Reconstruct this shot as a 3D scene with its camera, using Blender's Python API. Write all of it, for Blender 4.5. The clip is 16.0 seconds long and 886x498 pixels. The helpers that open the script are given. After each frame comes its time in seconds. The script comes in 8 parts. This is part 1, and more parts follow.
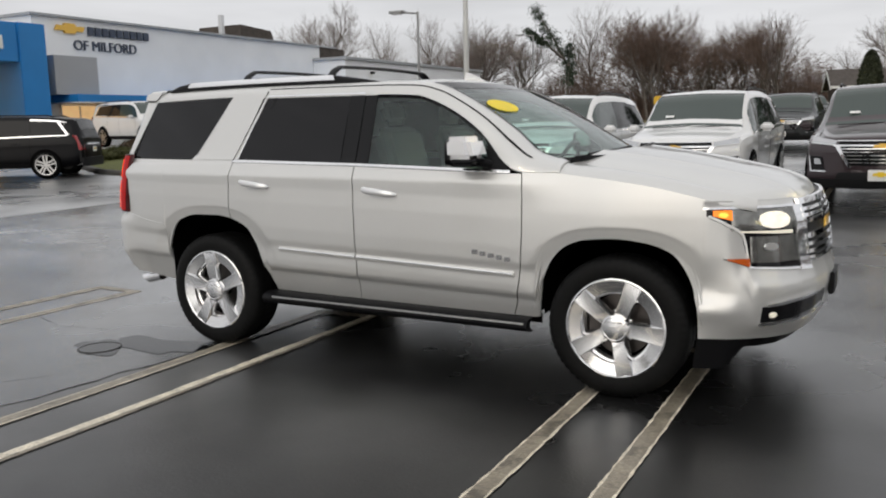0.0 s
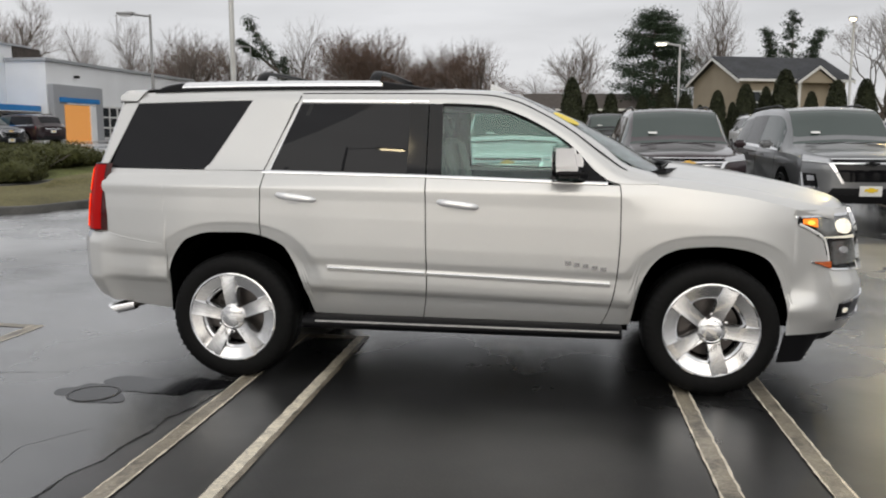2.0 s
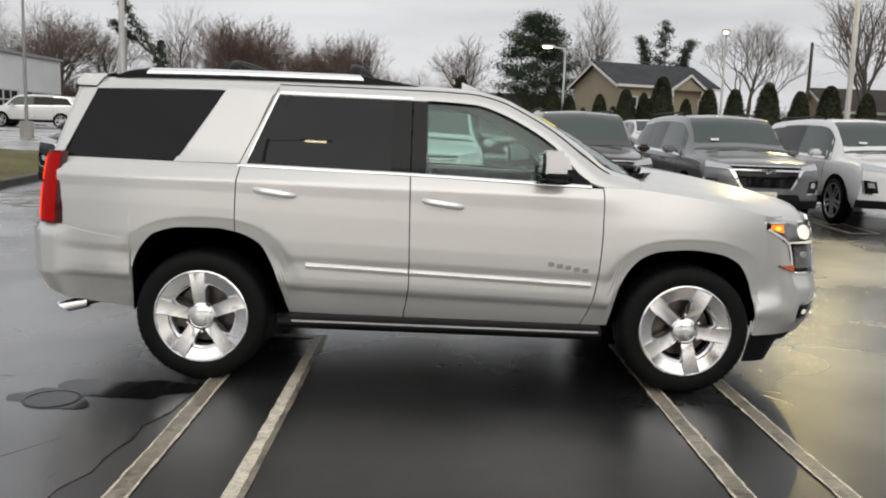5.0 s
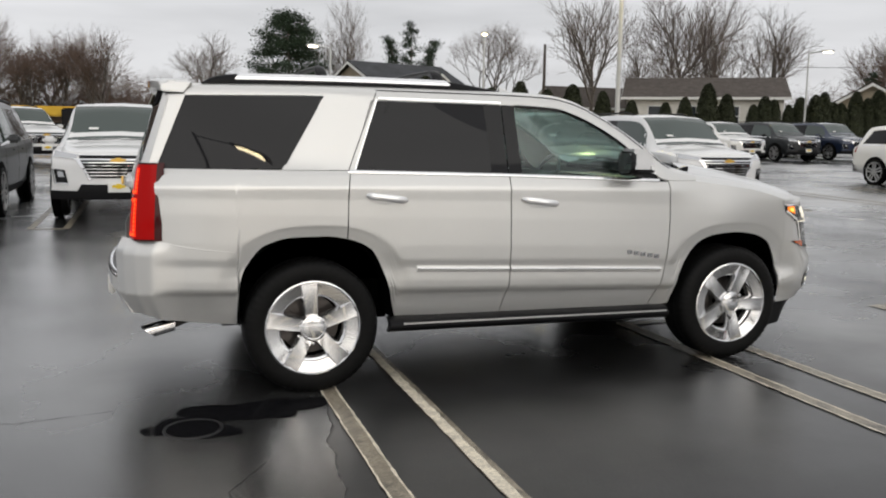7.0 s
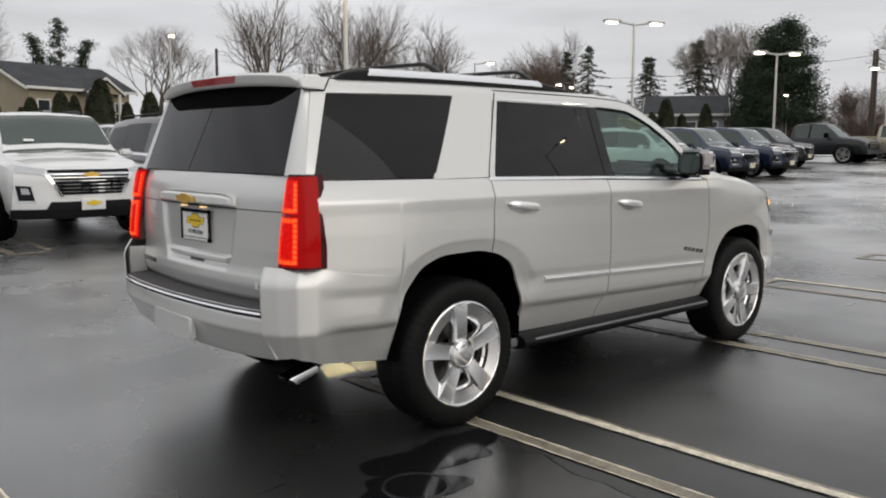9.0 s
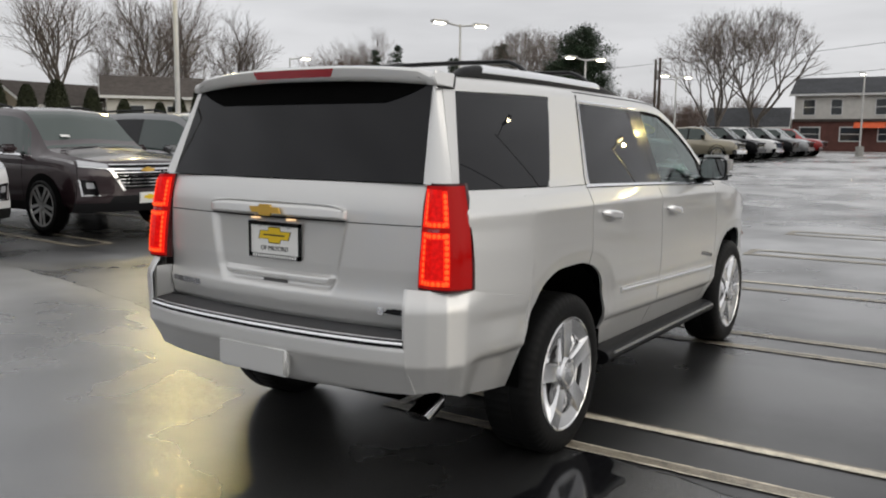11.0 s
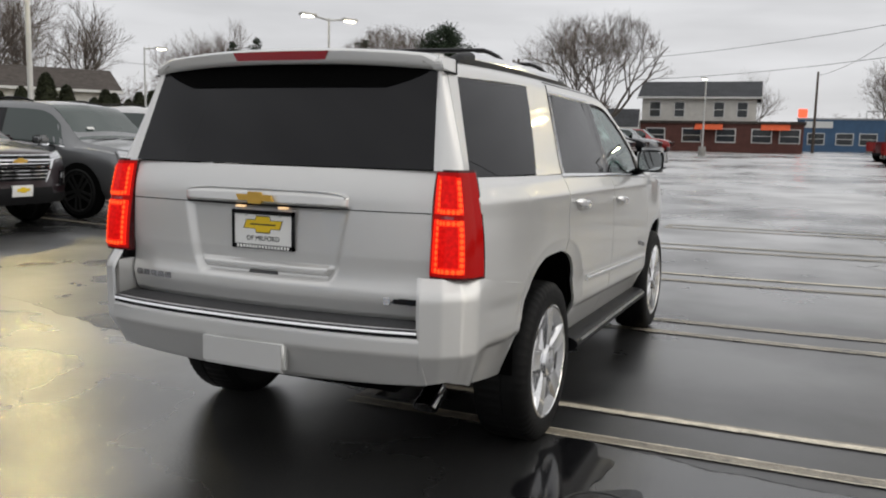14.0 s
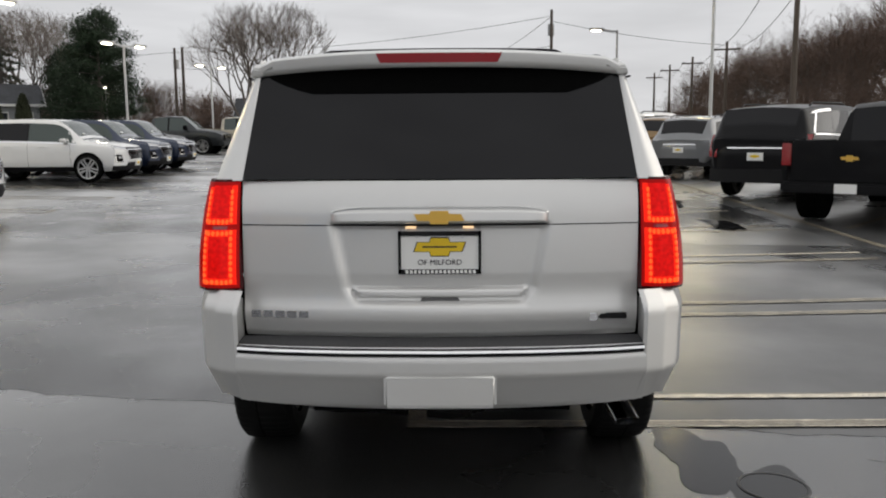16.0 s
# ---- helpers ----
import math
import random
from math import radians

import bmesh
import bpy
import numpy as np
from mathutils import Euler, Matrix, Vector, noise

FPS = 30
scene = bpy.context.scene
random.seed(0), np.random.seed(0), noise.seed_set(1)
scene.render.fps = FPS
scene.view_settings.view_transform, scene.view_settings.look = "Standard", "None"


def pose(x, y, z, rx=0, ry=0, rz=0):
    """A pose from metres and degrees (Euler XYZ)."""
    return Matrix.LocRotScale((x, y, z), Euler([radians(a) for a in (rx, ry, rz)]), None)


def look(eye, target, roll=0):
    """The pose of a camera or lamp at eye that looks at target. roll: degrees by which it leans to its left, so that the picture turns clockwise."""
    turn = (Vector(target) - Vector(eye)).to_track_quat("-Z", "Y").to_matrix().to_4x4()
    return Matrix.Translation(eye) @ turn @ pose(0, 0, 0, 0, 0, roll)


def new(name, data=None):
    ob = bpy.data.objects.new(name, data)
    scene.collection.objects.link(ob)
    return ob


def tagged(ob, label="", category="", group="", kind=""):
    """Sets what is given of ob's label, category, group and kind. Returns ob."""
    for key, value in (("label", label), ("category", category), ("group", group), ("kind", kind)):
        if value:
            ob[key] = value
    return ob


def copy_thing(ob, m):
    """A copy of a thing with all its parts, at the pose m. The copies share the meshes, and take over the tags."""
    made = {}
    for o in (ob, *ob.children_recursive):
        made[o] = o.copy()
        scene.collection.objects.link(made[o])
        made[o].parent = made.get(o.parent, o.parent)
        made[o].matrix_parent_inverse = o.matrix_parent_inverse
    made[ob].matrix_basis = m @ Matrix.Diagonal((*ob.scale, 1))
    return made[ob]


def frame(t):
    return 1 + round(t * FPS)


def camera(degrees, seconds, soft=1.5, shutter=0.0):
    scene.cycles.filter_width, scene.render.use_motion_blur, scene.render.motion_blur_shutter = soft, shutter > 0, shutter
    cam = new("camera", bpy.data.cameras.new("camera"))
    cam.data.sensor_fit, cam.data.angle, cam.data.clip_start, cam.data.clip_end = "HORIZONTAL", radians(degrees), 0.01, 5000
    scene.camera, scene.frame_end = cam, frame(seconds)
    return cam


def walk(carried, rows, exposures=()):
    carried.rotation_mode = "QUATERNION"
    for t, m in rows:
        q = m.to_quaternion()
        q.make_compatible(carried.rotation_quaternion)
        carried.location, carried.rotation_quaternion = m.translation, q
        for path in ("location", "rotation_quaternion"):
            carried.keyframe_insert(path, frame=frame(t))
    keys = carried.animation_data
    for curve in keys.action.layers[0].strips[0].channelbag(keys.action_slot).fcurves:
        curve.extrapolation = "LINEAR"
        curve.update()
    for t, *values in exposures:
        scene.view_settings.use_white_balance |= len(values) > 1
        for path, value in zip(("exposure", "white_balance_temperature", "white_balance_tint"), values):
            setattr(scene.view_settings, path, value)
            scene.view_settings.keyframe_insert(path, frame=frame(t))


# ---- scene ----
cam = camera(55.8, 16.0, soft=2.0)
PATH = [
    (0, (4.262, -5.423, 1.548), (3.324, -3.682, 1.251), -1.3),
    (0.5, (3.673, -5.753, 1.564), (2.906, -3.928, 1.278), -1.3),
    (1, (3.059, -5.964, 1.554), (2.475, -4.071, 1.28), -1.0),
    (1.5, (2.479, -5.998, 1.548), (2.061, -4.061, 1.277), -0.6),
    (2, (2.009, -5.99, 1.552), (1.75, -4.026, 1.28), -0.0),
    (2.5, (1.711, -5.987, 1.577), (1.543, -4.015, 1.289), 0.5),
    (3, (1.624, -5.978, 1.567), (1.51, -4.003, 1.275), 0.8),
    (3.5, (1.608, -5.979, 1.571), (1.522, -4.003, 1.277), 1.2),
    (4, (1.601, -5.977, 1.569), (1.533, -3.999, 1.281), 1.4),
    (4.2, (1.596, -5.973, 1.571), (1.539, -3.995, 1.285), 1.6),
    (6.3, (0.151, -5.978, 1.531), (0.52, -4.031, 1.262), 1.2),
    (6.5, (-0.128, -5.972, 1.527), (0.314, -4.04, 1.252), 1.0),
    (7, (-0.847, -5.825, 1.538), (-0.206, -3.95, 1.27), 0.8),
    (7.5, (-1.533, -5.602, 1.543), (-0.698, -3.806, 1.264), 0.6),
    (8, (-2.12, -5.168, 1.53), (-1.094, -3.472, 1.271), 0.4),
    (8.5, (-2.635, -4.676, 1.511), (-1.435, -3.094, 1.265), 0.3),
    (9, (-3.008, -4.13, 1.502), (-1.669, -2.665, 1.255), 0.0),
    (9.2, (-3.138, -3.928, 1.503), (-1.745, -2.513, 1.262), -0.0),
    (11.3, (-3.736, -2.669, 1.53), (-2.072, -1.59, 1.272), 0.8),
    (11.5, (-3.745, -2.661, 1.527), (-2.076, -1.591, 1.265), 0.9),
    (12, (-3.755, -2.649, 1.524), (-2.075, -1.598, 1.255), 1.2),
    (12.5, (-3.76, -2.643, 1.523), (-2.071, -1.608, 1.252), 1.4),
    (13, (-3.775, -2.614, 1.52), (-2.066, -1.611, 1.252), 1.7),
    (13.5, (-3.839, -2.519, 1.508), (-2.089, -1.587, 1.25), 1.6),
    (14, (-3.968, -2.159, 1.474), (-2.153, -1.357, 1.222), 1.3),
    (14.5, (-4.146, -1.615, 1.493), (-2.259, -1.004, 1.238), 0.8),
    (15, (-4.281, -1.029, 1.523), (-2.339, -0.63, 1.264), 0.2),
    (15.5, (-4.244, -0.484, 1.532), (-2.271, -0.292, 1.268), -0.2),
    (16, (-4.194, -0.053, 1.535), (-2.213, -0.028, 1.264), -0.4),
]
walk(cam, [(t, look(eye, target, roll)) for t, eye, target, roll in PATH])

# ---- sky and light ----
SUN_EL, SUN_AZ = radians(20), radians(177)
wd = bpy.data.worlds.new("sky")
scene.world = wd
wd.use_nodes = True
nt = wd.node_tree
nt.nodes.clear()


def wnode(kind, **kw):
    n = nt.nodes.new(kind)
    for k, v in kw.items():
        if k == "sky_type":
            n.sky_type = v
        elif k == "op":
            n.operation = v
    return n


sky = wnode("ShaderNodeTexSky", sky_type="NISHITA")
sky.sun_disc, sky.sun_elevation, sky.sun_rotation = False, SUN_EL, SUN_AZ
sky.air_density, sky.dust_density, sky.ozone_density = 1.0, 6.0, 1.0
tc = wnode("ShaderNodeTexCoord")
sep = wnode("ShaderNodeSeparateXYZ")
nt.links.new(tc.outputs["Generated"], sep.inputs[0])
ramp = wnode("ShaderNodeValToRGB")
ramp.color_ramp.elements[0].position, ramp.color_ramp.elements[0].color = 0.0, (0.69, 0.69, 0.70, 1)
ramp.color_ramp.elements[1].position, ramp.color_ramp.elements[1].color = 1.0, (0.98, 0.975, 0.97, 1)
for pos, c in ((0.10, (0.71, 0.712, 0.73, 1)), (0.30, (0.76, 0.762, 0.78, 1)), (0.55, (0.84, 0.84, 0.85, 1))):
    e = ramp.color_ramp.elements.new(pos)
    e.color = c
nt.links.new(sep.outputs["Z"], ramp.inputs[0])
cmap = wnode("ShaderNodeMapping")
cmap.inputs["Scale"].default_value = (1.5, 1.5, 9.0)
nt.links.new(tc.outputs["Generated"], cmap.inputs[0])
cn = wnode("ShaderNodeTexNoise")
cn.inputs["Scale"].default_value, cn.inputs["Detail"].default_value = 2.2, 4.0
nt.links.new(cmap.outputs[0], cn.inputs["Vector"])
cr = wnode("ShaderNodeMapRange")
cr.inputs[1].default_value, cr.inputs[2].default_value, cr.inputs[3].default_value, cr.inputs[4].default_value = 0.32, 0.68, 0.87, 1.11
nt.links.new(cn.outputs[0], cr.inputs[0])
cloud = wnode("ShaderNodeVectorMath", op="MULTIPLY")
nt.links.new(ramp.outputs[0], cloud.inputs[0])
nt.links.new(cr.outputs[0], cloud.inputs[1])
skyw = wnode("ShaderNodeVectorMath", op="SCALE")
skyw.inputs["Scale"].default_value = 0.06
nt.links.new(sky.outputs[0], skyw.inputs[0])
mixs = wnode("ShaderNodeMix")
mixs.data_type = "RGBA"
mixs.inputs[0].default_value = 0.88
nt.links.new(skyw.outputs[0], mixs.inputs[6])
nt.links.new(cloud.outputs[0], mixs.inputs[7])
bg = wnode("ShaderNodeBackground")
bg.inputs["Strength"].default_value = 1.09
nt.links.new(mixs.outputs[2], bg.inputs[0])
wout = wnode("ShaderNodeOutputWorld")
nt.links.new(bg.outputs[0], wout.inputs[0])

sun = new("sun", bpy.data.lights.new("sun", "SUN"))
sun.data.energy, sun.data.angle, sun.data.color = 0.74, radians(60), (1.0, 0.965, 0.90)
sun.matrix_world = look((2, -36, 13), (0, 0, 0))


# ---- materials ----
def mat(name, color, rough=0.5, metal=0.0, coat=0.0, grain=None, grain_scale=30.0, spots=None, spot_scale=2.0, bump=0.0, bump_scale=60.0,
        emit=None, strength=0.0, trans=0.0, ior=1.45, rough_var=0.0, alpha=1.0, spec=0.5):
    """Principled material. grain, spots: how much the colour varies at the two scales."""
    m = bpy.data.materials.new(name)
    m.use_nodes = True
    t = m.node_tree
    b = t.nodes["Principled BSDF"]
    b.inputs["Base Color"].default_value = (*color, 1)
    b.inputs["Roughness"].default_value = rough
    b.inputs["Metallic"].default_value = metal
    b.inputs["Coat Weight"].default_value = coat
    b.inputs["Coat Roughness"].default_value = 0.04
    b.inputs["Transmission Weight"].default_value = trans
    b.inputs["IOR"].default_value = ior
    b.inputs["Alpha"].default_value = alpha
    b.inputs["Specular IOR Level"].default_value = spec
    if emit:
        b.inputs["Emission Color"].default_value = (*emit, 1)
        b.inputs["Emission Strength"].default_value = strength
    tc = t.nodes.new("ShaderNodeTexCoord")

    def noise_at(scale, detail=4.0):
        n = t.nodes.new("ShaderNodeTexNoise")
        n.inputs["Scale"].default_value, n.inputs["Detail"].default_value = scale, detail
        t.links.new(tc.outputs["Object"], n.inputs["Vector"])
        return n

    src = None
    for amount, scale in ((grain, grain_scale), (spots, spot_scale)):
        if not amount:
            continue
        n = noise_at(scale)
        r = t.nodes.new("ShaderNodeMapRange")
        r.inputs[1].default_value, r.inputs[2].default_value = 0.3, 0.7
        r.inputs[3].default_value, r.inputs[4].default_value = 1 - amount, 1 + amount
        t.links.new(n.outputs[0], r.inputs[0])
        v = t.nodes.new("ShaderNodeVectorMath")
        v.operation = "MULTIPLY"
        if src is None:
            v.inputs[0].default_value = color
        else:
            t.links.new(src, v.inputs[0])
        t.links.new(r.outputs[0], v.inputs[1])
        src = v.outputs[0]
    if src is not None:
        t.links.new(src, b.inputs["Base Color"])
    if rough_var:
        n = noise_at(spot_scale * 3)
        r = t.nodes.new("ShaderNodeMapRange")
        r.inputs[1].default_value, r.inputs[2].default_value = 0.3, 0.7
        r.inputs[3].default_value, r.inputs[4].default_value = max(0.02, rough - rough_var), rough + rough_var
        t.links.new(n.outputs[0], r.inputs[0])
        t.links.new(r.outputs[0], b.inputs["Roughness"])
    if bump:
        n = noise_at(bump_scale)
        bn = t.nodes.new("ShaderNodeBump")
        bn.inputs["Strength"].default_value, bn.inputs["Distance"].default_value = bump, 0.01
        t.links.new(n.outputs[0], bn.inputs["Height"])
        t.links.new(bn.outputs[0], b.inputs["Normal"])
    return m


def asphalt_material(name, dark, film_lo, film_hi, seed, film):
    """Wet asphalt: dark stones under a film of water, smooth in the low spots, rougher where it is drying."""
    m = bpy.data.materials.new(name)
    m.use_nodes = True
    t = m.node_tree
    b = t.nodes["Principled BSDF"]
    tc = t.nodes.new("ShaderNodeTexCoord")

    def noise_at(scale, detail, off=0.0):
        mp = t.nodes.new("ShaderNodeMapping")
        mp.inputs["Location"].default_value = (seed + off, seed * 2 - off, 0)
        t.links.new(tc.outputs["Object"], mp.inputs[0])
        n = t.nodes.new("ShaderNodeTexNoise")
        n.inputs["Scale"].default_value, n.inputs["Detail"].default_value = scale, detail
        t.links.new(mp.outputs[0], n.inputs["Vector"])
        return n

    def ranged(src, a0, a1, b0, b1):
        r = t.nodes.new("ShaderNodeMapRange")
        r.inputs[1].default_value, r.inputs[2].default_value, r.inputs[3].default_value, r.inputs[4].default_value = a0, a1, b0, b1
        t.links.new(src, r.inputs[0])
        return r.outputs[0]

    big, mid, fine, stone = noise_at(0.16, 4.0), noise_at(1.3, 6.0, 3.0), noise_at(150.0, 2.0), noise_at(55.0, 3.0, 9.0)
    add = t.nodes.new("ShaderNodeMath")
    add.operation = "MULTIPLY_ADD"
    add.inputs[1].default_value = 0.35
    t.links.new(mid.outputs[0], add.inputs[0])
    t.links.new(big.outputs[0], add.inputs[2])
    wet = add.outputs[0]
    col = t.nodes.new("ShaderNodeValToRGB")
    col.color_ramp.elements[0].position, col.color_ramp.elements[0].color = 0.35, (dark * 0.7, dark * 0.7, dark * 0.72, 1)
    col.color_ramp.elements[1].position, col.color_ramp.elements[1].color = 0.75, (dark * 1.5, dark * 1.5, dark * 1.48, 1)
    t.links.new(wet, col.inputs[0])
    mul = t.nodes.new("ShaderNodeVectorMath")
    mul.operation = "MULTIPLY"
    t.links.new(col.outputs[0], mul.inputs[0])
    t.links.new(ranged(fine.outputs[0], 0.3, 0.75, 0.7, 1.6), mul.inputs[1])
    t.links.new(mul.outputs[0], b.inputs["Base Color"])
    b.inputs["Roughness"].default_value = 0.6
    b.inputs["Specular IOR Level"].default_value = 0.0
    hs = t.nodes.new("ShaderNodeMath")
    hs.operation = "MULTIPLY_ADD"
    hs.inputs[1].default_value = 0.5
    t.links.new(fine.outputs[0], hs.inputs[0])
    t.links.new(stone.outputs[0], hs.inputs[2])
    bn = t.nodes.new("ShaderNodeBump")
    bn.inputs["Strength"].default_value, bn.inputs["Distance"].default_value = 0.36, 0.004
    t.links.new(hs.outputs[0], bn.inputs["Height"])
    # the film of water: gloss that grows towards a flat view
    gl = t.nodes.new("ShaderNodeBsdfGlossy")
    t.links.new(ranged(wet, 0.50, 0.82, film_lo, film_hi), gl.inputs["Roughness"])
    t.links.new(bn.outputs[0], gl.inputs["Normal"])
    lw = t.nodes.new("ShaderNodeLayerWeight")
    lw.inputs[0].default_value = 0.5
    pw = t.nodes.new("ShaderNodeMath")
    pw.operation = "POWER"
    pw.inputs[1].default_value = 3.7
    t.links.new(lw.outputs["Facing"], pw.inputs[0])
    fac = t.nodes.new("ShaderNodeMath")
    fac.operation = "MULTIPLY_ADD"
    fac.inputs[2].default_value = film
    t.links.new(ranged(noise_at(0.55, 6.0, 5.0).outputs[0], 0.36, 0.64, 0.92, 1.32), fac.inputs[1])
    t.links.new(pw.outputs[0], fac.inputs[0])
    mx = t.nodes.new("ShaderNodeMixShader")
    t.links.new(fac.outputs[0], mx.inputs[0])
    t.links.new(b.outputs[0], mx.inputs[1])
    t.links.new(gl.outputs[0], mx.inputs[2])
    t.links.new(mx.outputs[0], t.nodes["Material Output"].inputs[0])
    return m


M = {}
M["asphalt"] = asphalt_material("wet_asphalt", 0.0045, 0.16, 0.38, 0.0, 0.0)
M["asphalt_old"] = asphalt_material("old_wet_asphalt", 0.016, 0.15, 0.34, 7.0, 0.115)
M["water"] = mat("puddle_water", (0.008, 0.008, 0.009), 0.10, bump=0.03, bump_scale=8, spec=0.3)
M["line_edge"] = mat("bright_line_paint", (0.72, 0.655, 0.53), 0.4, grain=0.25, grain_scale=60, spots=0.2, spot_scale=9, bump=0.3, bump_scale=90)
M["line"] = mat("worn_line_paint", (0.27, 0.235, 0.18), 0.32, grain=0.28, grain_scale=55, spots=0.25, spot_scale=7, bump=0.3, bump_scale=90)
lt = M["line"].node_tree
lb = lt.nodes["Principled BSDF"]
worn = lt.nodes.new("ShaderNodeTexNoise")
worn.inputs["Scale"].default_value, worn.inputs["Detail"].default_value, worn.inputs["Roughness"].default_value = 5.5, 9.0, 0.72
lt.links.new(lt.nodes["Texture Coordinate"].outputs["Object"], worn.inputs["Vector"])
bare = lt.nodes.new("ShaderNodeMapRange")
bare.inputs[1].default_value, bare.inputs[2].default_value = 0.51, 0.60
bare.inputs[4].default_value = 0.62
lt.links.new(worn.outputs[0], bare.inputs[0])
wear = lt.nodes.new("ShaderNodeMix")
wear.data_type = "RGBA"
lt.links.new(bare.outputs[0], wear.inputs[0])
lt.links.new(lb.inputs["Base Color"].links[0].from_socket, wear.inputs[6])
wear.inputs[7].default_value = (0.03, 0.029, 0.027, 1)
lt.links.new(wear.outputs[2], lb.inputs["Base Color"])
M["crack"] = mat("tar_crack", (0.012, 0.012, 0.012), 0.35, grain=0.4, grain_scale=30)
M["iron"] = mat("cast_iron", (0.030, 0.028, 0.026), 0.30, 0.0, grain=0.4, grain_scale=40, bump=0.4, coat=0.5)
M["pearl"] = mat("pearl_paint", (0.66, 0.657, 0.643), 0.33, 0.52, coat=0.8, grain=0.015, grain_scale=400, spots=0.01)
M["plastic"] = mat("black_trim_plastic", (0.007, 0.007, 0.008), 0.42, bump=0.1, bump_scale=200, spec=0.16)
M["gloss_black"] = mat("gloss_black_trim", (0.006, 0.006, 0.007), 0.08, spec=0.3)
# near-black: liners, and deep shade put into openings and under the body
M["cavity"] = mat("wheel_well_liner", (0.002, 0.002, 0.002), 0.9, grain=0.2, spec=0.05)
M["chrome"] = mat("chrome", (0.86, 0.86, 0.87), 0.06, 1.0)
M["satin_bright"] = mat("bright_chrome_cap", (0.86, 0.86, 0.87), 0.12, 0.55, coat=0.6)
M["satin"] = mat("satin_metal", (0.62, 0.62, 0.62), 0.28, 1.0)
M["alloy"] = mat("polished_alloy", (0.80, 0.80, 0.805), 0.13, 0.93, rough_var=0.04)
M["badge_grey"] = mat("bright_badge_metal", (0.30, 0.30, 0.31), 0.22, 0.9)
M["alloy_dark"] = mat("alloy_pocket", (0.16, 0.16, 0.16), 0.35, 0.9)
M["brake"] = mat("brake_iron", (0.10, 0.09, 0.085), 0.4, 0.8)
M["rubber"] = mat("tyre_rubber", (0.0055, 0.0055, 0.0055), 0.55, grain=0.2, bump=0.15, bump_scale=150, spec=0.16)
M["privacy"] = mat("privacy_glass", (0.010, 0.010, 0.0115), 0.015, coat=0.0, spec=0.30)
M["black"] = mat("black_paint", (0.01, 0.01, 0.011), 0.2, coat=0.6)
M["step_pad"] = mat("ribbed_step_pad", (0.042, 0.042, 0.044), 0.5, bump=0.2, bump_scale=120)
M["gold"] = mat("gold_emblem", (0.78, 0.48, 0.10), 0.30, 0.55)
M["yellow"] = mat("yellow_print", (0.80, 0.55, 0.02), 0.5)
M["sticker"] = mat("yellow_sticker", (0.85, 0.66, 0.03), 0.5, spots=0.08, spot_scale=14)
M["white"] = mat("white_print", (0.80, 0.80, 0.78), 0.4)
M["ink"] = mat("black_print", (0.02, 0.02, 0.02), 0.5)
M["lens_red"] = mat("red_lens", (0.10, 0.003, 0.003), 0.12, emit=(1.0, 0.004, 0.003), strength=0.25, spec=0.12)
M["red_field"] = mat("red_light_field", (0.3, 0.005, 0.005), 0.15, emit=(1.0, 0.006, 0.004), strength=0.50, spec=0.12, grain=0.5, grain_scale=60)
M["led_base"] = mat("tail_light_guide", (0.3, 0.01, 0.005), 0.2, emit=(1.0, 0.016, 0.006), strength=0.85, spec=0.1, grain=0.3, grain_scale=90)
M["led"] = mat("tail_led", (0.4, 0.03, 0.01), 0.3, emit=(1.0, 0.12, 0.02), strength=1.0, spec=0.1)
M["lens_dim"] = mat("dim_red_lens", (0.33, 0.012, 0.02), 0.12, coat=1.0)
M["lens_dark"] = mat("smoked_lens", (0.05, 0.004, 0.005), 0.12, spec=0.3)
M["amber"] = mat("amber_lamp", (0.8, 0.25, 0.02), 0.15, emit=(1.0, 0.20, 0.010), strength=0.75)
M["amber_hot"] = mat("amber_bulb", (0.9, 0.4, 0.05), 0.2, emit=(1.0, 0.46, 0.06), strength=1.3)
M["amber_off"] = mat("amber_reflector", (0.55, 0.10, 0.01), 0.15, coat=1.0)
M["headlamp"] = mat("lit_headlamp", (0.9, 0.88, 0.8), 0.1, emit=(1.0, 0.90, 0.72), strength=0.5, grain=0.35, grain_scale=45)
M["fog"] = mat("small_fog_lamp", (0.7, 0.68, 0.6), 0.15, emit=(1.0, 0.9, 0.7), strength=0.35)
M["reflector"] = mat("lamp_reflector", (0.24, 0.24, 0.23), 0.16, 0.8, grain=0.3, grain_scale=22)
M["plate_glow"] = mat("plate_lamp", (0.9, 0.7, 0.5), 0.3, emit=(1.0, 0.62, 0.30), strength=0.9)
M["seat"] = mat("black_leather", (0.016, 0.016, 0.017), 0.45, bump=0.1)
M["seat_light"] = mat("grey_leather", (0.10, 0.10, 0.10), 0.5, bump=0.1)


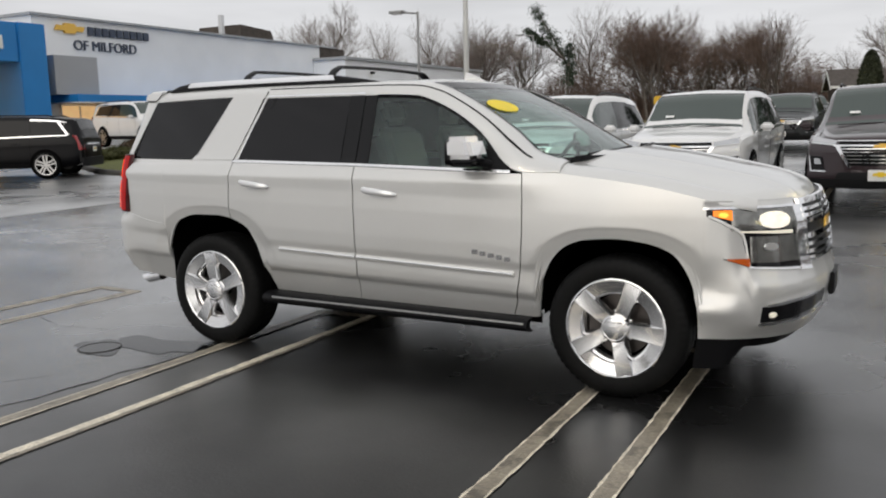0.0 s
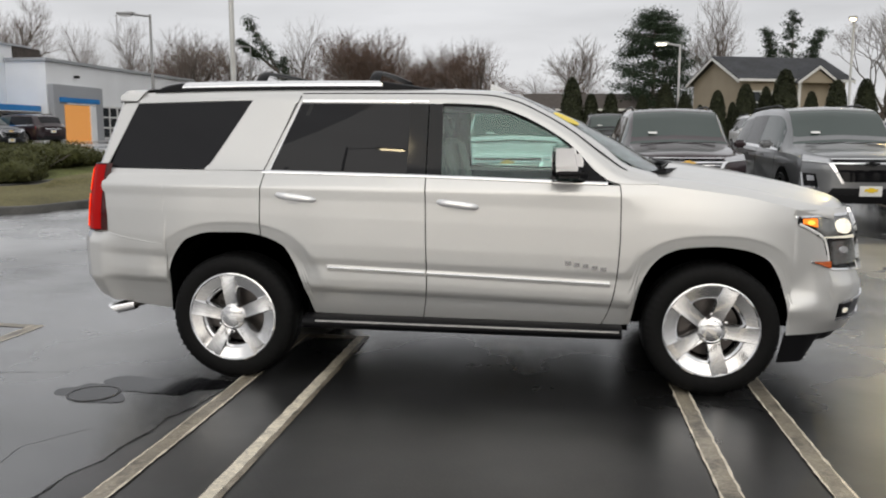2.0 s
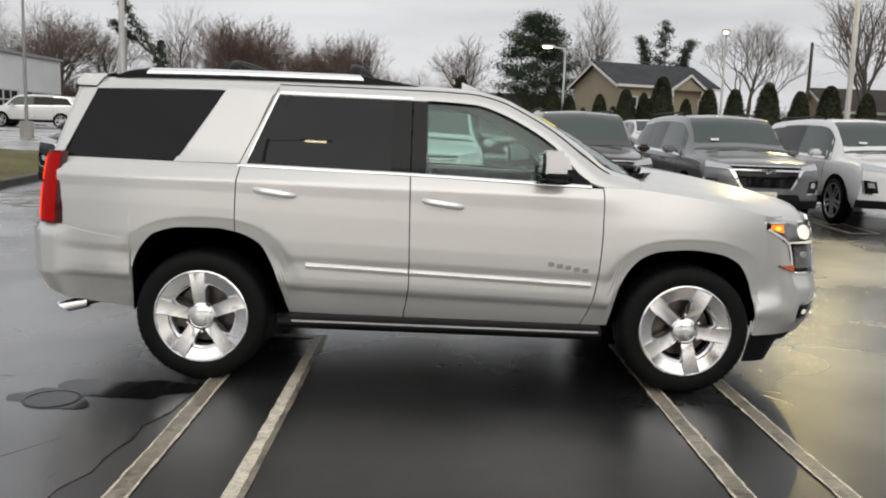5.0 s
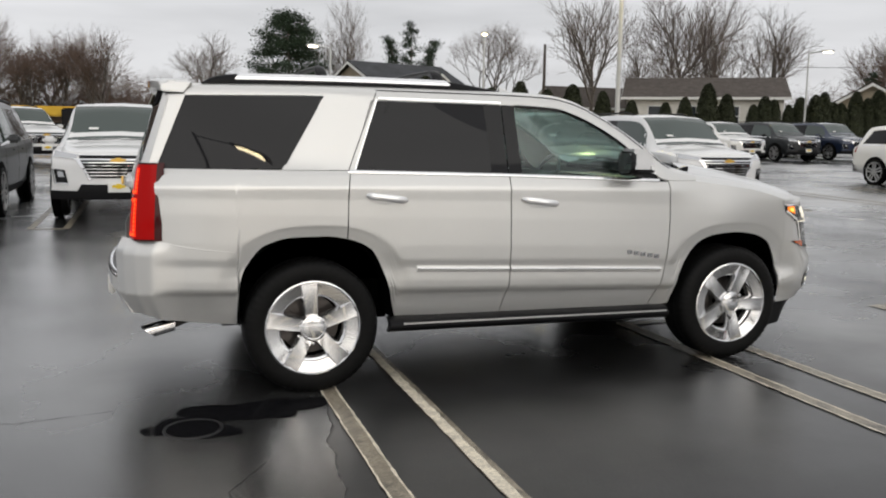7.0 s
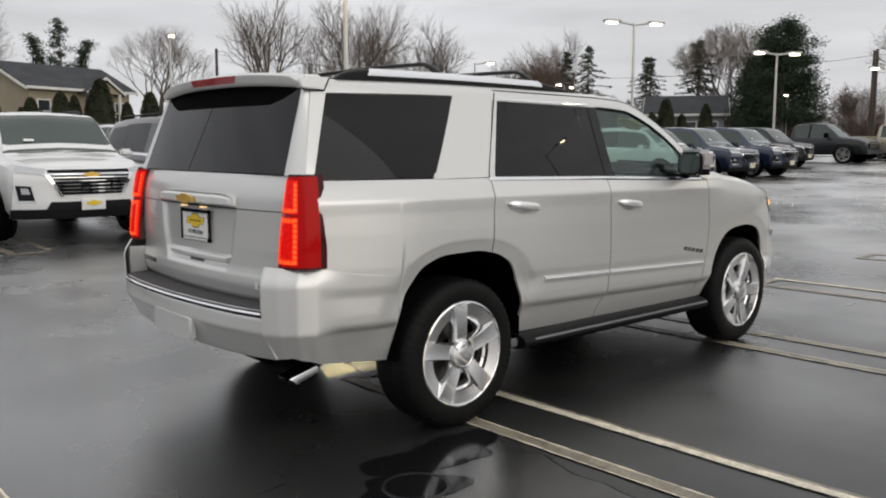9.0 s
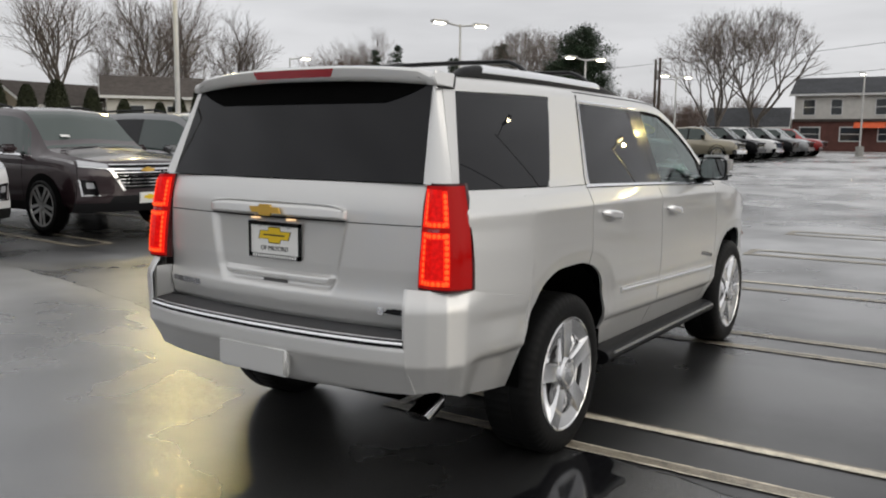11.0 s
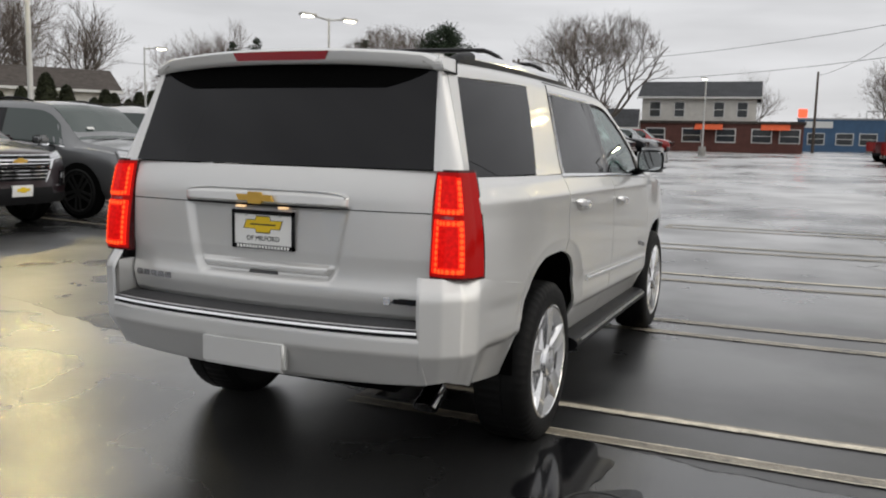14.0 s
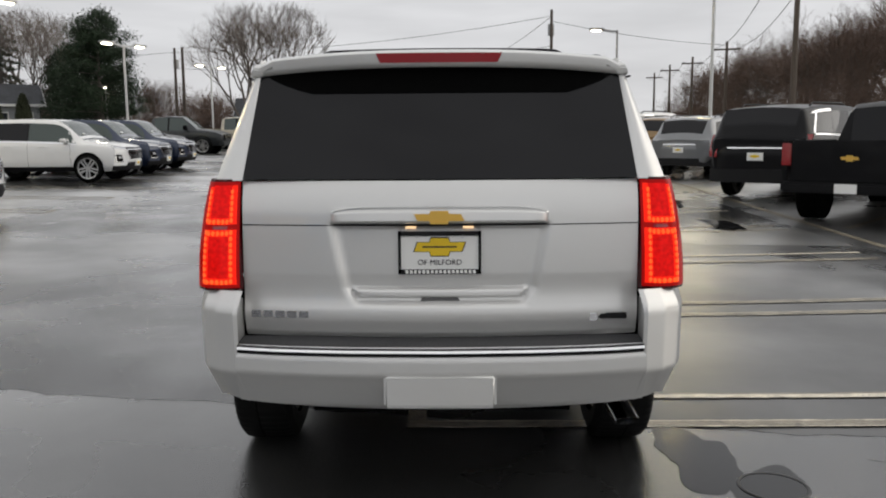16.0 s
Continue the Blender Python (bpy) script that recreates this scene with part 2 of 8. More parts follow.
def glass_material(name, tint, mix, rough=0.0):
    """Thin tinted pane: a clear tinted film under a glossy skin."""
    m = bpy.data.materials.new(name)
    m.use_nodes = True
    t = m.node_tree
    t.nodes.clear()
    tr = t.nodes.new("ShaderNodeBsdfTransparent")
    tr.inputs[0].default_value = (*tint, 1)
    gl = t.nodes.new("ShaderNodeBsdfGlossy")
    gl.inputs["Roughness"].default_value = rough
    lw = t.nodes.new("ShaderNodeLayerWeight")
    lw.inputs[0].default_value = 0.5
    pw = t.nodes.new("ShaderNodeMath")
    pw.operation = "POWER"
    pw.inputs[1].default_value = 5.0
    t.links.new(lw.outputs["Facing"], pw.inputs[0])
    ad = t.nodes.new("ShaderNodeMath")
    ad.operation = "MULTIPLY_ADD"
    ad.inputs[1].default_value, ad.inputs[2].default_value = 0.9, 0.03 + mix
    t.links.new(pw.outputs[0], ad.inputs[0])
    mx = t.nodes.new("ShaderNodeMixShader")
    t.links.new(ad.outputs[0], mx.inputs[0])
    t.links.new(tr.outputs[0], mx.inputs[1])
    t.links.new(gl.outputs[0], mx.inputs[2])
    o = t.nodes.new("ShaderNodeOutputMaterial")
    t.links.new(mx.outputs[0], o.inputs[0])
    return m


M["glass_green"] = glass_material("green_tinted_glass", (0.80, 0.91, 0.875), 0.02)
M["glass_shield"] = glass_material("windscreen_glass", (0.84, 0.92, 0.90), 0.02)
M["mirror"] = mat("mirror_glass", (0.45, 0.47, 0.47), 0.02, 1.0)


# ---- helpers for building ----
def link(name, bm, material, parent=None, label="", smooth=40):
    bmesh.ops.recalc_face_normals(bm, faces=bm.faces)
    me = bpy.data.meshes.new(name)
    bm.to_mesh(me)
    bm.free()
    if material is not None:
        me.materials.append(material)
    if smooth:
        me.shade_smooth()
        me.set_sharp_from_angle(angle=radians(smooth))
    ob = new(name, me)
    ob.parent = parent
    if label:
        ob["label"] = label
    return ob


def part(name, bm, material, parent, label="", smooth=40):
    return link(name, bm, material, parent, label, smooth)


def thing(name, label, category, m=None, group="", kind=""):
    ob = new(name)
    ob.empty_display_size = 0.2
    if m is not None:
        ob.matrix_basis = m
    return tagged(ob, label, category, group, kind)


def add_grid(bm, nu, nv, fn, close_u=False):
    vs = [[bm.verts.new(fn(i / nu, j / nv)) for j in range(nv + 1)] for i in range(nu + (0 if close_u else 1))]
    for i in range(nu):
        a, b = vs[i], vs[(i + 1) % len(vs)]
        for j in range(nv):
            bm.faces.new((a[j], b[j], b[j + 1], a[j + 1]))
    return vs


def grid(nu, nv, fn, close_u=False):
    bm = bmesh.new()
    add_grid(bm, nu, nv, fn, close_u)
    return bm


def add_sheet(bm, nu, nv, fn, off):
    """A curved panel with thickness: the outer face fn(u, v), the inner one moved by off."""
    off = Vector(off)
    o = [[bm.verts.new(fn(i / nu, j / nv)) for j in range(nv + 1)] for i in range(nu + 1)]
    n = [[bm.verts.new(Vector(fn(i / nu, j / nv)) + off) for j in range(nv + 1)] for i in range(nu + 1)]
    for i in range(nu):
        for j in range(nv):
            bm.faces.new((o[i][j], o[i + 1][j], o[i + 1][j + 1], o[i][j + 1]))
            bm.faces.new((n[i][j], n[i][j + 1], n[i + 1][j + 1], n[i + 1][j]))
    for i in range(nu):
        bm.faces.new((o[i][0], n[i][0], n[i + 1][0], o[i + 1][0]))
        bm.faces.new((o[i][nv], o[i + 1][nv], n[i + 1][nv], n[i][nv]))
    for j in range(nv):
        bm.faces.new((o[0][j], o[0][j + 1], n[0][j + 1], n[0][j]))
        bm.faces.new((o[nu][j], n[nu][j], n[nu][j + 1], o[nu][j + 1]))


def sheet(nu, nv, fn, off):
    bm = bmesh.new()
    add_sheet(bm, nu, nv, fn, off)
    return bm


def add_box(bm, x0, x1, y0, y1, z0, z1, bevel=0.0, m=None, segments=2):
    made = bmesh.ops.create_cube(bm, size=1)["verts"]
    bmesh.ops.transform(bm, matrix=Matrix.Translation(((x0 + x1) / 2, (y0 + y1) / 2, (z0 + z1) / 2)) @ Matrix.Diagonal((x1 - x0, y1 - y0, z1 - z0, 1)), verts=made)
    if bevel:
        es = list({e for v in made for e in v.link_edges})
        res = bmesh.ops.bevel(bm, geom=es, offset=bevel, segments=segments, affect="EDGES")
        made = list({v for f in res["faces"] for v in f.verts} | {v for v in made if v.is_valid})
    if m is not None:
        bmesh.ops.transform(bm, matrix=m, verts=made)


def box(x0, x1, y0, y1, z0, z1, bevel=0.0, m=None, segments=2):
    bm = bmesh.new()
    add_box(bm, x0, x1, y0, y1, z0, z1, bevel, m, segments)
    return bm


def add_lathe(bm, prof, n, axis="y", centre=(0, 0, 0), wobble=None):
    """Turns a profile of (radius, along) about an axis."""
    rows = []
    for k in range(n):
        a = 2 * math.pi * k / n
        row = []
        for i, (r, h) in enumerate(prof):
            rr = r + (wobble(k, i) if wobble else 0.0)
            c, s = rr * math.cos(a), rr * math.sin(a)
            p = (c, h, s) if axis == "y" else (c, s, h) if axis == "z" else (h, c, s)
            row.append(bm.verts.new(Vector(p) + Vector(centre)))
        rows.append(row)
    for k in range(n):
        a, b = rows[k], rows[(k + 1) % n]
        for i in range(len(prof) - 1):
            bm.faces.new((a[i], b[i], b[i + 1], a[i + 1]))
    return rows


def lathe(prof, n, axis="y", centre=(0, 0, 0), wobble=None):
    bm = bmesh.new()
    add_lathe(bm, prof, n, axis, centre, wobble)
    return bm


def add_prism(bm, pts, off):
    """A flat outline with thickness along off."""
    off = Vector(off)
    a = [bm.verts.new(p) for p in pts]
    b = [bm.verts.new(Vector(p) + off) for p in pts]
    bm.faces.new(a)
    bm.faces.new(b[::-1])
    n = len(pts)
    for i in range(n):
        bm.faces.new((a[i], b[i], b[(i + 1) % n], a[(i + 1) % n]))


def prism(pts, off):
    bm = bmesh.new()
    add_prism(bm, pts, off)
    return bm


def add_tube(bm, pts, r, n=8, r_end=None):
    pts = [Vector(p) for p in pts]
    rows = []
    for i, p in enumerate(pts):
        d = (pts[min(i + 1, len(pts) - 1)] - pts[max(i - 1, 0)]).normalized()
        s = d.orthogonal().normalized() if i == 0 else (rows_s - d * rows_s.dot(d)).normalized()
        rows_s = s
        w = d.cross(s)
        rr = r if r_end is None else r + (r_end - r) * i / (len(pts) - 1)
        rows.append([bm.verts.new(p + (s * math.cos(2 * math.pi * k / n) + w * math.sin(2 * math.pi * k / n)) * rr) for k in range(n)])
    for a, b in zip(rows, rows[1:]):
        for k in range(n):
            bm.faces.new((a[k], a[(k + 1) % n], b[(k + 1) % n], b[k]))
    bm.faces.new(rows[0][::-1])
    bm.faces.new(rows[-1])


def tube(pts, r, n=8, r_end=None):
    bm = bmesh.new()
    add_tube(bm, pts, r, n, r_end)
    return bm


def curve(pts):
    """Straight interpolation through (a, b) pairs."""
    xs, ys = [p[0] for p in pts], [p[1] for p in pts]
    return lambda x: float(np.interp(x, xs, ys))


def smooth_curve(pts):
    """Monotone cubic interpolation through (a, b) pairs."""
    xs, ys = np.array([p[0] for p in pts], float), np.array([p[1] for p in pts], float)
    h, d = np.diff(xs), np.diff(ys) / np.diff(xs)
    m = np.zeros(len(xs))
    m[0], m[-1] = d[0], d[-1]
    for i in range(1, len(xs) - 1):
        m[i] = 0 if d[i - 1] * d[i] <= 0 else 2 * d[i - 1] * d[i] / (d[i - 1] + d[i])

    def f(x):
        x = min(max(x, xs[0]), xs[-1])
        i = min(int(np.searchsorted(xs, x, side="right")) - 1, len(xs) - 2)
        t = (x - xs[i]) / h[i]
        return float(ys[i] * (1 + 2 * t) * (1 - t) ** 2 + m[i] * h[i] * t * (1 - t) ** 2 + ys[i + 1] * t * t * (3 - 2 * t) + m[i + 1] * h[i] * t * t * (t - 1))
    return f


def lettering(name, text, size, material, parent, m, depth=0.004, align="CENTER"):
    cu = bpy.data.curves.new(name, "FONT")
    cu.body, cu.size, cu.extrude, cu.align_x, cu.align_y = text, size, depth, align, "CENTER"
    tmp = bpy.data.objects.new(name, cu)
    scene.collection.objects.link(tmp)
    me = bpy.data.meshes.new_from_object(tmp.evaluated_get(bpy.context.evaluated_depsgraph_get()))
    bpy.data.objects.remove(tmp)
    me.transform(m)
    me.materials.clear()
    me.materials.append(material)
    ob = new(name, me)
    ob.parent = parent
    return ob


# ---- ground ----
def g(x, y):
    """Height of the ground: level under the silver car, rising gently all round it."""
    r = math.hypot(0.75 * (x - 1.5), y)
    d = max(0.0, r - 2.2)
    d = d * d / (d + 1.2)
    return 1.8 * math.tanh(0.0245 * d / 1.8) + 0.35 * math.exp(-((x + 22) / 7) ** 2 - ((y - 20) / 7) ** 2)


def at(x, y, turn=0.0, up=0.0):
    return pose(x, y, g(x, y) + up, 0, 0, turn)

# ---- the ground ----
radii = [0.0, 1.0, 2.0, 2.6] + [2.6 * 1.12 ** k for k in range(1, 52)]
bm = bmesh.new()
rows = []
N = 96
c0 = bm.verts.new((1.5, 0, g(1.5, 0)))
for r in radii[1:]:
    rows.append([bm.verts.new((1.5 + r * math.cos(2 * math.pi * k / N), r * math.sin(2 * math.pi * k / N), g(1.5 + r * math.cos(2 * math.pi * k / N), r * math.sin(2 * math.pi * k / N)))) for k in range(N)])
for k in range(N):
    bm.faces.new((c0, rows[0][k], rows[0][(k + 1) % N]))
for a, b in zip(rows, rows[1:]):
    for k in range(N):
        bm.faces.new((a[k], b[k], b[(k + 1) % N], a[(k + 1) % N]))
tagged(link("ground", bm, M["asphalt"]), "wet dark asphalt of a car park", "ground", kind="structure")


def draped(name, pts, material, lift, label, category, kind="structure", parent=None, step=0.5):
    """A sheet with the given outline laid on the ground."""
    bm = bmesh.new()
    vs = [bm.verts.new((x, y, 0)) for x, y in pts]
    bm.faces.new(vs)
    xs, ys = [p[0] for p in pts], [p[1] for p in pts]
    for axis, lo, hi in ((0, min(xs), max(xs)), (1, min(ys), max(ys))):
        n = int((hi - lo) / step)
        for i in range(1, n):
            co = Vector((0, 0, 0))
            co[axis] = lo + (hi - lo) * i / n
            no = Vector((0, 0, 0))
            no[axis] = 1
            bmesh.ops.bisect_plane(bm, geom=bm.verts[:] + bm.edges[:] + bm.faces[:], plane_co=co, plane_no=no)
    for v in bm.verts:
        v.co.z = g(v.co.x, v.co.y) + lift
    ob = link(name, bm, material, parent)
    if label:
        tagged(ob, label, category, kind=kind)
    return ob


# older paving behind a wandering seam that runs under the silver car
rnd = random.Random(5)
seam = [(-0.9, -9.0), (-0.55, -6.0), (-0.35, -4.0), (-0.12, -2.3), (0.02, -1.2), (0.25, 0.2), (0.48, 1.3), (0.62, 2.2), (0.85, 3.2), (1.15, 4.3), (1.3, 5.6), (1.4, 6.6), (0.9, 9.0)]
fs = smooth_curve([(b, a) for a, b in seam])
edge = [(fs(-9 + 18 * i / 90) + rnd.uniform(-0.03, 0.03), -9 + 18 * i / 90) for i in range(91)]
draped("pavement", [(-9, -9), *edge, (-9, 9)], M["asphalt_old"], 0.003, "older patched wet asphalt with a ragged seam", "pavement", step=0.9)


def wandering(name, pts, width, material, lift, label, category, parent=None, jitter=0.02, seed=1, kind="structure"):
    """A narrow strip along points, with uneven edges."""
    rnd = random.Random(seed)
    dense = []
    for (x0, y0), (x1, y1) in zip(pts, pts[1:]):
        n = max(1, int(math.hypot(x1 - x0, y1 - y0) / 0.05))
        dense += [(x0 + (x1 - x0) * i / n, y0 + (y1 - y0) * i / n) for i in range(n)]
    dense.append(pts[-1])
    bm = bmesh.new()
    prev = None
    for i, (x, y) in enumerate(dense):
        x2, y2 = dense[min(i + 1, len(dense) - 1)]
        x1, y1 = dense[max(i - 1, 0)]
        d = Vector((x2 - x1, y2 - y1, 0)).normalized()
        s = Vector((-d.y, d.x, 0))
        a, b = width / 2 + rnd.uniform(-jitter, jitter), width / 2 + rnd.uniform(-jitter, jitter)
        p = Vector((x, y, 0))
        pair = []
        for q in (p + s * a, p - s * b):
            q.z = g(q.x, q.y) + lift
            pair.append(bm.verts.new(q))
        if prev:
            bm.faces.new((prev[0], prev[1], pair[1], pair[0]))
        prev = pair
    ob = link(name, bm, material, parent)
    if label:
        tagged(ob, label, category, kind=kind)
    return ob


wandering("crack", edge[8:84], 0.003, M["crack"], 0.0045, "dark tar seam between two pavings", "seam", jitter=0.008)
wandering("crack", [(-0.4, -2.0), (-0.6, -2.3), (-0.55, -2.6), (-0.8, -2.9), (-0.75, -3.3)], 0.006, M["crack"], 0.0045, "fine crack in the wet asphalt", "crack", jitter=0.004, seed=3)
wandering("crack", [(-1.0, -1.0), (-1.6, -1.1), (-2.2, -0.9), (-3.0, -1.15)], 0.006, M["crack"], 0.0045, "fine crack in the wet asphalt", "crack", jitter=0.004, seed=4)
old_edge = [(7.6, -2.7), (7.9, -3.3), (9.0, -3.4), (10.2, -3.2), (11.6, -3.7), (13.5, -3.6), (15.5, -4.1), (18.0, -4.0), (21.0, -4.5)]
fine = random.Random(9)
old_edge = [(x0 + (x1 - x0) * i / 8 + fine.uniform(-0.07, 0.07), y0 + (y1 - y0) * i / 8 + fine.uniform(-0.05, 0.05)) for (x0, y0), (x1, y1) in zip(old_edge, old_edge[1:]) for i in range(8)]
wandering("crack", old_edge, 0.022, M["crack"], 0.006, "broken edge of an old asphalt layer", "crack", jitter=0.03, seed=6)
draped("pavement", [(7.65, -2.7), (7.95, -3.35), (9.0, -3.45), (10.2, -3.25), (11.6, -3.75), (13.5, -3.65), (15.5, -4.15), (18.0, -4.05), (21.0, -4.55), (21, -5.4), (6.5, -5.2), (6.9, -3.4)], M["asphalt_old"], 0.003, "old broken asphalt layer along the kerb", "pavement", step=0.8)

# painted bay lines: hairpin pairs 0.47 m apart, every 2.69 m
bay = 0
for k in (-2, -1, 0, 1, 2, 3, 4):
    xc = 0.335 + 2.70 * k
    a, b = xc - 0.24, xc + 0.24
    top = 0.15
    for xl, sd in ((a, 20 + k), (b, 40 + k)):
        ln = wandering("bay_line", [(xl, -5.0), (xl, top + 0.045)], 0.098, M["line"], 0.007, "worn cream hairpin bay line with brighter edges", "line", seed=sd, jitter=0.0025)
        solid = xl == b and k in (0, 2)
        for off, wide in ((-0.014, 0.062),) if solid else ((-0.046, 0.011), (0.045, 0.013)):
            wandering("paint_edge", [(xl + off, -5.0), (xl + off, top + 0.04)], wide, M["line_edge"], 0.0085, "", "", parent=ln, seed=sd + 300 + int(off * 1000), jitter=0.0045)
    wandering("bay_line", [(a + 0.05, top), (b - 0.05, top)], 0.098, M["line"], 0.0075, "worn cream hairpin end of a bay line", "line", seed=60 + k, jitter=0.005)
for k in range(-2, 11):
    xc = 0.335 + 2.70 * k
    for dx in (-0.24, 0.24):
        wandering("bay_line", [(xc + dx, 7.4), (xc + dx, 12.8)], 0.098, M["line"], 0.007, "white bay line under the facing row of cars", "line", seed=80 + k, jitter=0.005)
    wandering("bay_line", [(xc - 0.2, 7.4), (xc + 0.2, 7.4)], 0.098, M["line"], 0.0075, "white end of a bay line", "line", seed=99 + k, jitter=0.005)


def puddle(x, y, rx, ry, seed, lift=0.009):
    rnd = random.Random(seed)
    ph = [rnd.uniform(0, 6.3) for _ in range(5)]
    pts = []
    for i in range(48):
        a = 2 * math.pi * i / 48
        k = 1 + 0.22 * math.sin(2 * a + ph[0]) + 0.14 * math.sin(3 * a + ph[1]) + 0.10 * math.sin(5 * a + ph[2]) + 0.06 * math.sin(9 * a + ph[3])
        pts.append((x + rx * k * math.cos(a), y + ry * k * math.sin(a)))
    bm = bmesh.new()
    vs = [bm.verts.new((px, py, g(x, y) + lift)) for px, py in pts]
    bm.faces.new(vs)
    tagged(link("puddle", bm, M["water"]), "shallow rain puddle on the asphalt", "puddle", kind="structure")


puddle(-0.36, -1.21, 0.34, 0.20, 8, 0.006)
puddle(-0.72, -1.42, 0.21, 0.17, 12, 0.0065)
puddle(9.2, -4.3, 0.9, 0.25, 4)
puddle(13.0, -4.4, 1.3, 0.25, 5)

# the drain cover
dr = thing("drain_cover", "round cast iron drain cover set in wet asphalt", "drain cover", at(-0.71, -1.44), kind="structure")
part("rim", lathe([(0.136, 0.004), (0.138, 0.011), (0.150, 0.011), (0.155, 0.004)], 40, "z"), M["crack"], dr)
bm = lathe([(0.001, 0.0085), (0.136, 0.0085), (0.136, 0.0)], 40, "z")
part("lid", bm, M["water"], dr, "lid under a film of rain water")

# ---- the silver car in the middle ----
suv = thing("suv", "pearl silver full-size suv with chrome trim and lit lamps", "car", pose(0, 0, 0))
PEARL = M["pearl"]
prof = curve([(0.36, 0.885), (0.50, 0.938), (0.578, 0.972), (0.592, 0.992), (0.612, 1.003), (0.66, 1.008), (0.748, 1.009), (0.790, 1.018), (0.88, 1.0225), (1.05, 1.022), (1.15, 1.0165), (1.200, 1.0185), (1.222, 1.0185), (1.238, 1.012), (1.30, 0.981), (1.34, 0.957)])
wing = smooth_curve([(0.80, 1.0185), (0.88, 1.0225), (1.00, 1.019), (1.10, 1.009), (1.20, 0.990), (1.34, 0.957)])
belt = curve([(-0.95, 1.338), (0.20, 1.327), (1.235, 1.304), (2.315, 1.266), (2.6, 1.262)])
sill = curve([(0.4, 0.430), (2.6, 0.386)])
rear_arch = smooth_curve([(-0.434, 0.435), (-0.426, 0.647), (-0.379, 0.788), (-0.271, 0.905), (-0.114, 0.944), (0.077, 0.946), (0.215, 0.925), (0.352, 0.860), (0.42, 0.741), (0.471, 0.603), (0.512, 0.447)])
front_arch = smooth_curve([(2.476, 0.405), (2.516, 0.629), (2.591, 0.785), (2.67, 0.855), (2.784, 0.892), (2.948, 0.903), (3.114, 0.884), (3.249, 0.830), (3.342, 0.687), (3.407, 0.415)])
crease = smooth_curve([(2.35, 1.285), (2.716, 1.245), (3.118, 1.190), (3.44, 1.115), (3.7, 1.06)])
hood_line = smooth_curve([(2.4, 1.395), (2.73, 1.360), (3.056, 1.315), (3.347, 1.260), (3.602, 1.203), (3.75, 1.150), (3.845, 1.085), (3.93, 1.01)])
wtop = smooth_curve([(-0.95, 1.742), (-0.62, 1.752), (0.1, 1.764), (0.4, 1.748), (1.33, 1.737), (1.625, 1.722), (1.761, 1.682), (1.931, 1.602), (2.103, 1.489), (2.315, 1.290), (2.42, 1.262), (2.6, 1.262)])
roof_z = smooth_curve([(-0.80, 1.800), (-0.58, 1.822), (0.352, 1.833), (1.273, 1.828), (1.588, 1.818), (1.764, 1.786), (1.941, 1.707), (2.12, 1.607), (2.299, 1.489), (2.445, 1.372), (2.62, 1.318)])
roof_y = smooth_curve([(-0.8, 0.695), (1.5, 0.70), (2.0, 0.735), (2.62, 0.81)])


def taper(x):
    return 0.088 * max(0.0, (-0.2 - x) / 0.75) ** 2 + 0.070 * max(0.0, (x - 2.8) / 0.6) ** 2


upper_taper = smooth_curve([(-0.95, 0.020), (-0.66, 0.034), (-0.15, 0.015), (0.10, 0.009), (0.45, 0.0), (3.0, 0.0)])


def side(x, z):
    """Half width of the body."""
    drop = 0.030 * (x - 0.63) * min(1.0, max(0.0, (1.30 - z) / 0.22))
    y = prof(z + drop) if z < 1.34 else 0.957 - (z - 1.34) * 0.365
    if x > 2.2 and 0.88 < z < 1.34:
        f = min(1.0, (x - 2.2) / 0.6)
        y += (wing(z) - y) * f * f * (3 - 2 * f)
    if z < 0.62 and x > 3.0:
        y += (prof(0.62) - prof(z)) * 0.75 * min(1.0, (x - 3.0) / 0.3)
    y -= taper(x) * (1 if z < 1.34 else 0.6)
    if z > 1.30:
        y -= upper_taper(x) * min(1.0, (z - 1.30) / 0.06)
    if z < 1.12:
        for hx, hz, rr in ((0.02, 0.40, 0.618), (2.95, 0.38, 0.596)):
            d = (abs((x - hx) / 0.98) ** 2.6 + abs(z - hz) ** 2.6) ** (1 / 2.6)
            k = min(1.0, max(0.0, (rr - d) / 0.085))
            y -= 0.016 * k * min(1.0, k * 4) * min(1, max(0, (z - 0.50) / 0.22))
    return y


def side_panel(xl, xr, zb, zt, s, nu=28, nv=20, out=0.0, thick=0.014):
    def fn(u, v):
        z = 0.8
        for _ in range(4):
            x = xl(z) + u * (xr(z) - xl(z))
            z = zb(x) + v * (zt(x) - zb(x))
        return (x, s * (side(x, z) + out), z)
    return sheet(nu, nv, fn, (0, -s * thick, 0))


def const(c):
    return lambda _: c


door_front = smooth_curve([(0.38, 2.300), (0.50, 2.350), (0.728, 2.392), (1.0, 2.405), (1.2, 2.403), (1.35, 2.37)])
door_mid = smooth_curve([(0.40, 1.215), (0.66, 1.250), (1.0, 1.246), (1.35, 1.242)])
door_rear = smooth_curve([(0.40, 0.215), (0.94, 0.205), (1.2, 0.212), (1.33, 0.232)])
GAP = 0.0035


def body_bottom(x):
    if x <= 0.512:
        return rear_arch(x)
    return sill(x)


def patch_strip(s):
    """Bright strip up the rear edge of the rear door window."""
    def fn(u, v):
        z = 1.322 + 0.43 * v
        x = 0.252 + 0.172 * v + 0.008 * u
        return (x, s * (side(x, z) + 0.007), z)
    return sheet(2, 10, fn, (0, -s * 0.008, 0))


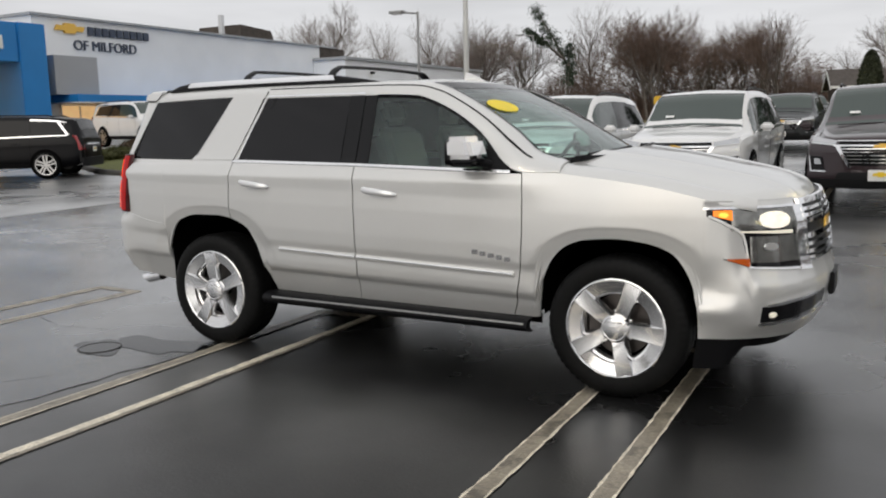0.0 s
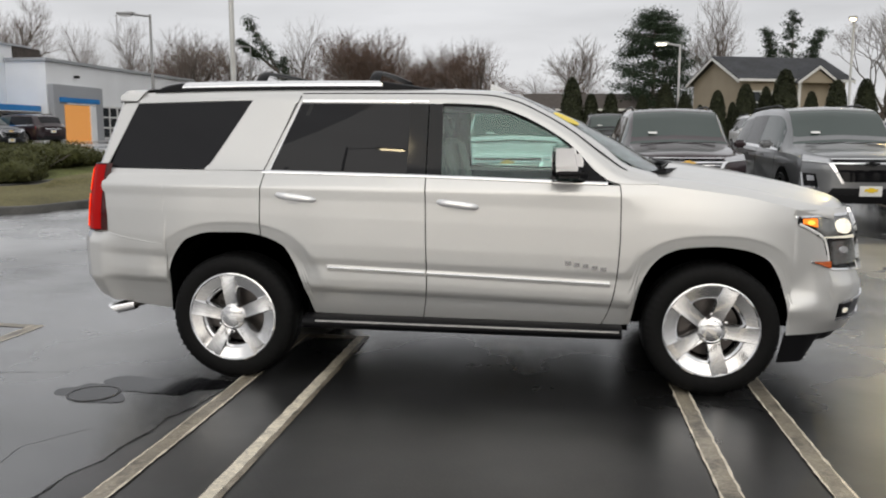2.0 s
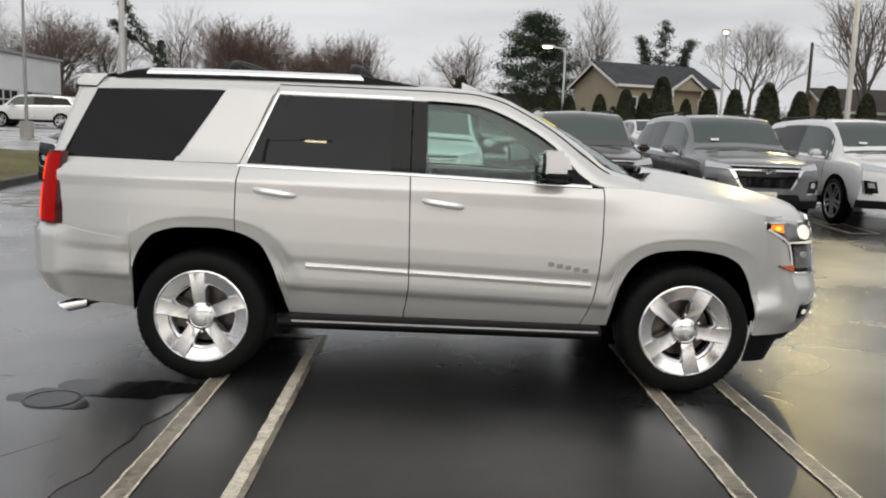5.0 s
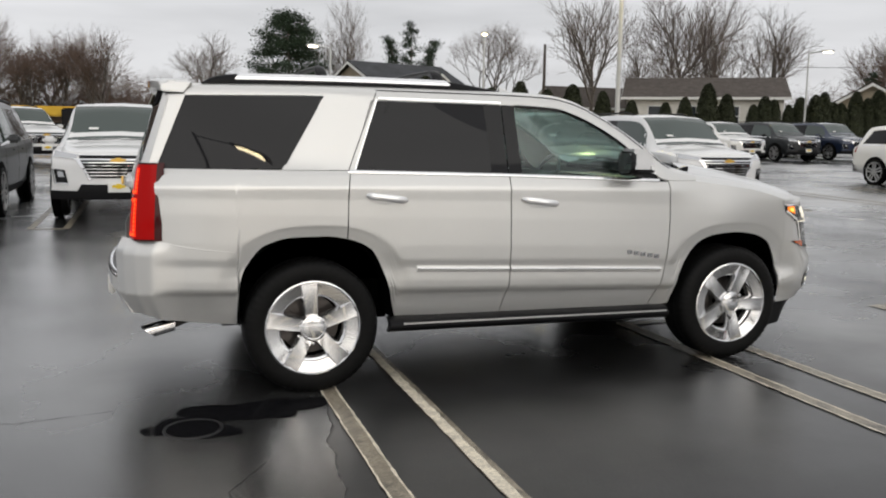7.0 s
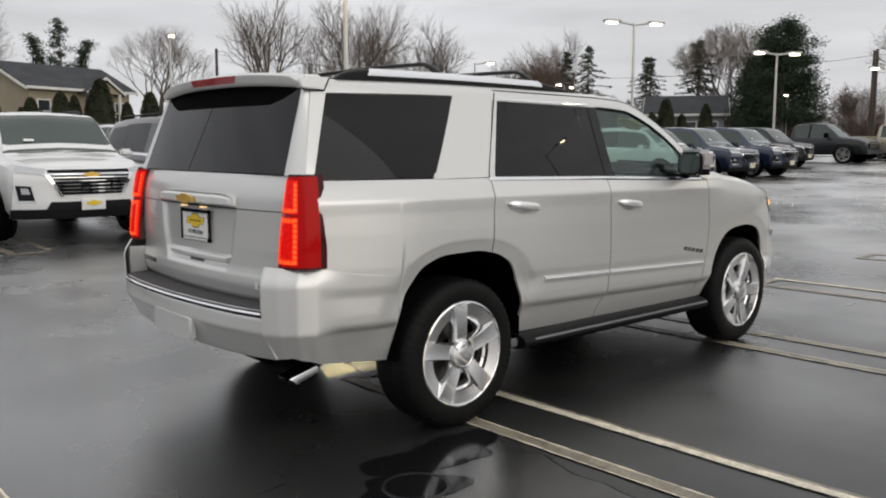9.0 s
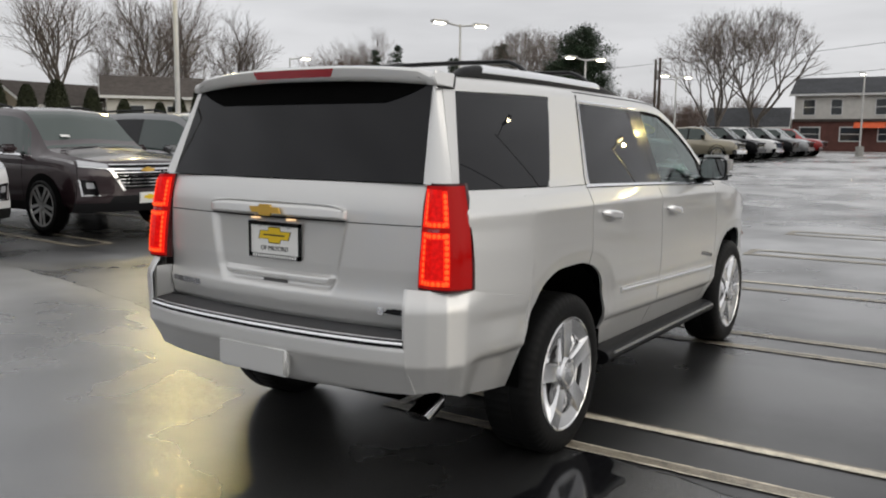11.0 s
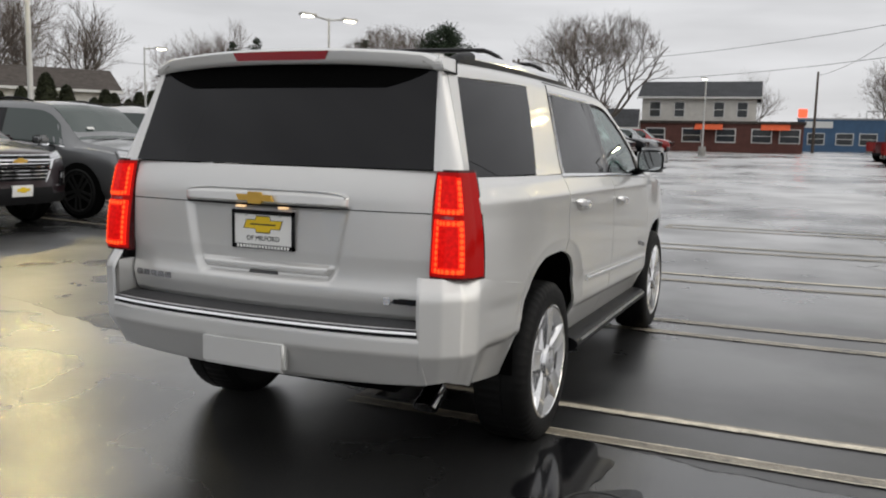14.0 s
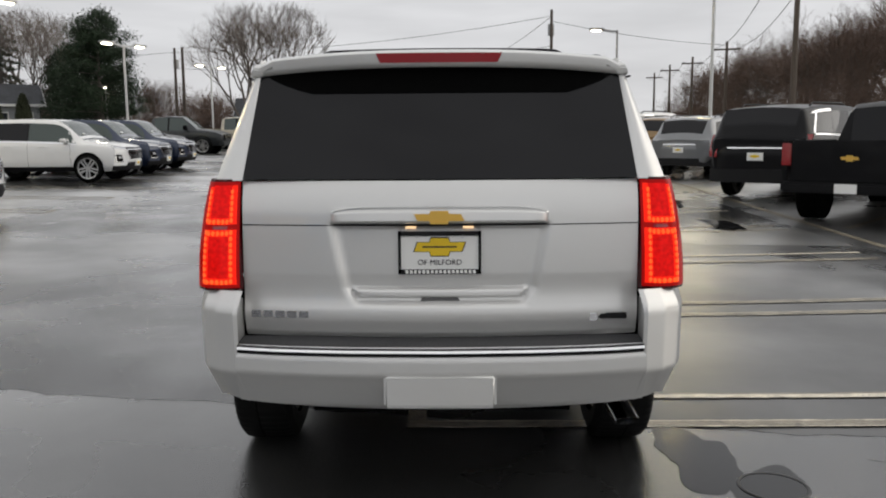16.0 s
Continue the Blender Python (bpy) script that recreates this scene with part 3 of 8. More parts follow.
for s in (-1, 1):
    part("fender", side_panel(lambda z: door_front(z) + GAP, const(3.408), lambda x: front_arch(x) if 2.476 < x < 3.407 else 0.405, crease, s, 60, 60), PEARL, suv)
    fd = part("front_door", side_panel(lambda z: door_mid(z) + GAP, lambda z: door_front(z) - GAP, sill, lambda x: belt(x) - 0.012, s, 30, 72), PEARL, suv)
    rd = part("rear_door", side_panel(lambda z: door_rear(z) + GAP, lambda z: door_mid(z) - GAP, body_bottom, lambda x: belt(x) - 0.012, s, 56, 72), PEARL, suv)
    part("quarter_panel", side_panel(const(-0.4335), lambda z: door_rear(z) - GAP, rear_arch, lambda x: belt(x) - 0.001, s, 44, 56), PEARL, suv)
    part("quarter_panel", side_panel(const(-0.865), const(-0.4335), const(0.845), lambda x: belt(x) - 0.001, s, 20, 40), PEARL, suv)
    part("window_trim", patch_strip(s), M["chrome"], suv, "chrome window strip")

    # fender top beside the bonnet
    def ftop(u, v, s=s):
        x = 2.40 + u * 1.25
        ya, yb = 0.815, side(x, crease(x)) if x < 3.42 else float(np.interp(x, [3.42, 3.50, 3.58, 3.66], [side(3.42, 1.12), 0.905, 0.868, 0.822]))
        za = hood_line(x) + (crease(x) - hood_line(x)) * min(1, max(0, (0.815 - 0.5) / 0.45)) ** 1.6
        za = za if x > 2.62 else za + (1.318 - za) * min(1, (2.62 - x) / 0.1)
        y = ya + (yb - ya) * v
        return (x, s * y, za + (crease(x) - za) * (v ** 1.3) + 0.012 * math.sin(math.pi * v))
    part("fender_top", sheet(24, 6, ftop, (0, 0, -0.015)), PEARL, suv)

    # roof rail panel and screen pillar
    def cant(u, v, s=s):
        x = -0.72 + u * 3.34
        z0, z1 = wtop(x), roof_z(x)
        y0, y1 = side(x, z0) + 0.004, roof_y(x) - taper(x) * 0.3
        yc, zc = y0 - 0.30 * (z1 - z0), z1 - 0.004
        return (x, s * ((1 - v) ** 2 * y0 + 2 * v * (1 - v) * (yc + 0.004) + v * v * y1), (1 - v) ** 2 * z0 + 2 * v * (1 - v) * zc + v * v * z1)
    part("roof_side", sheet(64, 8, cant, (0, -s * 0.012, -0.01)), PEARL, suv)

    # pillars behind the doors
    def lerp2(a, b, t):
        return a[0] + (b[0] - a[0]) * t, a[1] + (b[1] - a[1]) * t

    def patch(bl, br, tr, tl, s=s, out=0.0, nu=6, nv=10, thick=0.012, bow=0.0, flat=False):
        ys = [side(*c) for c in (bl, br, tr, tl)]

        def fn(u, v):
            a, b = lerp2(bl, tl, v), lerp2(br, tr, v)
            x, z = lerp2(a, b, u)
            if flat:
                y = (ys[0] * (1 - u) + ys[1] * u) * (1 - v) + (ys[3] * (1 - u) + ys[2] * u) * v
                return (x, s * (y + out + 0.004 * math.sin(math.pi * v) + 0.003 * math.sin(math.pi * u)), z)
            return (x, s * (side(x, z) + out + bow * math.sin(math.pi * v)), z)
        return sheet(nu, nv, fn, (0, -s * thick, 0))
    part("rear_pillar", patch((-0.170, 1.330), (0.232, 1.330), (0.402, 1.770), (0.112, 1.770), out=0.004), PEARL, suv)
    part("tail_pillar", patch((-0.900, 1.330), (-0.858, 1.330), (-0.680, 1.758), (-0.752, 1.80), out=0.004), PEARL, suv)
    part("quarter_window", patch((-0.866, 1.337), (-0.156, 1.337), (0.114, 1.770), (-0.692, 1.760), out=0.001, flat=True, nu=12), M["privacy"], suv, "dark privacy glass")
    rw = part("rear_door_window", patch((0.262, 1.325), (1.125, 1.305), (1.125, 1.742), (0.430, 1.746), out=-0.002, flat=True, nu=12), M["privacy"], suv, "dark privacy glass")
    part("window_divider", patch((0.345, 1.322), (0.372, 1.321), (0.512, 1.744), (0.490, 1.745), out=0.0015), M["gloss_black"], rw)
    part("door_pillar", patch((1.120, 1.302), (1.238, 1.300), (1.238, 1.742), (1.120, 1.744), out=0.002), M["gloss_black"], suv, "gloss black door pillar trim")
    part("door_pillar", patch((1.246, 1.300), (1.335, 1.298), (1.330, 1.742), (1.246, 1.742), out=0.002), M["gloss_black"], suv, "gloss black door pillar trim")
    part("rear_door_frame", patch((0.222, 1.322), (0.262, 1.322), (0.432, 1.748), (0.402, 1.750), out=0.003), PEARL, suv)

    def fglass(u, v, s=s):
        x = 1.33 + u * 0.985
        z0 = belt(x)
        z = z0 + v * (max(wtop(x), z0 + 0.004) - z0)
        return (x, s * (side(x, z) - 0.003), z)
    fw_ = part("front_door_window", sheet(30, 10, fglass, (0, -s * 0.004, 0)), M["glass_green"], suv, "green tinted door glass")
    fw_.visible_shadow = False

    def fseal(u, v, s=s):
        x = 1.33 + u * 0.985
        z = max(wtop(x), belt(x) + 0.004)
        return (x, s * (side(x, z) + 0.004), z - 0.020 * v + 0.004)
    part("window_seal", sheet(30, 2, fseal, (0, -s * 0.01, 0)), M["gloss_black"], suv)
    part("sail_panel", patch((2.16, 1.275), (2.32, 1.268), (2.235, 1.385), (2.16, 1.43), out=0.003), M["plastic"], suv)

    def strip(x0, x1, zf, h, out, thick, s=s, n=30):
        def fn(u, v):
            x = x0 + (x1 - x0) * u
            z = zf(x) + h * v
            return (x, s * (side(x, z) + out - 0.004 * (2 * v - 1) ** 2), z)
        return sheet(n, 4, fn, (0, -s * thick, 0))
    part("belt_moulding", strip(0.215, 2.325, lambda x: belt(x) - 0.013, 0.020, 0.008, 0.014), M["chrome"], suv, "chrome window strip")
    def seam_line(xa, xb, v0, v1, out, s=s):
        def fn(u, v):
            p = cant((xa + (xb - xa) * u + 0.72) / 3.34, v0 + (v1 - v0) * v, s)
            return (p[0], p[1] + s * out, p[2] + out * 0.7)
        return sheet(60, 2, fn, (0, -s * 0.008, -0.004))
    part("door_top_gap", seam_line(0.430, 2.440, 0.44, 0.50, 0.0015), M["plastic"], suv)
    part("door_rear_gap", patch((0.214, 1.318), (0.219, 1.318), (0.430, 1.792), (0.425, 1.792), out=0.0065, nu=1, thick=0.004), M["plastic"], suv)
    part("screen_seal", seam_line(1.70, 2.56, 0.94, 1.02, 0.002), M["gloss_black"], suv)
    part("drip_moulding", seam_line(0.44, 1.24, 0.03, 0.10, 0.004), M["chrome"], suv)
    for x0, x1 in ((0.63, 1.242), (1.252, 2.350)):
        part("body_moulding", strip(x0, x1, lambda x: 0.735 - 0.0385 * (x - 0.63) - 0.018, 0.034, 0.014, 0.016), PEARL, suv, "raised body-coloured strip with bright edge")
        part("moulding_brightwork", strip(x0 + 0.005, x1 - 0.005, lambda x: 0.735 - 0.0385 * (x - 0.63) - 0.002, 0.010, 0.020, 0.012), M["chrome"], suv)

    # door handles
    for hx, hz, owner in ((0.441, 1.168, rd), (1.442, 1.134, fd)):
        bm = bmesh.new()
        yb = side(hx, hz)

        def hnd(u, v):
            a = 2 * math.pi * v
            w = 0.020 * (1 - abs(2 * u - 1) ** 6) ** 0.5 + 0.001
            lift = 0.030 * (1 - abs(2 * u - 1) ** 4)
            return (hx - 0.130 + 0.260 * u, s * (yb + 0.006 + lift + 0.008 * math.cos(a)), hz + 0.016 - 0.032 * u + w * math.sin(a))
        add_grid(bm, 20, 12, hnd)
        part("door_handle", bm, M["satin_bright"], owner, "chrome door handle")

        def cup(u, v, hx=hx, hz=hz, yb=yb):
            a = 2 * math.pi * u
            return (hx - 0.008 + 0.070 * v * math.cos(a), s * (yb + 0.0035 - 0.002 * v), hz - 0.010 + 0.033 * v * math.sin(a))
        part("handle_recess", grid(24, 3, cup), M["satin"], owner)

    # running board
    rb = part("running_board", sheet(20, 8, lambda u, v, s=s: (0.465 + 1.965 * u, s * (0.965 + 0.060 * math.sin(math.pi * v) ** 0.5), 0.425 - 0.018 * u - 0.085 * v), (0, -s * 0.06, 0)), M["plastic"], suv, "black running board with bright strip")
    part("tread_strip", sheet(20, 2, lambda u, v, s=s: (0.55 + 1.86 * u, s * 1.027, 0.404 - 0.0175 * u - 0.010 * v), (0, -s * 0.012, 0)), M["satin"], rb)
    # near-black sheet stands in for the shade between sill and running board
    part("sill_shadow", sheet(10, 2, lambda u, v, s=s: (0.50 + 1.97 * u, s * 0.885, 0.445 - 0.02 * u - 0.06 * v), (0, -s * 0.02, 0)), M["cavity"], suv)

    # mirrors
    ya_, yb_ = min(s * 1.005, s * 1.180), max(s * 1.005, s * 1.180)
    mir = part("mirror", box(2.012, 2.180, ya_, yb_, 1.300, 1.362, 0.025, segments=3), M["gloss_black"], suv, "black and chrome door mirror")
    bm = box(1.996, 2.190, ya_ - 0.010, yb_ + 0.010, 1.338, 1.472, 0.030, segments=6)
    for v in bm.verts:
        v.co.x -= 0.35 * max(0, v.co.z - 1.38) * (v.co.x - 2.0) / 0.18
        v.co.x -= 0.25 * max(0, abs(v.co.y) - 1.10) * (v.co.x - 2.0) / 0.18
    part("cap", bm, M["satin_bright"], mir, "chrome mirror cap", 60)
    def oval(x, hw, hh, s=s):
        pts = []
        for i in range(28):
            a = 2 * math.pi * i / 28
            c, d = math.cos(a), math.sin(a)
            pts.append((x, s * (1.093 + hw * math.copysign(abs(c) ** 0.5, c)), 1.379 + hh * math.copysign(abs(d) ** 0.5, d)))
        return pts
    part("mirror_surround", prism(oval(2.000, 0.090, 0.077), (0.020, 0, 0)), M["gloss_black"], mir)
    part("mirror_face", prism(oval(1.996, 0.078, 0.064), (0.005, 0, 0)), M["mirror"], mir)
    part("mirror_arm", tube([(2.20, s * 0.940, 1.295), (2.18, s * 0.98, 1.305), (2.13, s * 1.04, 1.330)], 0.028, 10), M["plastic"], mir)

    # roof rails
    hr = curve([(-0.59, 0.002), (-0.53, 0.040), (-0.40, 0.056), (0.92, 0.052), (1.05, 0.034), (1.27, 0.002)])

    def rail(u, v, s=s):
        x = -0.59 + 1.86 * u
        a = math.pi * v
        return (x, s * (0.684 + 0.032 * math.cos(a)), roof_z(x) - 0.002 + (hr(x) + 0.004) * math.sin(a) ** 0.6)
    rr = part("roof_rail", grid(40, 10, rail), M["plastic"], suv, "black roof rail with bright insert")
    def insert(u, v, s=s):
        x = -0.40 + 1.33 * u + 0.035 * v * (1 if u < 0.5 else -1)
        a = math.pi * (0.05 + 0.46 * v)
        return (x, s * (0.684 + 0.0355 * math.cos(a)), roof_z(x) - 0.002 + (hr(x) + 0.004) * (0.30 + 0.76 * math.sin(a) ** 0.8))
    part("rail_insert", sheet(36, 6, insert, (0, -s * 0.004, -0.004)), M["chrome"], rr)

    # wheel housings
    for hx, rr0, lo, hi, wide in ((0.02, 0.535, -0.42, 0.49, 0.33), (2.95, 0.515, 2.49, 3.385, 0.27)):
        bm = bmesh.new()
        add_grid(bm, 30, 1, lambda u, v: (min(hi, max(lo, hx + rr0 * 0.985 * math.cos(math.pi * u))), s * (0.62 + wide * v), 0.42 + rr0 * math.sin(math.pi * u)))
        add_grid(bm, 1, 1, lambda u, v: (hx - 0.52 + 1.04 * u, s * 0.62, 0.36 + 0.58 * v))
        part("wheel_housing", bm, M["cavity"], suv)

    # tail lamps
    def lamp_plan(q, z):
        """q: 0 at the tailgate, 1 on the flank."""
        k = (z - 0.94) / 0.43
        px = np.interp(q, [0, 0.35, 0.62, 0.8, 1.0], [-0.985, -1.000, -0.980, -0.935, -0.863])
        py = np.interp(q, [0, 0.35, 0.62, 0.8, 1.0], [0.785, 0.852, 0.918, 0.955, 0.973])
        shrink = 0.062 * max(0, k) ** 2.0
        return float(px + (0.070 - 0.044 * q) * max(0, k) ** 1.6), float(0.782 + (py - 0.782) * (1 - shrink / 0.19))

    def lamp_patch(q0, q1, z0, z1, out, thick=0.02, nu=14, nv=12, s=s):
        def fn(u, v):
            q, z = q0 + (q1 - q0) * u, z0 + (z1 - z0) * v
            x, y = lamp_plan(q, z)
            cx, cy = -0.80, 0.80
            n = Vector((x - cx, y - cy)).normalized()
            return (x + n.x * out, s * (y + n.y * out), z)
        return sheet(nu, nv, fn, (0.03 * thick / 0.02, -s * 0.01, 0))
    tl = part("tail_lamp", lamp_patch(0, 1, 0.938, 1.368, 0.0, nu=20, nv=16), M["lens_dark"], suv, "lit red tail lamp")
    part("lens", lamp_patch(0.04, 0.97, 0.948, 1.358, 0.003, 0.004), M["lens_red"], tl, "glowing red lens")
    part("light_field", lamp_patch(0.20, 0.570, 1.218, 1.345, 0.005, 0.003), M["red_field"], tl)
    part("light_field", lamp_patch(0.20, 0.570, 0.986, 1.148, 0.005, 0.003), M["red_field"], tl)
    dots = [(0.115, 1.210 + 0.022 * k) for k in range(6)] + [(0.585, 1.210 + 0.022 * k) for k in range(6)] + [(0.20 + 0.085 * k, 1.205) for k in range(5)]
    dots += [(0.115, 0.974 + 0.0236 * k) for k in range(9)] + [(0.585, 0.974 + 0.0236 * k) for k in range(9)] + [(0.20 + 0.085 * k, 0.971) for k in range(5)] + [(0.20 + 0.085 * k, 1.160) for k in range(5)]
    for q0, q1, z0, z1 in ((0.095, 0.20, 1.194, 1.345), (0.570, 0.668, 1.194, 1.340), (0.20, 0.570, 1.194, 1.218), (0.095, 0.20, 0.961, 1.174), (0.570, 0.668, 0.961, 1.174), (0.20, 0.570, 0.961, 0.986), (0.20, 0.570, 1.148, 1.174)):
        part("light_guide", lamp_patch(q0, q1, z0, z1, 0.0055, 0.003, 8, 8), M["led_base"], tl, "red glowing light guide")
    for q0, z0 in dots:
        def disc(u, v, q0=q0 + 0.036, z0=z0, s=s):
            a = 2 * math.pi * u
            x, y = lamp_plan(q0 + 0.036 * v * math.cos(a), z0 + 0.0098 * v * math.sin(a))
            n = Vector((x + 0.80, y - 0.80)).normalized() * (0.0095 - 0.0025 * v)
            return (x + n.x, s * (y + n.y), z0 + 0.0098 * v * math.sin(a))
        part("light_dot", grid(12, 2, disc, True), M["led"], tl, "glowing dot")
    part("reflector", lamp_patch(0.28, 0.5, 1.175, 1.188, 0.006, 0.003, 4, 2), M["lens_dim"], tl)

    # rear corner of the bumper
    bump_x = [-0.4335, -0.70, -0.88, -0.975, -1.035, -1.075]
    bump_y = [1.020, 0.992, 0.965, 0.925, 0.860, 0.785]

    def corner(u, v, s=s):
        q = u * 5
        x, y = np.interp(q, range(6), bump_x), np.interp(q, range(6), bump_y)
        zb = np.interp(q, [0, 2, 3.5, 5], [0.425, 0.478, 0.515, 0.500])
        zt = np.interp(q, [0, 0.6, 1.9, 5], [0.865, 0.885, 0.935, 0.945])
        z = zb + (zt - zb) * v
        e = np.interp(z, [0.40, 0.47, 0.56, 0.615, 0.63, 0.86, 0.885, 0.95], [-0.13, -0.085, -0.036, -0.006, 0.003, 0.010, 0.003, -0.034])
        e = e * min(1.0, 0.15 + 0.85 * max(0.0, q - 0.6) / 2.0)
        n = Vector((x + 0.55, y - 0.55)).normalized() if q > 1.2 else Vector((0, 1))
        k = min(1.0, max(0.0, (q - 1.0) / 1.3))
        k = k * k * (3 - 2 * k)
        return (float(x + n.x * e), s * float((side(x, min(z, 1.3)) + 0.006 * min(1, q / 0.5)) * (1 - k) + (y + n.y * e) * k), float(z))
    part("bumper_corner", sheet(48, 40, corner, (0.004, -s * 0.015, 0)), PEARL, suv)

    # D pillar turned to the back
    def dpil(u, v, s=s):
        z = 1.362 + v * 0.470
        xe, ye = -0.890 + v * 0.142, side(-0.890 + v * 0.142, z) + 0.002
        xg, yg = -0.932 + v * 0.162, 0.770 - v * 0.065
        k = u
        return (xe + (xg - xe) * k - 0.018 * math.sin(math.pi * k), s * (ye + (yg - ye) * k + 0.004 * math.sin(math.pi * k)), z)
    bm = prism([(x, s * (0.752 - 0.36 * (z - 1.765)), z) for x, z in ((-0.640, 1.826), (-0.750, 1.823), (-0.806, 1.813), (-0.818, 1.797), (-0.812, 1.768), (-0.690, 1.760))], (0, -s * 0.05, 0))
    bmesh.ops.bevel(bm, geom=bm.edges[:], offset=0.005, segments=2, affect="EDGES")
    part("spoiler_side", bm, PEARL, suv)
    part("spoiler_gap", sheet(2, 6, lambda u, v, s=s: (-0.692 + 0.050 * v - 0.004 * u, s * (0.7598 - 0.0250 * v), 1.757 + 0.066 * v), (0, -s * 0.006, 0)), M["plastic"], suv)
    part("spoiler_gap", sheet(6, 1, lambda u, v, s=s: (-0.692 - 0.116 * u, s * 0.7585, 1.757 + 0.006 * v), (0, -s * 0.01, 0)), M["plastic"], suv)
    part("tail_pillar_back", sheet(8, 12, dpil, (0.02, -s * 0.01, 0)), PEARL, suv)

# cross bars between the rails
for x0 in (0.12, 0.87):
    def cross(u, v, x0=x0):
        w, a = 2 * u - 1, 2 * math.pi * v
        z = 1.880 + 0.063 * min(1.0, (1 - abs(w)) / 0.16) ** 0.6 + 0.012 * (1 - w * w)
        return (x0 + 0.036 * math.cos(a), 0.672 * w, z + 0.012 * math.sin(a))
    part("cross_bar", grid(36, 12, cross), M["plastic"], suv, "black roof cross bar")

# roof, screen, bonnet
part("roof", sheet(40, 24, lambda u, v: ((lambda y: (-0.70 + u * (1.775 - 0.10 * (y / 0.7) ** 2 + 0.70), y, roof_z(-0.70 + u * (2.475 - 0.10 * (y / 0.7) ** 2)) + 0.030 * (1 - (y / 0.70) ** 2)))((2 * v - 1) * 0.70)), (0, 0, -0.03)), PEARL, suv)


def screen(u, v, out=0.0):
    w = 2 * u - 1
    top = Vector((1.775 - 0.10 * w * w, 0.70 * w, roof_z(1.775 - 0.10 * w * w) + 0.030 * (1 - w * w)))
    low = Vector((2.78 - 0.22 * w * w, 0.80 * w, 1.300 + 0.020 * w * w))
    p = top + (low - top) * v
    return p + Vector((0.55, 0, 0.83)) * (0.035 * math.sin(math.pi * v) * (1 - 0.5 * w * w) + out)


sc = part("windscreen", sheet(24, 18, lambda u, v: screen(u, v), (-0.004, 0, -0.004)), M["glass_shield"], suv, "clear windscreen")
sc.visible_shadow = False
part("screen_band", sheet(24, 3, lambda u, v: screen(u, 0.10 * v, 0.001), (-0.003, 0, -0.003)), M["gloss_black"], sc)
bm = bmesh.new()
cs = Vector(screen(0.13, 0.37, 0.003))
du, dv = (Vector(screen(0.18, 0.38, 0.003)) - cs).normalized(), (Vector(screen(0.11, 0.48, 0.003)) - cs).normalized()
ring = [cs + du * 0.115 * math.cos(2 * math.pi * i / 36) + dv * 0.082 * math.sin(2 * math.pi * i / 36) for i in range(36)]
add_prism(bm, ring, (0.002, 0, 0.003))
part("sticker", bm, M["sticker"], sc, "round yellow price sticker")
part("cowl", sheet(20, 4, lambda u, v: ((lambda w: (2.77 - 0.22 * w * w + 0.13 * v, 0.80 * w, 1.305 + 0.015 * w * w + 0.03 * v))(2 * u - 1)), (0, 0, -0.03)), M["plastic"], suv)
for y0, y1 in ((-0.62, 0.02), (0.0, 0.62)):
    part("wiper", tube([(2.79 - 0.2 * (y0 / 0.8) ** 2, y0, 1.345), (2.76, (y0 + y1) / 2, 1.362), (2.74, y1, 1.372)], 0.011, 6), M["plastic"], suv)


def bonnet(u, v):
    w = 2 * u - 1
    y = 0.815 * w
    x0, x1 = 2.80 - 0.17 * w * w, 3.905 - 0.27 * abs(w) ** 2.6
    x = x0 + (x1 - x0) * v
    z5, zc = hood_line(x), crease(x)
    if abs(y) < 0.5:
        z = z5 + 0.020 * (1 - (y / 0.5) ** 2)
    else:
        z = z5 + (zc - z5) * ((abs(y) - 0.5) / 0.45) ** 1.6
    z += 0.012 * math.exp(-(((abs(y) - 0.52 + 0.06 * v) / 0.035) ** 2))
    z -= 0.05 * max(0, v - 0.93) / 0.07 * (v - 0.93) / 0.07
    return (x, y, z)


part("bonnet", sheet(60, 36, bonnet, (0, 0, -0.015)), PEARL, suv)
part("aerial_fin", sheet(10, 8, lambda u, v: (1.56 + 0.16 * u, (0.035 - 0.025 * (1 - v)) * 0 + (1 if v > 0.5 else -1) * 0.03 * abs(2 * v - 1) * (1 - 0.5 * u), roof_z(1.56 + 0.16 * u) + 0.028 + 0.056 * (1 - u) ** 0.8 * (1 - abs(2 * v - 1) ** 1.5)), (0, 0, -0.004)), PEARL, suv, "white shark-fin aerial")

# front end
FX, FY = [3.405, 3.55, 3.67, 3.77, 3.855, 3.915, 3.955, 3.968], [0.942, 0.920, 0.875, 0.80, 0.68, 0.50, 0.25, 0.0]
ARC = np.cumsum([0] + [math.hypot(FX[i + 1] - FX[i], FY[i + 1] - FY[i]) for i in range(7)])


def nose(sd, z, out=0.0):
    """A point of the front end, sd metres round from the flank (mirrored past the middle)."""
    q = min(max(sd, 0.0), 2 * ARC[-1])
    sign = -1
    if q > ARC[-1]:
        q, sign = 2 * ARC[-1] - q, 1
    x, y = float(np.interp(q, ARC, FX)), float(np.interp(q, ARC, FY))
    e = float(np.interp(z, [0.38, 0.45, 0.55, 0.62, 0.665, 0.70, 0.78, 1.0, 1.12], [-0.06, -0.015, 0.004, 0.014, 0.016, 0.0, -0.025, -0.055, -0.10]))
    k = min(1.0, q / 0.30)
    n = Vector((x - 3.2, (y - 0.35) if y > 0.35 else 0, 0)).normalized()
    if q < 0.34 and z < 1.1:
        f = 1 - q / 0.34
        y += (side(3.405, z) + 0.001 - FY[0]) * f * f * (3 - 2 * f)
    return Vector((x + (e * k + out) * n.x, sign * (y + (e * k + out) * n.y), z))


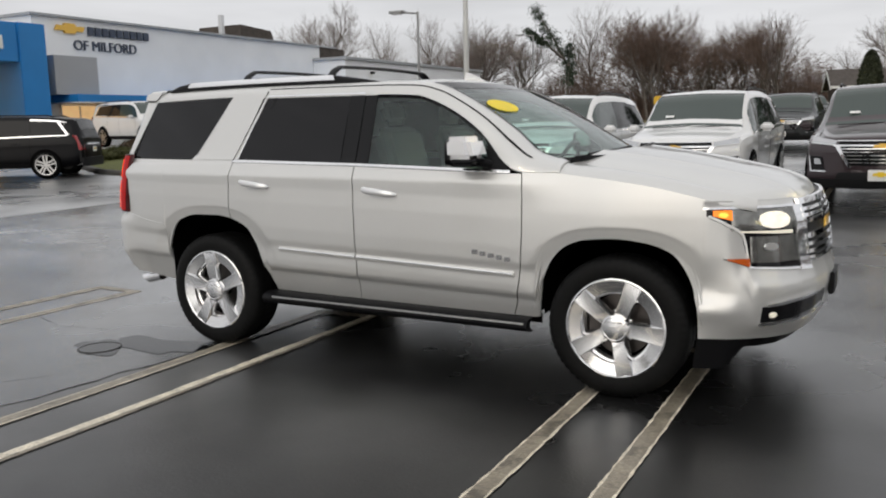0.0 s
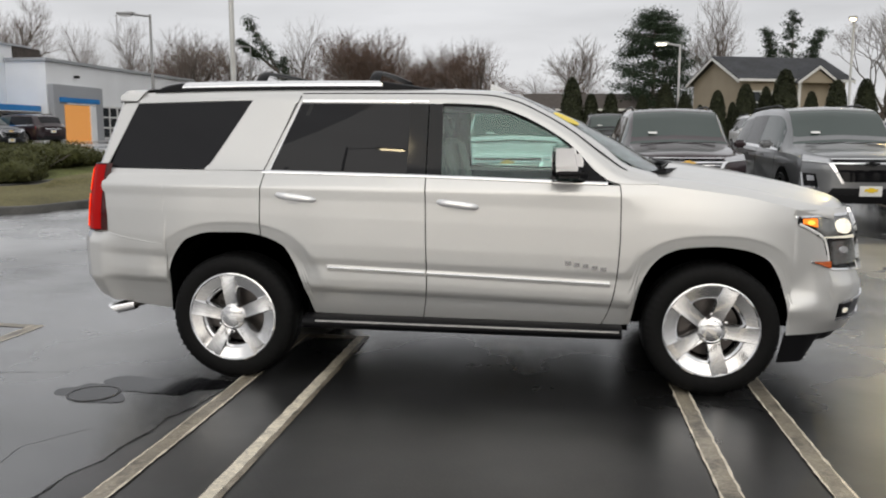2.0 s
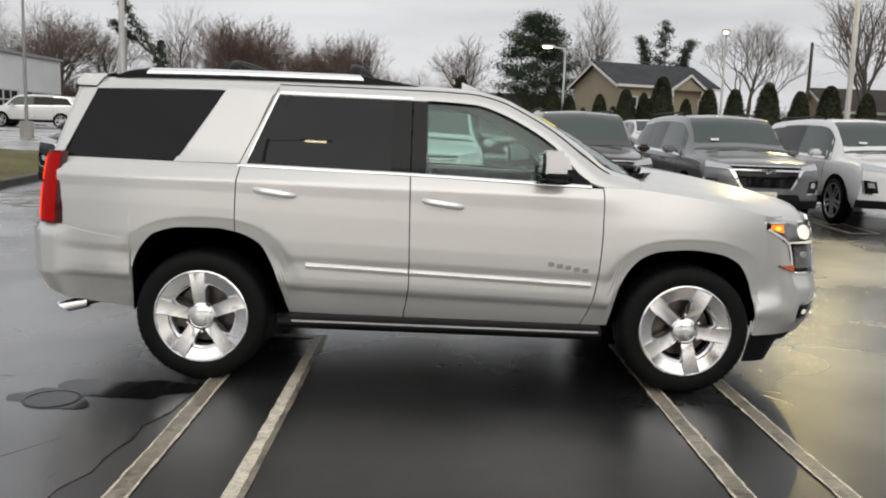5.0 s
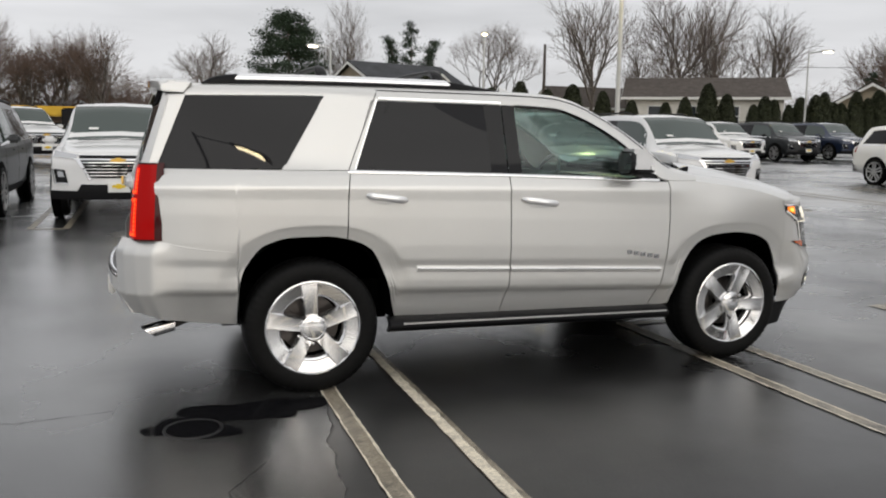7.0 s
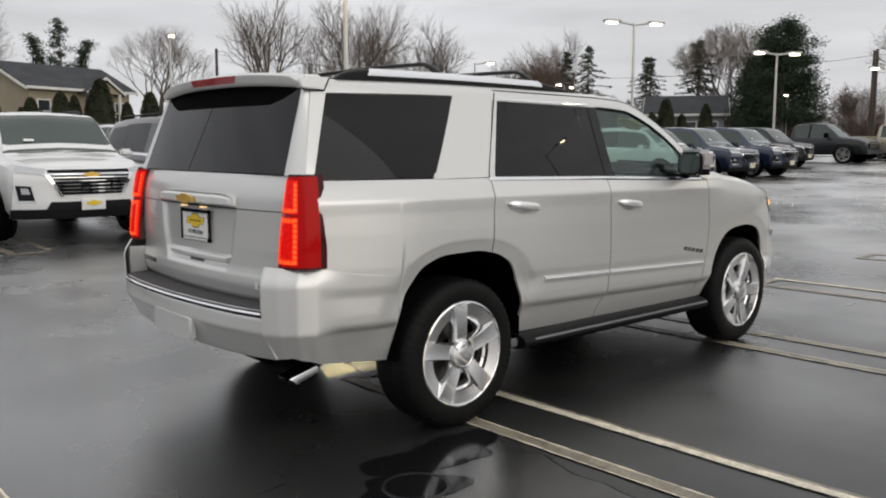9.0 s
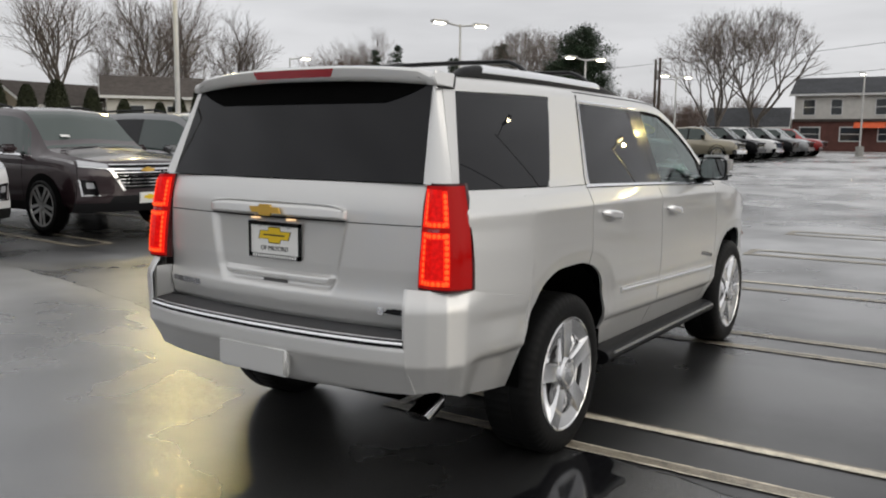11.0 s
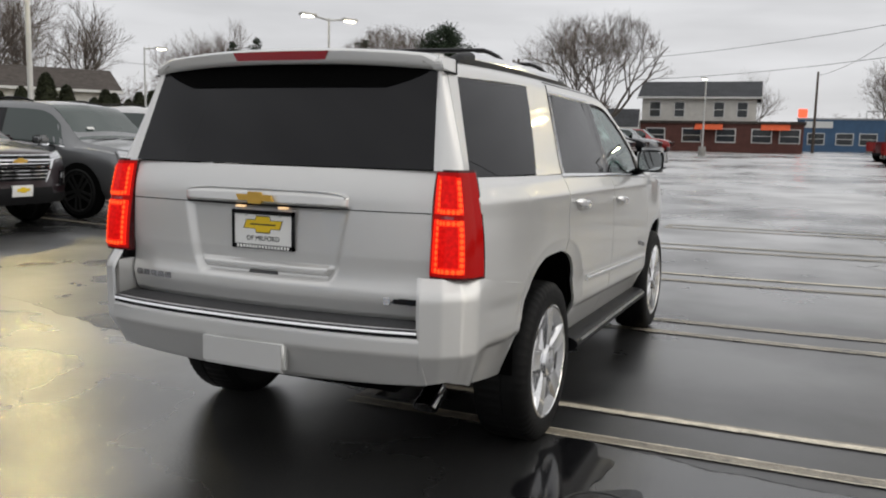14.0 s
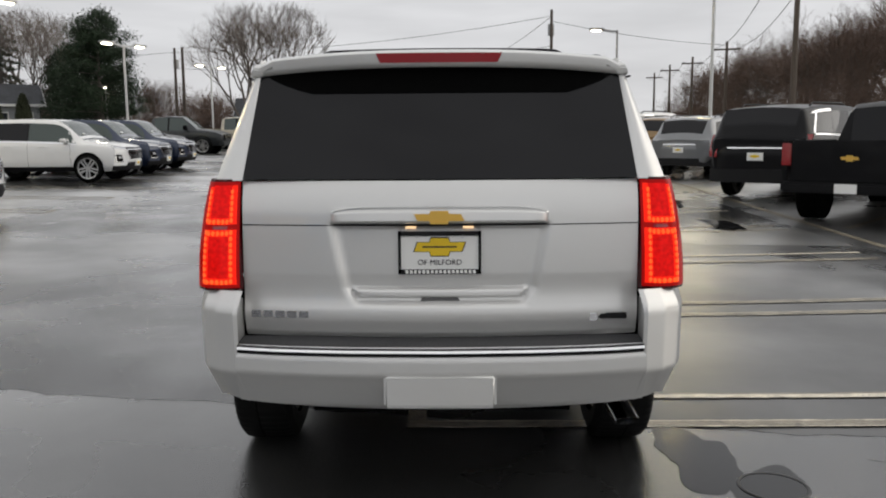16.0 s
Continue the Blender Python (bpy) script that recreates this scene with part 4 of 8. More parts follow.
FULL = 2 * ARC[-1]
part("front_bumper", sheet(80, 20, lambda u, v: nose(FULL * u, 0.375 + v * (0.425 + 0.24 * min(1, max(0, (abs(2 * u - 1) - 0.80) / 0.03)) + 0.055 * min(1, max(0, (abs(2 * u - 1) - 0.88) / 0.10)))), (-0.02, 0, 0)), PEARL, suv)
part("air_dam", sheet(80, 8, lambda u, v: nose(FULL * u, 0.385 - 0.005 * v, -0.020 - 0.030 * v) + Vector((-0.02 * v, 0, -v * (0.065 + 0.12 * min(1.0, max(0.0, (abs(2 * u - 1) - 0.76) / 0.10))))), (-0.02, 0, 0)), M["plastic"], suv, "black plastic air dam")
for s in (-1, 1):
    def arc(q):
        return q if s < 0 else FULL - q

    def nose_patch(q0, q1, zlo, zhi, out, nu=16, nv=8, back=-0.01):
        return sheet(nu, nv, lambda u, v: nose(arc(q0 + (q1 - q0) * u), zlo(u) + (zhi(u) - zlo(u)) * v, out), (back, 0, 0))
    part("nose_top", sheet(14, 4, lambda u, v: nose(arc(0.0 + 0.62 * u), 1.112, 0.006) + Vector((-0.22 * v * (0.3 + 0.7 * u), -s * 0.16 * v * (1 - 0.5 * u), 0.012 * v)), (0, 0, -0.02)), PEARL, suv)
    part("nose_edge", nose_patch(0.0, 0.62, const(1.076), const(1.116), 0.005, 24, 3), PEARL, suv)
    headlamp_edge = curve([(0, 1.036), (0.10, 1.012), (0.26, 0.966), (0.33, 0.936), (0.36, 0.87), (0.38, 0.765), (1, 0.752)])
    hl = part("headlamp", nose_patch(0.02, 0.60, headlamp_edge, const(1.078), 0.006, 30, 12), M["gloss_black"], suv, "lit headlamp with amber marker")
    part("reflector", nose_patch(0.15, 0.585, const(0.962), const(1.068), 0.008, 10, 5), M["reflector"], hl)
    part("reflector", nose_patch(0.25, 0.585, const(0.79), const(0.926), 0.008, 10, 5), M["reflector"], hl)

    def glow(q0, q1, z0, h, power=0.6):
        return lambda u: z0 - h * math.sin(math.pi * u) ** power, lambda u: z0 + h * math.sin(math.pi * u) ** power
    part("indicator", nose_patch(0.055, 0.150, curve([(0, 1.036), (1, 1.014)]), const(1.066), 0.010, 6, 4), M["amber"], hl, "amber lamp, lit")
    part("bulb", nose_patch(0.082, 0.128, *glow(0, 0, 1.042, 0.014), 0.014, 8, 3), M["amber_hot"], hl, "bright amber bulb")
    part("marker", nose_patch(0.13, 0.235, curve([(0, 0.806), (1, 0.772)]), const(0.815), 0.020, 6, 3), M["amber_off"], hl, "orange side reflector")
    part("light_strip", nose_patch(0.03, 0.245, lambda u: headlamp_edge(0.017 + 0.371 * u) - 0.004, lambda u: headlamp_edge(0.017 + 0.371 * u) + 0.009, 0.011, 24, 2), M["white"], hl, "white light strip")
    part("divider", nose_patch(0.20, 0.52, curve([(0, 0.950), (1, 0.934)]), curve([(0, 0.958), (1, 0.954)]), 0.018, 10, 3), M["fog"], hl, "bright bar between the lamps")
    part("lamp", nose_patch(0.31, 0.52, *glow(0, 0, 1.010, 0.044, 0.4), 0.012, 14, 5), M["headlamp"], hl, "glowing lamp")
    part("lamp", nose_patch(0.33, 0.41, *glow(0, 0, 0.872, 0.020, 0.4), 0.012, 12, 4), M["satin"], hl, "small lower lamp")
    part("lamp_trim", nose_patch(0.0, 0.60, const(1.072), curve([(0, 1.082), (1, 1.086)]), 0.012, 20, 2), M["chrome"], hl)
    part("lamp_trim", nose_patch(0.11, 0.60, curve([(0, 0.81), (0.3, 0.762), (1, 0.742)]), curve([(0, 0.820), (0.3, 0.772), (1, 0.753)]), 0.014, 20, 2), M["chrome"], hl)
    fg = part("fog_lamp_recess", nose_patch(0.31, 0.92, curve([(0, 0.470), (1, 0.50)]), curve([(0, 0.558), (0.35, 0.575), (1, 0.585)]), 0.006, 20, 4), M["gloss_black"], suv)
    part("fog_lamp", nose_patch(0.35, 0.385, *glow(0, 0, 0.512, 0.016, 0.4), 0.012, 8, 4), M["fog"], fg)
    part("trim_strip", nose_patch(0.33, 0.72, curve([(0, 0.558), (0.5, 0.578), (1, 0.585)]), curve([(0, 0.574), (0.5, 0.594), (1, 0.598)]), 0.014, 20, 2), M["chrome"], fg)
    part("trim_strip", nose_patch(0.30, 0.92, curve([(0, 0.452), (1, 0.488)]), curve([(0, 0.466), (1, 0.502)]), 0.014, 20, 2), M["chrome"], fg)
gr = part("grille", sheet(40, 10, lambda u, v: nose(0.60 + (FULL - 1.20) * u, 0.765 + 0.335 * v, 0.004), (-0.02, 0, 0)), M["plastic"], suv, "black grille with chrome bars")
for z0, h in ((0.770, 0.026), (0.812, 0.020), (0.852, 0.020), (0.892, 0.028), (0.975, 0.026), (1.008, 0.018), (1.040, 0.018), (1.076, 0.030)):
    part("grille_bar", sheet(40, 3, lambda u, v: nose(0.64 + (FULL - 1.28) * u, z0 + h * v, 0.026), (-0.02, 0, 0)), M["chrome"], gr, "chrome grille bar")
for u0 in (0.585, FULL - 0.66):
    part("grille_surround", sheet(4, 10, lambda u, v: nose(u0 + 0.075 * u, 0.735 + 0.345 * v, 0.008 + 0.022 * (u if u0 < 1 else 1 - u)), (-0.02, 0, 0)), M["chrome"], gr)


def bowtie(cx, cy, w, h, slant=0.12):
    """Outline of the cross-shaped emblem, across and up."""
    pts = [(-0.5, -0.26), (-0.20, -0.26), (-0.17, -0.5), (0.17, -0.5), (0.20, -0.26), (0.43, -0.26), (0.5, 0.26), (0.20, 0.26), (0.17, 0.5), (-0.17, 0.5), (-0.20, 0.26), (-0.43, 0.26)]
    return [(cx + w * p + slant * 0 * h, cy + h * q) for p, q in pts]


part("emblem", prism([(3.925, y, z) for y, z in bowtie(0, 0.945, 0.26, 0.10)], (0.012, 0, 0)), M["gold"], suv, "gold emblem")
part("plate_bracket", box(3.965, 3.998, -0.16, 0.16, 0.515, 0.645, 0.006), M["plastic"], suv, "black front plate bracket")

# tail end
def gate(y, z):
    x = -0.952 - 0.070 * (1 - (y / 0.775) ** 2) + 0.020 * max(0, (z - 1.22) / 0.14) ** 2 - 0.022 * math.exp(-(((z - 0.845) / 0.06) ** 2)) + 0.02 * max(0, (0.770 - z) / 0.03)
    x += 0.20 * max(0.0, z - 1.0) ** 2 + 0.10 * max(0.0, min(0.12, 1.0 - z))
    half = np.interp(z, [0.885, 0.945, 1.19, 1.25], [0.325, 0.362, 0.412, 0.405])
    e = min(half - abs(y), z - 0.888, 1.192 - z)
    k = min(1, max(0, e / 0.034 + 0.5))
    k = k * k * (3 - 2 * k)
    x += 0.024 * k
    if abs(y) < 0.40 and 1.195 <= z < 1.252:
        x -= 0.004 * min(1, (0.415 - abs(y)) / 0.05)
    led = min(half - 0.02 - abs(y), z - 0.905, 0.950 - z)
    if led > 0:
        x -= 0.022 * min(1, led / 0.012)
    return x


tg = part("tailgate", sheet(130, 90, lambda u, v: (gate(-0.772 + 1.544 * u, 0.750 + 0.610 * v), -0.772 + 1.544 * u, 0.750 + 0.610 * v), (0.03, 0, 0)), PEARL, suv)
part("handle_slot", prism([(-1.004, y, z) for y, z in ((-0.078, 0.893), (0.078, 0.893), (0.058, 0.927), (-0.058, 0.927))], (0.03, 0, 0)), M["alloy_dark"], tg)
part("seam", sheet(20, 1, lambda u, v: (gate(-0.770 + 0.355 * u, 1.192) - 0.002, -0.770 + 0.355 * u, 1.189 + 0.004 * v), (0.01, 0, 0)), M["plastic"], tg)
part("seam", sheet(20, 1, lambda u, v: (gate(0.415 + 0.355 * u, 1.192) - 0.002, 0.415 + 0.355 * u, 1.189 + 0.004 * v), (0.01, 0, 0)), M["plastic"], tg)
def housing(u, v):
    w = 2 * u - 1
    k = max(0.0, 1 - abs(w) ** 10) ** 0.5
    face = np.interp(v, [0, 0.12, 0.25, 0.8, 1.0], [0.004, 0.030, 0.036, 0.030, 0.0])
    z = 1.196 + (0.066 - 0.016 * abs(w) ** 6) * v
    return (-1.016 + 0.0204 * w * w - float(face) * k, 0.418 * w, z)


part("handle_housing", sheet(60, 12, housing, (0.02, 0, 0)), PEARL, tg, "raised body-coloured handle housing")
part("handle_edge", sheet(40, 2, lambda u, v: (-1.032 + 0.022 * (2 * u - 1) ** 2, -0.41 + 0.82 * u, 1.252 + 0.010 * v - 0.020 * abs(2 * u - 1) ** 8), (0.03, 0, 0)), M["satin"], tg)
part("handle_edge", sheet(40, 2, lambda u, v: (-1.026 + 0.022 * (2 * u - 1) ** 2, -0.41 + 0.82 * u, 1.190 + 0.006 * v), (0.03, 0, 0)), M["plastic"], tg)
part("emblem", prism([(-1.056, y, z) for y, z in bowtie(0, 1.226, 0.190, 0.050)], (-0.010, 0, 0)), M["gold"], tg, "gold emblem")
for i in range(5):
    y0 = 0.742 - i * 0.048
    xb = gate(y0 - 0.016, 0.842) - 0.005
    bm = box(xb, xb + 0.012, y0 - 0.036, y0, 0.830, 0.856)
    part("badge_bar", bm, M["badge_grey"], tg)
part("badge", box(gate(-0.66, 0.83) - 0.006, gate(-0.66, 0.83) + 0.02, -0.728, -0.590, 0.818, 0.842, 0.003), M["gloss_black"], tg, "dark trim badge with bright edge")
part("badge_edge", box(gate(-0.60, 0.83) - 0.007, gate(-0.60, 0.83) + 0.02, -0.612, -0.582, 0.812, 0.844, 0.003), M["chrome"], tg)
gl = part("rear_window", sheet(30, 16, lambda u, v: ((lambda w, z: (-0.930 + (z - 1.365) / 0.435 * 0.150 - 0.045 * (1 - w * w), w * (0.772 - 0.062 * (z - 1.365) / 0.435), z))(2 * u - 1, 1.366 + 0.440 * v)), (0.01, 0, 0)), M["privacy"], suv, "dark privacy glass")
bm = bmesh.new()


# near-black strip on the glass: the spoiler's shadow put in as colour
def shade_band(u, v):
    w = 2 * u - 1
    drop = 0.095 * min(1, (1 - abs(w)) / 0.30) ** 0.6 + 0.012
    z = 1.806 - drop * v
    return (-0.930 + (z - 1.365) / 0.435 * 0.150 - 0.045 * (1 - w * w) - 0.006, w * (0.765 - 0.062 * (z - 1.365) / 0.435), z)


add_sheet(bm, 40, 4, shade_band, (0.004, 0, 0))
part("glass_band", bm, M["cavity"], gl, "black ceramic band")


def spoil(u, v):
    w = 2 * u - 1
    px, pz = np.interp(v, [0, 0.45, 0.55, 0.62, 0.78, 0.85, 1.0], [-0.66, -0.845, -0.876, -0.888, -0.882, -0.868, -0.74]), np.interp(v, [0, 0.45, 0.55, 0.62, 0.78, 0.85, 1.0], [1.868, 1.866, 1.860, 1.850, 1.808, 1.796, 1.800])
    drop = (0.034 if v < 0.7 else 0.030) * abs(w) ** 2.5 + (0.026 if v < 0.7 else 0.0) * max(0, abs(w) - 0.9) / 0.1
    return (float(px) + 0.075 * w * w * min(1.0, max(0.0, (-float(px) - 0.66) / 0.15)), w * 0.733, float(pz) - drop)


bm = bmesh.new()
rows = add_grid(bm, 40, 26, spoil)
for ends in (rows[0], rows[-1]):
    for i in range(13):
        bm.faces.new((ends[i], ends[i + 1], ends[25 - i], ends[26 - i]) if i < 12 else (ends[12], ends[13], ends[14]))
sp = part("roof_spoiler", bm, PEARL, suv)
part("brake_lamp", sheet(16, 4, lambda u, v: (-0.8915 + 0.008 * (1 - v) + 0.075 * (((2 * u - 1) * 0.240) / 0.733) ** 2, (2 * u - 1) * (0.228 + 0.018 * v), 1.812 + 0.036 * v), (0.02, 0, 0)), M["lens_dim"], sp, "unlit red high brake lamp")

# rear bumper, middle
CX = smooth_curve([(0, -1.150), (0.3, -1.140), (0.6, -1.110), (0.80, -1.068)])


def rbump(u, v):
    y = -0.790 + 1.58 * u
    z = 0.472 + 0.03 * max(0, (abs(y) - 0.5) / 0.29) + v * 0.0
    zb = 0.480 + 0.025 * (abs(y) / 0.79) ** 2
    z = zb + (0.733 - zb) * v
    e = np.interp(z, [0.47, 0.50, 0.56, 0.615, 0.635, 0.70, 0.733], [-0.095, -0.065, -0.034, -0.006, 0.008, 0.008, -0.012])
    return (CX(abs(y)) - float(e), y, float(z))


rbm = part("rear_bumper", sheet(60, 20, rbump, (0.05, 0, 0)), PEARL, suv)
part("step_pad", sheet(40, 5, lambda u, v: (CX(abs(-0.778 + 1.556 * u)) - 0.008 + (abs(CX(abs(-0.778 + 1.556 * u))) - 0.955) * v, -0.778 + 1.556 * u, 0.742 + 0.010 * v ** 0.7), (0, 0, -0.03)), M["step_pad"], rbm, "dark ribbed step pad")
part("step_trim", sheet(40, 2, lambda u, v: (CX(abs(-0.778 + 1.556 * u)) - 0.013 + 0.014 * v ** 1.5, -0.778 + 1.556 * u, 0.726 + 0.018 * v), (0.02, 0, 0)), M["chrome"], rbm, "bright strip along the step")
part("step_trim", sheet(40, 2, lambda u, v: (CX(abs(-0.778 + 1.556 * u)) - 0.009, -0.778 + 1.556 * u, 0.712 + 0.011 * v), (0.02, 0, 0)), M["gloss_black"], rbm)
for s in (-1, 1):
    part("bumper_return", sheet(8, 10, lambda u, v, s=s: (-1.045 + 0.100 * u, s * (0.785 - 0.004 * u), 0.735 + 0.165 * v), (0, s * 0.02, 0)), PEARL, rbm)
part("hitch_cover", box(-1.162, -1.12, -0.213, 0.213, 0.512, 0.646, 0.014, segments=3), PEARL, rbm)
TIP = Vector((-0.93, -0.10, -0.22)).normalized()


def tip_wall(r, back):
    """Rounded rectangular pipe end, cut back at the bottom."""
    side_v, up_v = TIP.cross(Vector((0, 0, 1))).normalized(), Vector((0, 0, 1))

    def fn(u, v):
        a = 2 * math.pi * u
        c, d = math.cos(a), math.sin(a)
        c, d = math.copysign(abs(c) ** 0.7, c), math.copysign(abs(d) ** 0.7, d)
        return Vector((-0.800, -0.735, 0.412)) + TIP * (v * (0.130 + 0.040 * d) - back * (1 - v)) + side_v * (c * r * 1.25) + up_v * (d * r)
    return fn


tip = part("exhaust_tip", grid(32, 6, tip_wall(0.039, 0.02), True), M["chrome"], suv, "polished slash-cut exhaust tip")
part("tip_lining", grid(32, 6, tip_wall(0.036, 0.02), True), M["alloy"], tip)
# near-black disc stands in for the shade inside the pipe
part("mouth", grid(32, 2, lambda u, v: tip_wall(0.0362 * v + 0.0001, 0.0)(u, 0.35), True), M["cavity"], tip, "dark pipe mouth")
part("exhaust_pipe", tube([(-0.80, -0.735, 0.412), (-0.70, -0.70, 0.44), (-0.55, -0.60, 0.46)], 0.026, 12), M["brake"], suv)

# number plate of the dealer, in its frame
pl = part("plate", box(-0.998, -0.993, -0.152, 0.152, 1.010, 1.162, 0.001), M["white"], tg, "white dealer plate with yellow emblem")
pl.matrix_basis = Matrix.Translation((-0.006, 0, 0))
bm = bmesh.new()
for a in ((-0.160, 0.160, 1.150, 1.168), (-0.160, 0.160, 1.001, 1.020), (-0.160, -0.149, 1.001, 1.168), (0.149, 0.160, 1.001, 1.168)):
    add_box(bm, -1.004, -0.992, a[0], a[1], a[2], a[3])
part("plate_frame", bm, M["gloss_black"], pl)
part("plate_emblem_edge", prism([(-0.9985, -y, z) for y, z in bowtie(0, 1.107, 0.205, 0.076)], (-0.001, 0, 0)), M["ink"], pl)
part("plate_emblem", prism([(-0.9992, -y, z) for y, z in bowtie(0, 1.107, 0.196, 0.068)], (-0.001, 0, 0)), M["yellow"], pl)
part("print_bar", box(-1.0012, -1.0002, -0.066, 0.066, 1.104, 1.110), M["ink"], pl)
lettering("plate_words", "OF MILFORD", 0.030, M["ink"], pl, Matrix.Translation((-0.9995, 0, 1.046)) @ pose(0, 0, 0, 90, 0, -90), 0.0006)
for i in range(17):
    part("print_bar", box(-1.0052, -1.0042, 0.132 - i * 0.0162 - 0.011, 0.132 - i * 0.0162, 1.0045, 1.0175), M["white"], pl)
for y in (-0.088, 0.088):
    part("screw", lathe([(0.0005, -0.006), (0.006, -0.006), (0.007, 0.0)], 12, "x", (-0.998, y, 1.148)), M["satin"], pl)
    part("plate_lamp", box(-1.022, -1.000, y * 1.25 - 0.02, y * 1.25 + 0.02, 1.180, 1.188), M["plate_glow"], tg, "small warm plate lamp")


# wheels
def wheel(x, y, s, turn):
    wh = part("wheel", lathe([(0.205, -0.02), (0.205, -0.23), (0.262, -0.25), (0.268, -0.25), (0.268, -0.005), (0.205, -0.02)], 48, "y"), M["alloy"], suv, "polished five-spoke alloy wheel")
    wh.matrix_basis = Matrix.Translation((x, y, 0.40)) @ (Matrix.Identity(4) if s > 0 else Matrix.Rotation(math.pi, 4, "Z"))
    tread = lambda k, i: -0.007 if (3 <= i <= 4 or 8 <= i <= 9) and k % 3 == 0 else 0.0
    tp = [(0.272, -0.012), (0.300, -0.002), (0.345, 0.000), (0.378, -0.010), (0.394, -0.026), (0.400, -0.050), (0.400, -0.115), (0.394, -0.120), (0.400, -0.125), (0.400, -0.225), (0.392, -0.255), (0.345, -0.275), (0.270, -0.265)]
    part("tyre", lathe(tp, 168, "y", wobble=tread), M["rubber"], wh, "black road tyre", 30)
    part("rim_lip", lathe([(0.262, -0.016), (0.268, -0.006), (0.276, -0.001), (0.284, -0.004), (0.282, -0.020), (0.262, -0.05)], 64), M["alloy"], wh)
    part("rim_lip", lathe([(0.186, -0.085), (0.192, -0.052), (0.200, -0.046), (0.228, -0.034), (0.264, -0.014), (0.264, -0.05), (0.19, -0.09)], 64), M["alloy"], wh)
    part("brake_disc", lathe([(0.06, -0.13), (0.175, -0.13), (0.175, -0.15), (0.06, -0.15)], 40), M["brake"], wh)
    # near-black disc gives the deep shade behind the spokes
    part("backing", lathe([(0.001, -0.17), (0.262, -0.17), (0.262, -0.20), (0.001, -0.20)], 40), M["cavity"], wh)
    part("caliper", box(0.10, 0.19, -0.16, -0.10, -0.09, 0.09, 0.015), M["brake"], wh)
    for k in range(5):
        a = radians((turn if s < 0 else turn + 40) + 72 * k)
        if s < 0:
            a = math.pi - a
        bm = bmesh.new()
        secs = []
        for r, w, d in ((0.055, 0.044, -0.020), (0.10, 0.046, -0.010), (0.17, 0.051, -0.004), (0.235, 0.057, -0.002), (0.272, 0.061, -0.005)):
            secs.append([bm.verts.new((r, d + dy, ww)) for ww, dy in ((-w, -0.050), (-w, -0.022), (-w * 0.78, 0.003), (0, -0.001), (w * 0.78, 0.003), (w, -0.022), (w, -0.050))])
        for p, q in zip(secs, secs[1:]):
            for i in range(6):
                bm.faces.new((p[i], q[i], q[i + 1], p[i + 1]))
        bmesh.ops.rotate(bm, cent=(0, 0, 0), matrix=Matrix.Rotation(-a, 3, "Y"), verts=bm.verts)
        part("spoke", bm, M["alloy"], wh, "", 25)
    hub = part("hub_cap", lathe([(0.0005, 0.006), (0.055, 0.006), (0.062, 0.003), (0.066, 0.005), (0.076, 0.002), (0.082, -0.012), (0.082, -0.06)], 40), M["alloy"], wh)
    em = part("hub_emblem", prism([(px, 0.007, pz) for px, pz in bowtie(0, 0, 0.062, 0.026)], (0, 0.003, 0)), M["chrome"], hub)
    em.matrix_basis = Matrix.Rotation(radians(-20), 4, "Y")
    for k in range(6):
        a = 2 * math.pi * (k + 0.5) / 6
        part("wheel_nut", lathe([(0.0005, -0.016), (0.010, -0.018), (0.011, -0.045)], 6, "y", (0.098 * math.cos(a), 0, 0.098 * math.sin(a))), M["alloy"], wh)


for x, turn in ((0.0, 95), (2.948, 67)):
    wheel(x, -1.004, -1, turn)
    wheel(x, 1.004, 1, turn)

# underside, cabin; near-black boxes are added to keep the inside dark
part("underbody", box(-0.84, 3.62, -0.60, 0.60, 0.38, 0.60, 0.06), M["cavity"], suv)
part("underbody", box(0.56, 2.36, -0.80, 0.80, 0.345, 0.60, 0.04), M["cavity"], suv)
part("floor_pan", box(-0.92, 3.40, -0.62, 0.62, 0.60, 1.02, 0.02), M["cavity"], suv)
for y in (-0.885, 0.865):
    part("door_inner", box(0.53, 2.36, y, y + 0.02, 0.46, 1.262), M["plastic"], suv)
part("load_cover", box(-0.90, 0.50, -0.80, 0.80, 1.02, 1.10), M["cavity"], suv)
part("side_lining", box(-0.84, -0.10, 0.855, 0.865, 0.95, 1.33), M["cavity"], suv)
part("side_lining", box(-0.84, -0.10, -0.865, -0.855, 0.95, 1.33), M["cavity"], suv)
part("dashboard", box(2.28, 2.76, -0.76, 0.76, 1.00, 1.255, 0.05, segments=3), M["seat"], suv)
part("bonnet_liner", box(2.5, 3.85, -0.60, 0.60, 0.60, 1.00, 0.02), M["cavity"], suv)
for y in (-0.42, 0.42):
    st = part("front_seat", box(1.35, 1.88, y - 0.26, y + 0.26, 0.90, 1.06, 0.05, segments=3), M["seat_light"], suv)
    part("backrest", box(-0.07, 0.07, y - 0.25, y + 0.25, 0.0, 0.56, 0.05, Matrix.Translation((1.36, 0, 0.98)) @ Matrix.Rotation(radians(-14), 4, "Y"), 3), M["seat_light"], st)
    part("headrest", box(-0.045, 0.045, y - 0.13, y + 0.13, 0.58, 0.74, 0.04, Matrix.Translation((1.36, 0, 0.98)) @ Matrix.Rotation(radians(-14), 4, "Y"), 3), M["seat_light"], st)
part("rear_bench", box(0.42, 0.60, -0.70, 0.70, 0.95, 1.46, 0.05, segments=3), M["seat"], suv)
